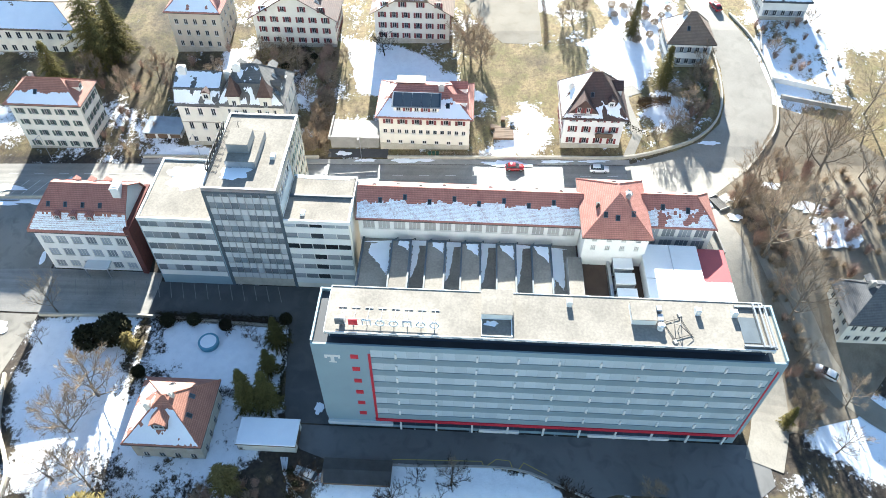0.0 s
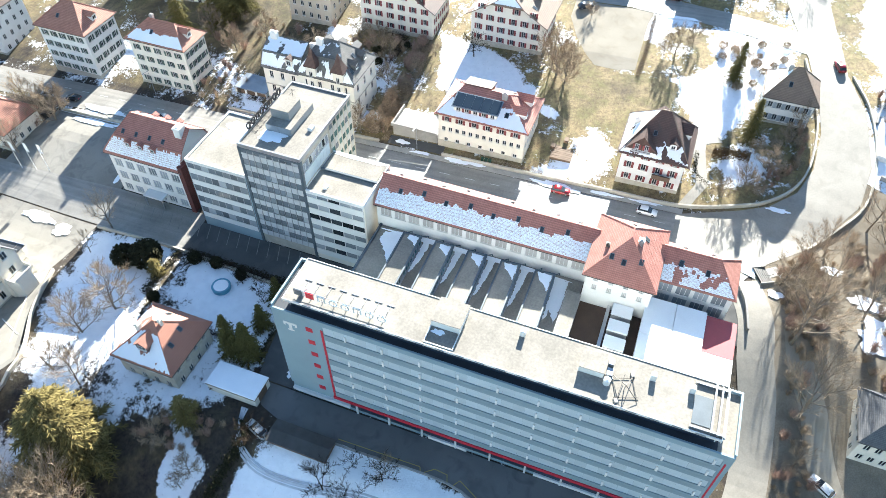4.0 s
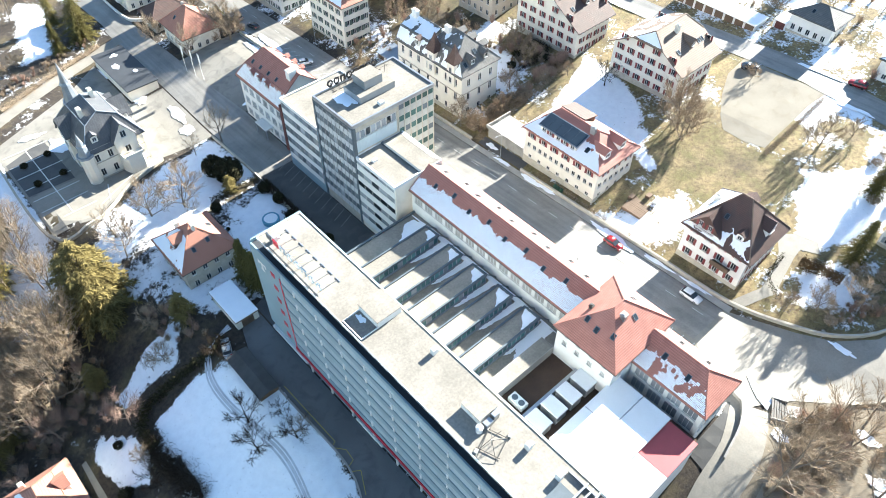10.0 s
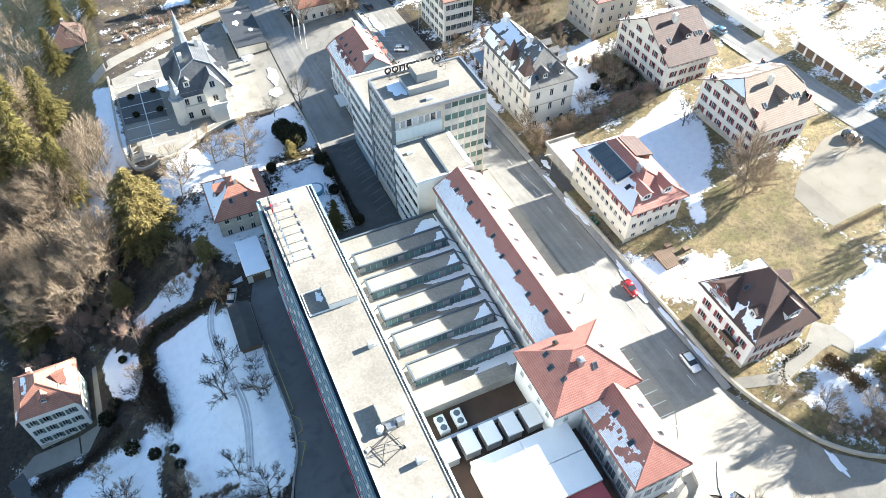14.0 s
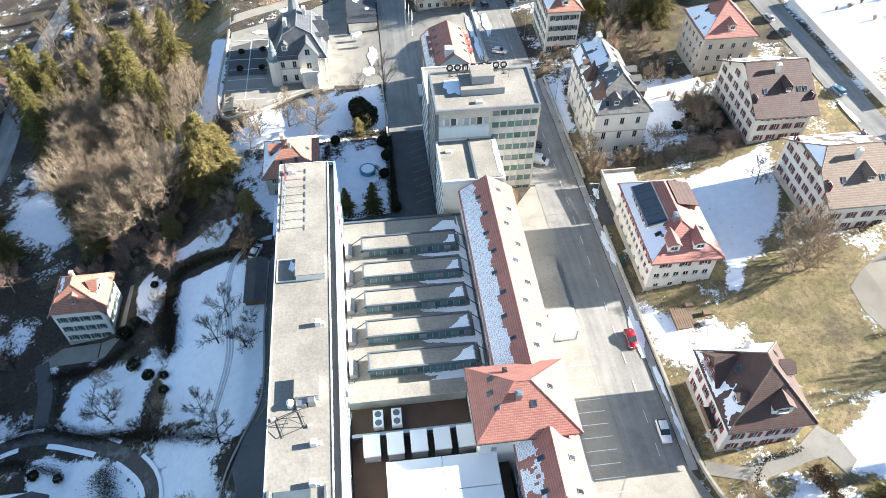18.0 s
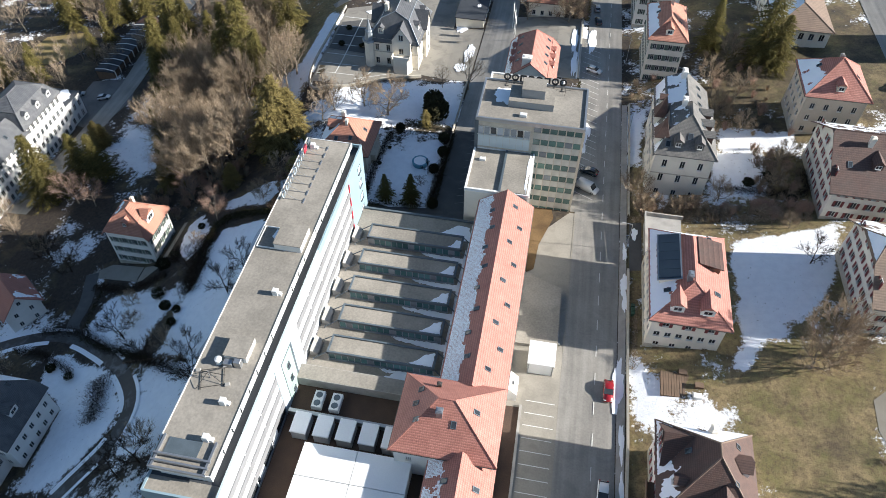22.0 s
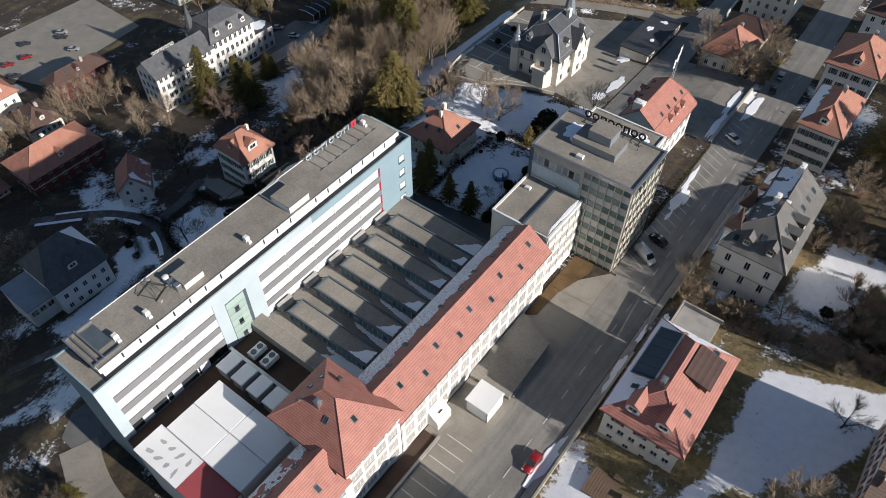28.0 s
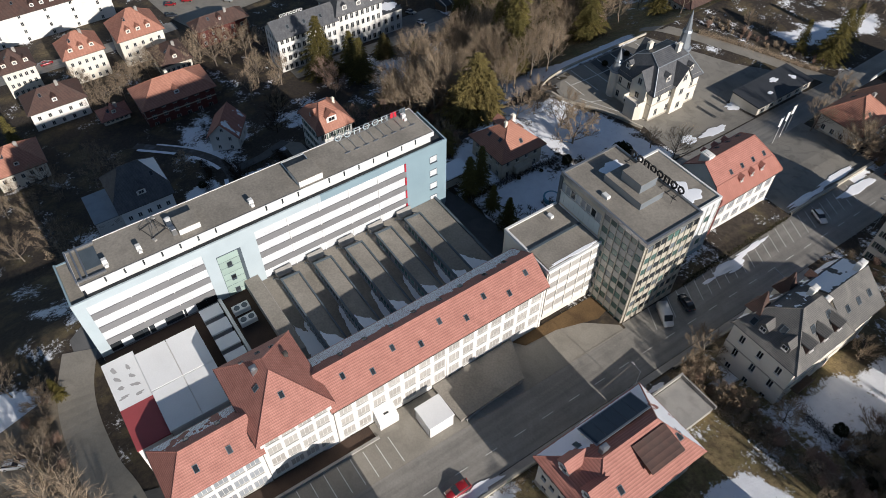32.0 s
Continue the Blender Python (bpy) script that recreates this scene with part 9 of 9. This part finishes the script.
def hedge(pts, w, h, material, label, density=26, leaf=0.16):
    """A hedge: countless leaves or twigs along a line."""
    line = spline(pts, 1.0)
    s = Shape()
    r = random.Random(len(pts) * 31 + int(pts[0][0]))
    bare = material in (M["thorn"], M["twig"])
    for i in range(len(line) - 1):
        d = (line[i + 1] - line[i])
        n = Vector((-d.y, d.x)).normalized()
        for _ in range(int(density * d.length * (w + h) * (1.5 if bare else 0.5))):
            q = line[i] + d * r.random() + n * r.gauss(0, w * (0.3 if bare else 0.26))
            z = ground_z(q.x, q.y)
            if bare:
                p = Vector((q.x, q.y, z + h * 0.6 * r.random() ** 1.5))
                u = Vector((r.gauss(0, 0.6), r.gauss(0, 0.6), r.uniform(0.2, 1))).normalized() * h * r.uniform(0.25, 0.55)
                v = u.orthogonal().normalized() * r.uniform(0.02, 0.045)
                s.face(p - v, p + v, p + u)
            else:
                p = Vector((q.x, q.y, z + h * (1 - r.random() ** 2) * r.uniform(0.75, 1.08)))
                u = Vector((r.gauss(0, 1), r.gauss(0, 1), r.gauss(0, 1))).normalized() * leaf
                v = u.orthogonal().normalized() * leaf * 0.7
                s.face(p - u, p - v, p + u, p + v)
    solo("hedge", s, material, label, "hedge", kind="stuff")


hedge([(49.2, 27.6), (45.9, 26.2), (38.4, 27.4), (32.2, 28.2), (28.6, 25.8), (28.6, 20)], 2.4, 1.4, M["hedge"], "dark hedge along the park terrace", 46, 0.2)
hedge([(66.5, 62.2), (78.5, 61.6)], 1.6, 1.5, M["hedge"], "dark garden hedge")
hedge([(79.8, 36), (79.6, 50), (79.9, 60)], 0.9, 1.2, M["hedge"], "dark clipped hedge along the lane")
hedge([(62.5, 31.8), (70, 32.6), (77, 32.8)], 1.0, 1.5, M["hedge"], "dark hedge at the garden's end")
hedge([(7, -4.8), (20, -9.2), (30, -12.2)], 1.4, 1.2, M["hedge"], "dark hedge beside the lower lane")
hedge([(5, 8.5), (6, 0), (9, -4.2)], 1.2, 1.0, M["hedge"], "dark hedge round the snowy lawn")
hedge([(138.2, -40.2), (138.8, -44), (139.2, -48)], 2.0, 1.9, M["hedge_brown"], "thick clipped brown hedge beside the villa", 130, 0.16)
hedge([(123.2, 32.6), (135, 33), (147, 33.6), (158, 34.6)], 1.6, 1.3, M["twig"], "leafless brown hedge between the gardens")
hedge([(123.4, -6), (123.6, 0), (124, 8)], 0.8, 0.8, M["twig"], "low leafless hedge")
hedge([(109.4, 84), (109.4, 60), (110.0, 50)], 0.9, 1.1, M["hedge"], "low hedge along the parking strip")
hedge([(159, -19.5), (172, -19.5), (184, -19)], 1.2, 1.1, M["twig"], "leafless hedge beside the yard")
hedge([(141, 43.2), (147, 42.6), (158, 42.0), (158.6, 50)], 2.2, 1.5, M["thorn"], "dark bushes round the snowy garden", 22)
hedge([(176, 7.0), (168, 3.5)], 1.0, 1.0, M["hedge"], "hedge beside the gabled house")

hedge([(43.5, 131.5), (59, 138.6), (76, 144.2)], 2.2, 1.4, M["twig"], "tall brown leafless hedge behind the chateau road")
hedge([(109.8, 117), (110.4, 136)], 1.6, 1.6, M["needle_gold"], "golden evergreen hedge beside the yard")
hedge([(128.6, -42), (132, -37.8), (138, -37)], 1.0, 1.0, M["hedge"], "clipped hedge round the brown-roofed villa")
hedge([(27.6, 23), (28.6, 16), (29.4, 11), (30.4, 5)], 4.2, 2.4, M["thorn"], "tangled dark thicket between the snowy lawns", 22, 0.2)
hedge([(-4, -3.5), (7.1, -3.6), (16, -7.4), (25.8, -10.6), (34.8, -14.2), (43.4, -17.2)], 2.4, 1.5, M["thorn"], "dark leafless hedge along the park lane", 24)
hedge([(19.0, -15.5), (21.5, -20), (23.4, -26)], 4.6, 2.0, M["thorn"], "dark bushes beside the lower lane", 20, 0.2)
hedge([(-8, -9), (0, -9.6), (9.9, -13.4)], 2.0, 1.3, M["thorn"], "dark hedge above the lower lane", 24)
hedge([(2, 10), (12, 9.6), (21, 12.4)], 2.6, 1.6, M["thorn"], "dark hedge below the villa terrace", 22)
hedge([(63.4, 33), (63.2, 46), (64.2, 58)], 1.6, 1.8, M["thorn"], "dark hedge beside the villa garden", 24)
hedge([(78.6, 34), (78.9, 48), (79.0, 60)], 1.4, 2.6, M["thorn"], "row of dark leafless bushes along the lane", 20)


# ---- vehicles ----
M["car_white"] = mat("white_car_paint", (0.75, 0.75, 0.75), (0.7, 0.7, 0.7), 0.25, 1, 0.0, coat=0.6)
M["car_red"] = mat("red_car_paint", (0.26, 0.012, 0.017), (0.22, 0.010, 0.014), 0.25, 1, 0.0, coat=0.6)
M["car_dark"] = mat("dark_car_paint", (0.03, 0.035, 0.045), (0.025, 0.03, 0.04), 0.22, 1, 0.0, coat=0.6)
M["car_blue"] = mat("blue_car_paint", (0.12, 0.25, 0.38), (0.10, 0.21, 0.33), 0.25, 1, 0.0, coat=0.6)
M["car_silver"] = mat("silver_car_paint", (0.45, 0.46, 0.47), (0.4, 0.41, 0.42), 0.28, 1, 0.0, metal=0.5, coat=0.5)
M["lamp_red"] = mat("red_lamp_glass", (0.4, 0.02, 0.02), None, 0.2, 1, 0.0)
M["lamp_clear"] = mat("clear_lamp_glass", (0.7, 0.7, 0.68), None, 0.1, 1, 0.0)


def car_meshes(paint, van=False):
    L, W = (5.2, 1.95) if van else (4.3, 1.78)
    h = 2.0 if van else 1.46
    sec = lambda x, w, z0, z1: [(x, -w / 2, z0), (x, w / 2, z0), (x, w / 2 * 1.02, (z0 + z1) / 2), (x, w / 2 * 0.93, z1), (x, -w / 2 * 0.93, z1), (x, -w / 2 * 1.02, (z0 + z1) / 2)]
    if van:
        body = Shape().loft([sec(-L / 2, W * 0.9, 0.35, 0.9), sec(-L / 2 + 0.15, W, 0.25, 1.95), sec(0.9, W, 0.25, 2.0), sec(1.7, W, 0.25, 1.15), sec(L / 2 - 0.15, W * 0.95, 0.28, 0.95), sec(L / 2, W * 0.8, 0.4, 0.75)])
        cabin = Shape().loft([sec(0.95, W * 0.9, 1.0, 1.96), sec(1.15, W * 0.9, 1.0, 1.86), sec(1.78, W * 0.86, 1.0, 1.16)])
        cover = Shape().box(-L / 2 + 0.3, -W * 0.4, 1.97, 0.8, W * 0.4, 2.03)
    else:
        body = Shape().loft([sec(-L / 2, W * 0.84, 0.42, 0.72), sec(-L / 2 + 0.18, W * 0.96, 0.28, 0.92), sec(-1.2, W, 0.24, 0.96), sec(0.6, W, 0.24, 0.94), sec(1.5, W * 0.97, 0.26, 0.82), sec(L / 2 - 0.12, W * 0.9, 0.3, 0.68), sec(L / 2, W * 0.76, 0.4, 0.58)])
        cabin = Shape().loft([sec(-1.95, W * 0.84, 0.88, 0.98), sec(-1.35, W * 0.86, 0.88, 1.36), sec(-0.9, W * 0.86, 0.88, 1.42), sec(0.1, W * 0.86, 0.88, 1.42), sec(0.95, W * 0.86, 0.88, 0.98)])
        cover = Shape().loft([sec(-1.5, W * 0.76, 1.34, 1.42), sec(-0.8, W * 0.8, 1.38, 1.47), sec(0.15, W * 0.78, 1.38, 1.45)])
    return dict(body=body.mesh("body", paint, True), cabin=cabin.mesh("cabin_glass", M["glass"]), cover=cover.mesh("car_roof", paint, True), L=L, W=W, van=van)


WHEEL = Shape().tube((0, -0.11, 0), (0, 0.11, 0), 0.33, n=14).mesh("wheel", M["tyre"])
RIM = Shape().tube((0, -0.125, 0), (0, 0.125, 0), 0.2, n=10).mesh("rim", M["metal"])
LAMP = Shape().box(-0.06, -0.2, -0.08, 0.06, 0.2, 0.08).mesh("headlight", M["lamp_clear"])
TAIL = Shape().box(-0.06, -0.16, -0.1, 0.06, 0.16, 0.1).mesh("tail_light", M["lamp_red"])


def park(kit, x, y, turn, label, category="car", lift=0.12, group="", far=False):
    e = 1.4
    dx = math.cos(radians(turn))
    dy = math.sin(radians(turn))
    pitch = math.degrees(math.atan2(ground_z(x + dx * e, y + dy * e) - ground_z(x - dx * e, y - dy * e), 2 * e))
    roll = math.degrees(math.atan2(ground_z(x - dy, y + dx) - ground_z(x + dy, y - dx), 2))
    t = thing("van" if kit["van"] else "car", label, category, pose(x, y, ground_z(x, y) + lift, 0, 0, turn) @ pose(0, 0, 0, roll, -pitch, 0), group)
    part("body", kit["body"], None, t)
    part("cabin_glass", kit["cabin"], None, t)
    part("car_roof", kit["cover"], None, t)
    for wx in (-kit["L"] * 0.3, kit["L"] * 0.31):
        for wy in (-kit["W"] / 2 + 0.08, kit["W"] / 2 - 0.08):
            w = part("wheel", WHEEL, None, t, at=pose(wx, wy, 0.33))
            if not far:
                part("rim", RIM, None, w)
    for wy in () if far else (-kit["W"] * 0.33, kit["W"] * 0.33):
        part("headlight", LAMP, None, t, at=pose(kit["L"] / 2 - 0.1, wy, 0.62))
        part("tail_light", TAIL, None, t, at=pose(-kit["L"] / 2 + 0.08, wy, 0.75))


KIT = {c: car_meshes(M["car_" + c]) for c in ("white", "red", "dark", "blue", "silver")}
VAN = car_meshes(M["car_white"], True)
park(KIT["white"], 118.8, -30.0, -92, "white hatchback on the street")
park(KIT["red"], 119.2, -11.2, -90, "red hatchback at the kerb of the street")
park(VAN, 113.3, 41.4, -27, "white panel van in a parking bay", "van")
park(KIT["dark"], 113.4, 47.3, 162, "black estate car in a parking bay")
park(KIT["white"], 113.0, 90.6, -24, "white car leaving a parking bay")
park(KIT["dark"], 113.2, 118.1, 100, "dark car parked under the trees")
park(KIT["silver"], 112.6, 126.0, 95, "silver car at the kerb")
park(KIT["dark"], 183.0, -0.6, -60, "dark estate car on the far road")
park(KIT["white"], 72.2, -68.2, 60, "white car on the lower lane")
park(KIT["red"], 174.3, -64.4, 20, "dark red car at the bend", lift=0.16)
park(KIT["blue"], 187.0, 48.0, 95, "blue car on the far road")
park(KIT["silver"], 186.0, 84.0, 90, "silver car on the far road")
park(KIT["dark"], 187.0, 76.0, 90, "dark car on the far road")
park(KIT["red"], 192.6, -22.4, 95, "red car before the white house on the far road", far=True)
park(KIT["silver"], 48.4, 24.6, 70, "small pale car beside the shed")
for i, (x, y, c, a) in enumerate(((-119.6, 42.6, "silver", 40), (-116, 40.5, "dark", 40), (-103.9, 37.8, "silver", 35), (-114.4, 25, "red", 60), (-115.2, 18.5, "red", 60), (-105.7, 15.7, "dark", 60), (-50.5, 89.1, "silver", 20), (-39.8, 87.0, "white", 10), (-124, 30, "dark", 60), (-98, -24, "white", 90), (-98.5, -16, "dark", 90), (-99, -32, "red", 90))):
    park(KIT[c], x, y, a, {"silver": "silver", "red": "red", "dark": "dark", "white": "white"}[c] + " car parked in the valley", group="cars in the valley", far=True)

M["bin_green"] = mat("green_plastic", (0.03, 0.09, 0.05), (0.025, 0.07, 0.04), 0.5, 1, 0.0)


# ---- small things in the grounds ----
def clutter():
    t = thing("shelter", "white box-shaped shelter with a flat roof on the forecourt", "shelter", pose(107.2, -7.4, ground_z(107.2, -7.4)))
    part("wall", Shape().box(-2.2, -2.3, -0.6, 2.2, 2.3, 3.2), M["sheet_white"], t)
    part("roof", Shape().block(0, 0, 3.2, 4.7, 4.9, 0.25, 0.06), M["sheet_white"], t)
    for x in (-2.1, 2.1):
        part("corner_post", Shape().box(x - 0.12, -2.36, -0.6, x + 0.12, -2.3, 3.2), M["metal"], t)
    p = thing("porch", "small white sloping porch on the factory front", "porch", pose(102.6, -14.0, ground_z(102.6, -14)))
    part("wall", Shape().loft([[(-1.0, y, -0.5), (1.2, y, -0.5), (1.2, y, 2.0), (-1.0, y, 4.2)] for y in (-1.8, 1.8)]), M["white"], p)
    part("roof_window", Shape().box(0.3, -0.5, 3.05, 0.5, 0.4, 3.2), M["glass"], p)
    b = thing("low_annex", "low grey flat-roofed annex between wing and forecourt", "building", pose(104.4, 4.8, 0))
    part("wall", Shape().prism([(-2.5, -8.9), (5.4, -8.6), (5.1, 4.9), (-2.5, 8.0)], -3.5, -0.35), M["concrete"], b)
    part("roof", Shape().prism([(-2.55, -9.0), (5.5, -8.7), (5.2, 5.0), (-2.55, 8.15)], -0.35, -0.05), M["gravel_roof"], b, "flat gravel roof")
    r = thing("garden_pool", "round blue garden pool with a snow-covered lid", "pool", pose(73.6, 47.9, ground_z(73.6, 47.9)))
    M["pool"] = mat("blue_plastic", (0.10, 0.30, 0.40), (0.08, 0.25, 0.34), 0.4, 1, 0.02)
    part("basin", Shape().cone(0, 0, 0, 0.9, 1.9, 1.9, 24), M["pool"], r)
    part("rim", Shape().cone(0, 0, 0.9, 1.0, 2.0, 1.95, 24), M["pool"], r)
    part("snow", Shape().cone(0, 0, 1.0, 1.06, 1.55, 1.3, 20), M["snow"], r, "snow on the lid")
    for x, y in ((88.2, 113.0), (89.0, 109.5), (89.6, 106.0)):
        f = thing("flagpole", "tall white flagpole with a hanging pale flag", "flagpole", pose(x, y, ground_z(x, y)), "flagpoles")
        part("pole", Shape().tube((0, 0, 0), (0, 0, 8.5), 0.07, 0.04, 6), M["panel_white"], f)
        part("flag", Shape().loft([[(0.05 + 0.02 * k, a, 8.2 - 0.0 * k), (0.07 + 0.02 * k, a, 8.2), (0.07 + 0.02 * k, a, 5.6), (0.05 + 0.02 * k, a, 5.6)] for k, a in ((0, 0.0), (4, -0.5), (-3, -1.0))]), M["sheet_white"], f)
    for x, y in ((122.0, 62), (121.9, 24), (121.6, 98)):
        f = thing("street_lamp", "slim grey street lamp on the pavement", "lamp", pose(x, y, ground_z(x, y)), "street lamps")
        part("pole", Shape().tube((0, 0, 0), (0, 0, 7.5), 0.08, 0.05, 6).tube((0, 0, 7.5), (-1.6, 0, 7.8), 0.05, 0.04, 5), M["metal"], f)
        part("lamp_head", Shape().block(-1.8, 0, 7.7, 0.7, 0.3, 0.14, 0.04), M["panel_grey"], f)
    s = thing("outdoor_stair", "outdoor steps with rails beside the driveway", "stairs", pose(109.4, -54.6, ground_z(109.4, -54.6), 0, 0, 35))
    for i in range(8):
        part("step", shared("step", lambda: Shape().box(-1.1, -0.2, -0.6, 1.1, 0.2, 0.0).mesh("step", M["concrete"])), None, s, at=pose(0, -0.38 * i, 0.25 + 0.02 * i - 0.1))
    for x in (-1.1, 1.1):
        part("rail", Shape().tube((x, 0.2, 1.1), (x, -3.0, 1.1), 0.04).tube((x, 0.2, 0), (x, 0.2, 1.1), 0.04).tube((x, -3.0, 0), (x, -3.0, 1.1), 0.04), M["metal_dark"], s)
    # timber fence in the lower park
    f = thing("fence", "weathered timber fence across the snowy slope", "fence", kind="")
    for i in range(22):
        x = 23.5 + 0.72 * i
        y = -12.3
        z = ground_z(x, y)
        part("post", shared("fpost", lambda: Shape().box(-0.06, -0.06, -0.4, 0.06, 0.06, 1.0).mesh("post", M["wood"])), None, f, at=pose(x, y, z))
    for k in (0.4, 0.85):
        part("rail", Shape().tube((23.5, -12.3, ground_z(23.5, -12.3) + k), (31.5, -12.3, ground_z(31.5, -12.3) + k), 0.05).tube((31.5, -12.3, ground_z(31.5, -12.3) + k), (38.7, -12.3, ground_z(38.7, -12.3) + k), 0.05), M["wood"], f)
    for x, y in ((103.2, -46.0), (131.5, -6.0), (134.0, -8.5)):
        q = thing("garden_crate", "low timber crate in the garden snow", "crate", pose(x, y, ground_z(x, y)), "garden crates")
        part("box", Shape().box(-0.7, -0.5, -0.2, 0.7, 0.5, 0.6), M["wood"], q)
    v = thing("garden_deck", "square deck of weathered planks in the garden", "deck", pose(130.2, -8.6, ground_z(130.2, -8.6)))
    for i in range(11):
        part("plank", shared("plank", lambda: Shape().box(-0.2, -2.4, -0.5, 0.2, 2.4, 0.25).mesh("plank", M["wood"])), None, v, at=pose(-2.25 + 0.45 * i, 0, 0.02 * (i % 3)))
    t = thing("chest", "white garden chest beside the deck", "box", pose(133.6, -10.6, ground_z(133.6, -10.6)))
    part("body", Shape().block(0, 0, -0.3, 1.4, 1.0, 0.9, 0.05), M["panel_white"], t)
    for i, (x, y) in enumerate(((123.2, 6.5), (123.2, 7.4), (123.2, 8.3))):
        b = thing("waste_bin", "dark green wheeled waste bin by the garage drive", "bin", pose(x, y, ground_z(x, y)), "waste bins")
        part("body", Shape().loft([[(-a, -a, z), (a, -a, z), (a, a, z), (-a, a, z)] for a, z in ((0.25, 0), (0.32, 1.0))]), M["bin_green"], b)
        part("lid", Shape().block(0.02, 0, 1.0, 0.7, 0.68, 0.1, 0.04), M["bin_green"], b)


clutter()
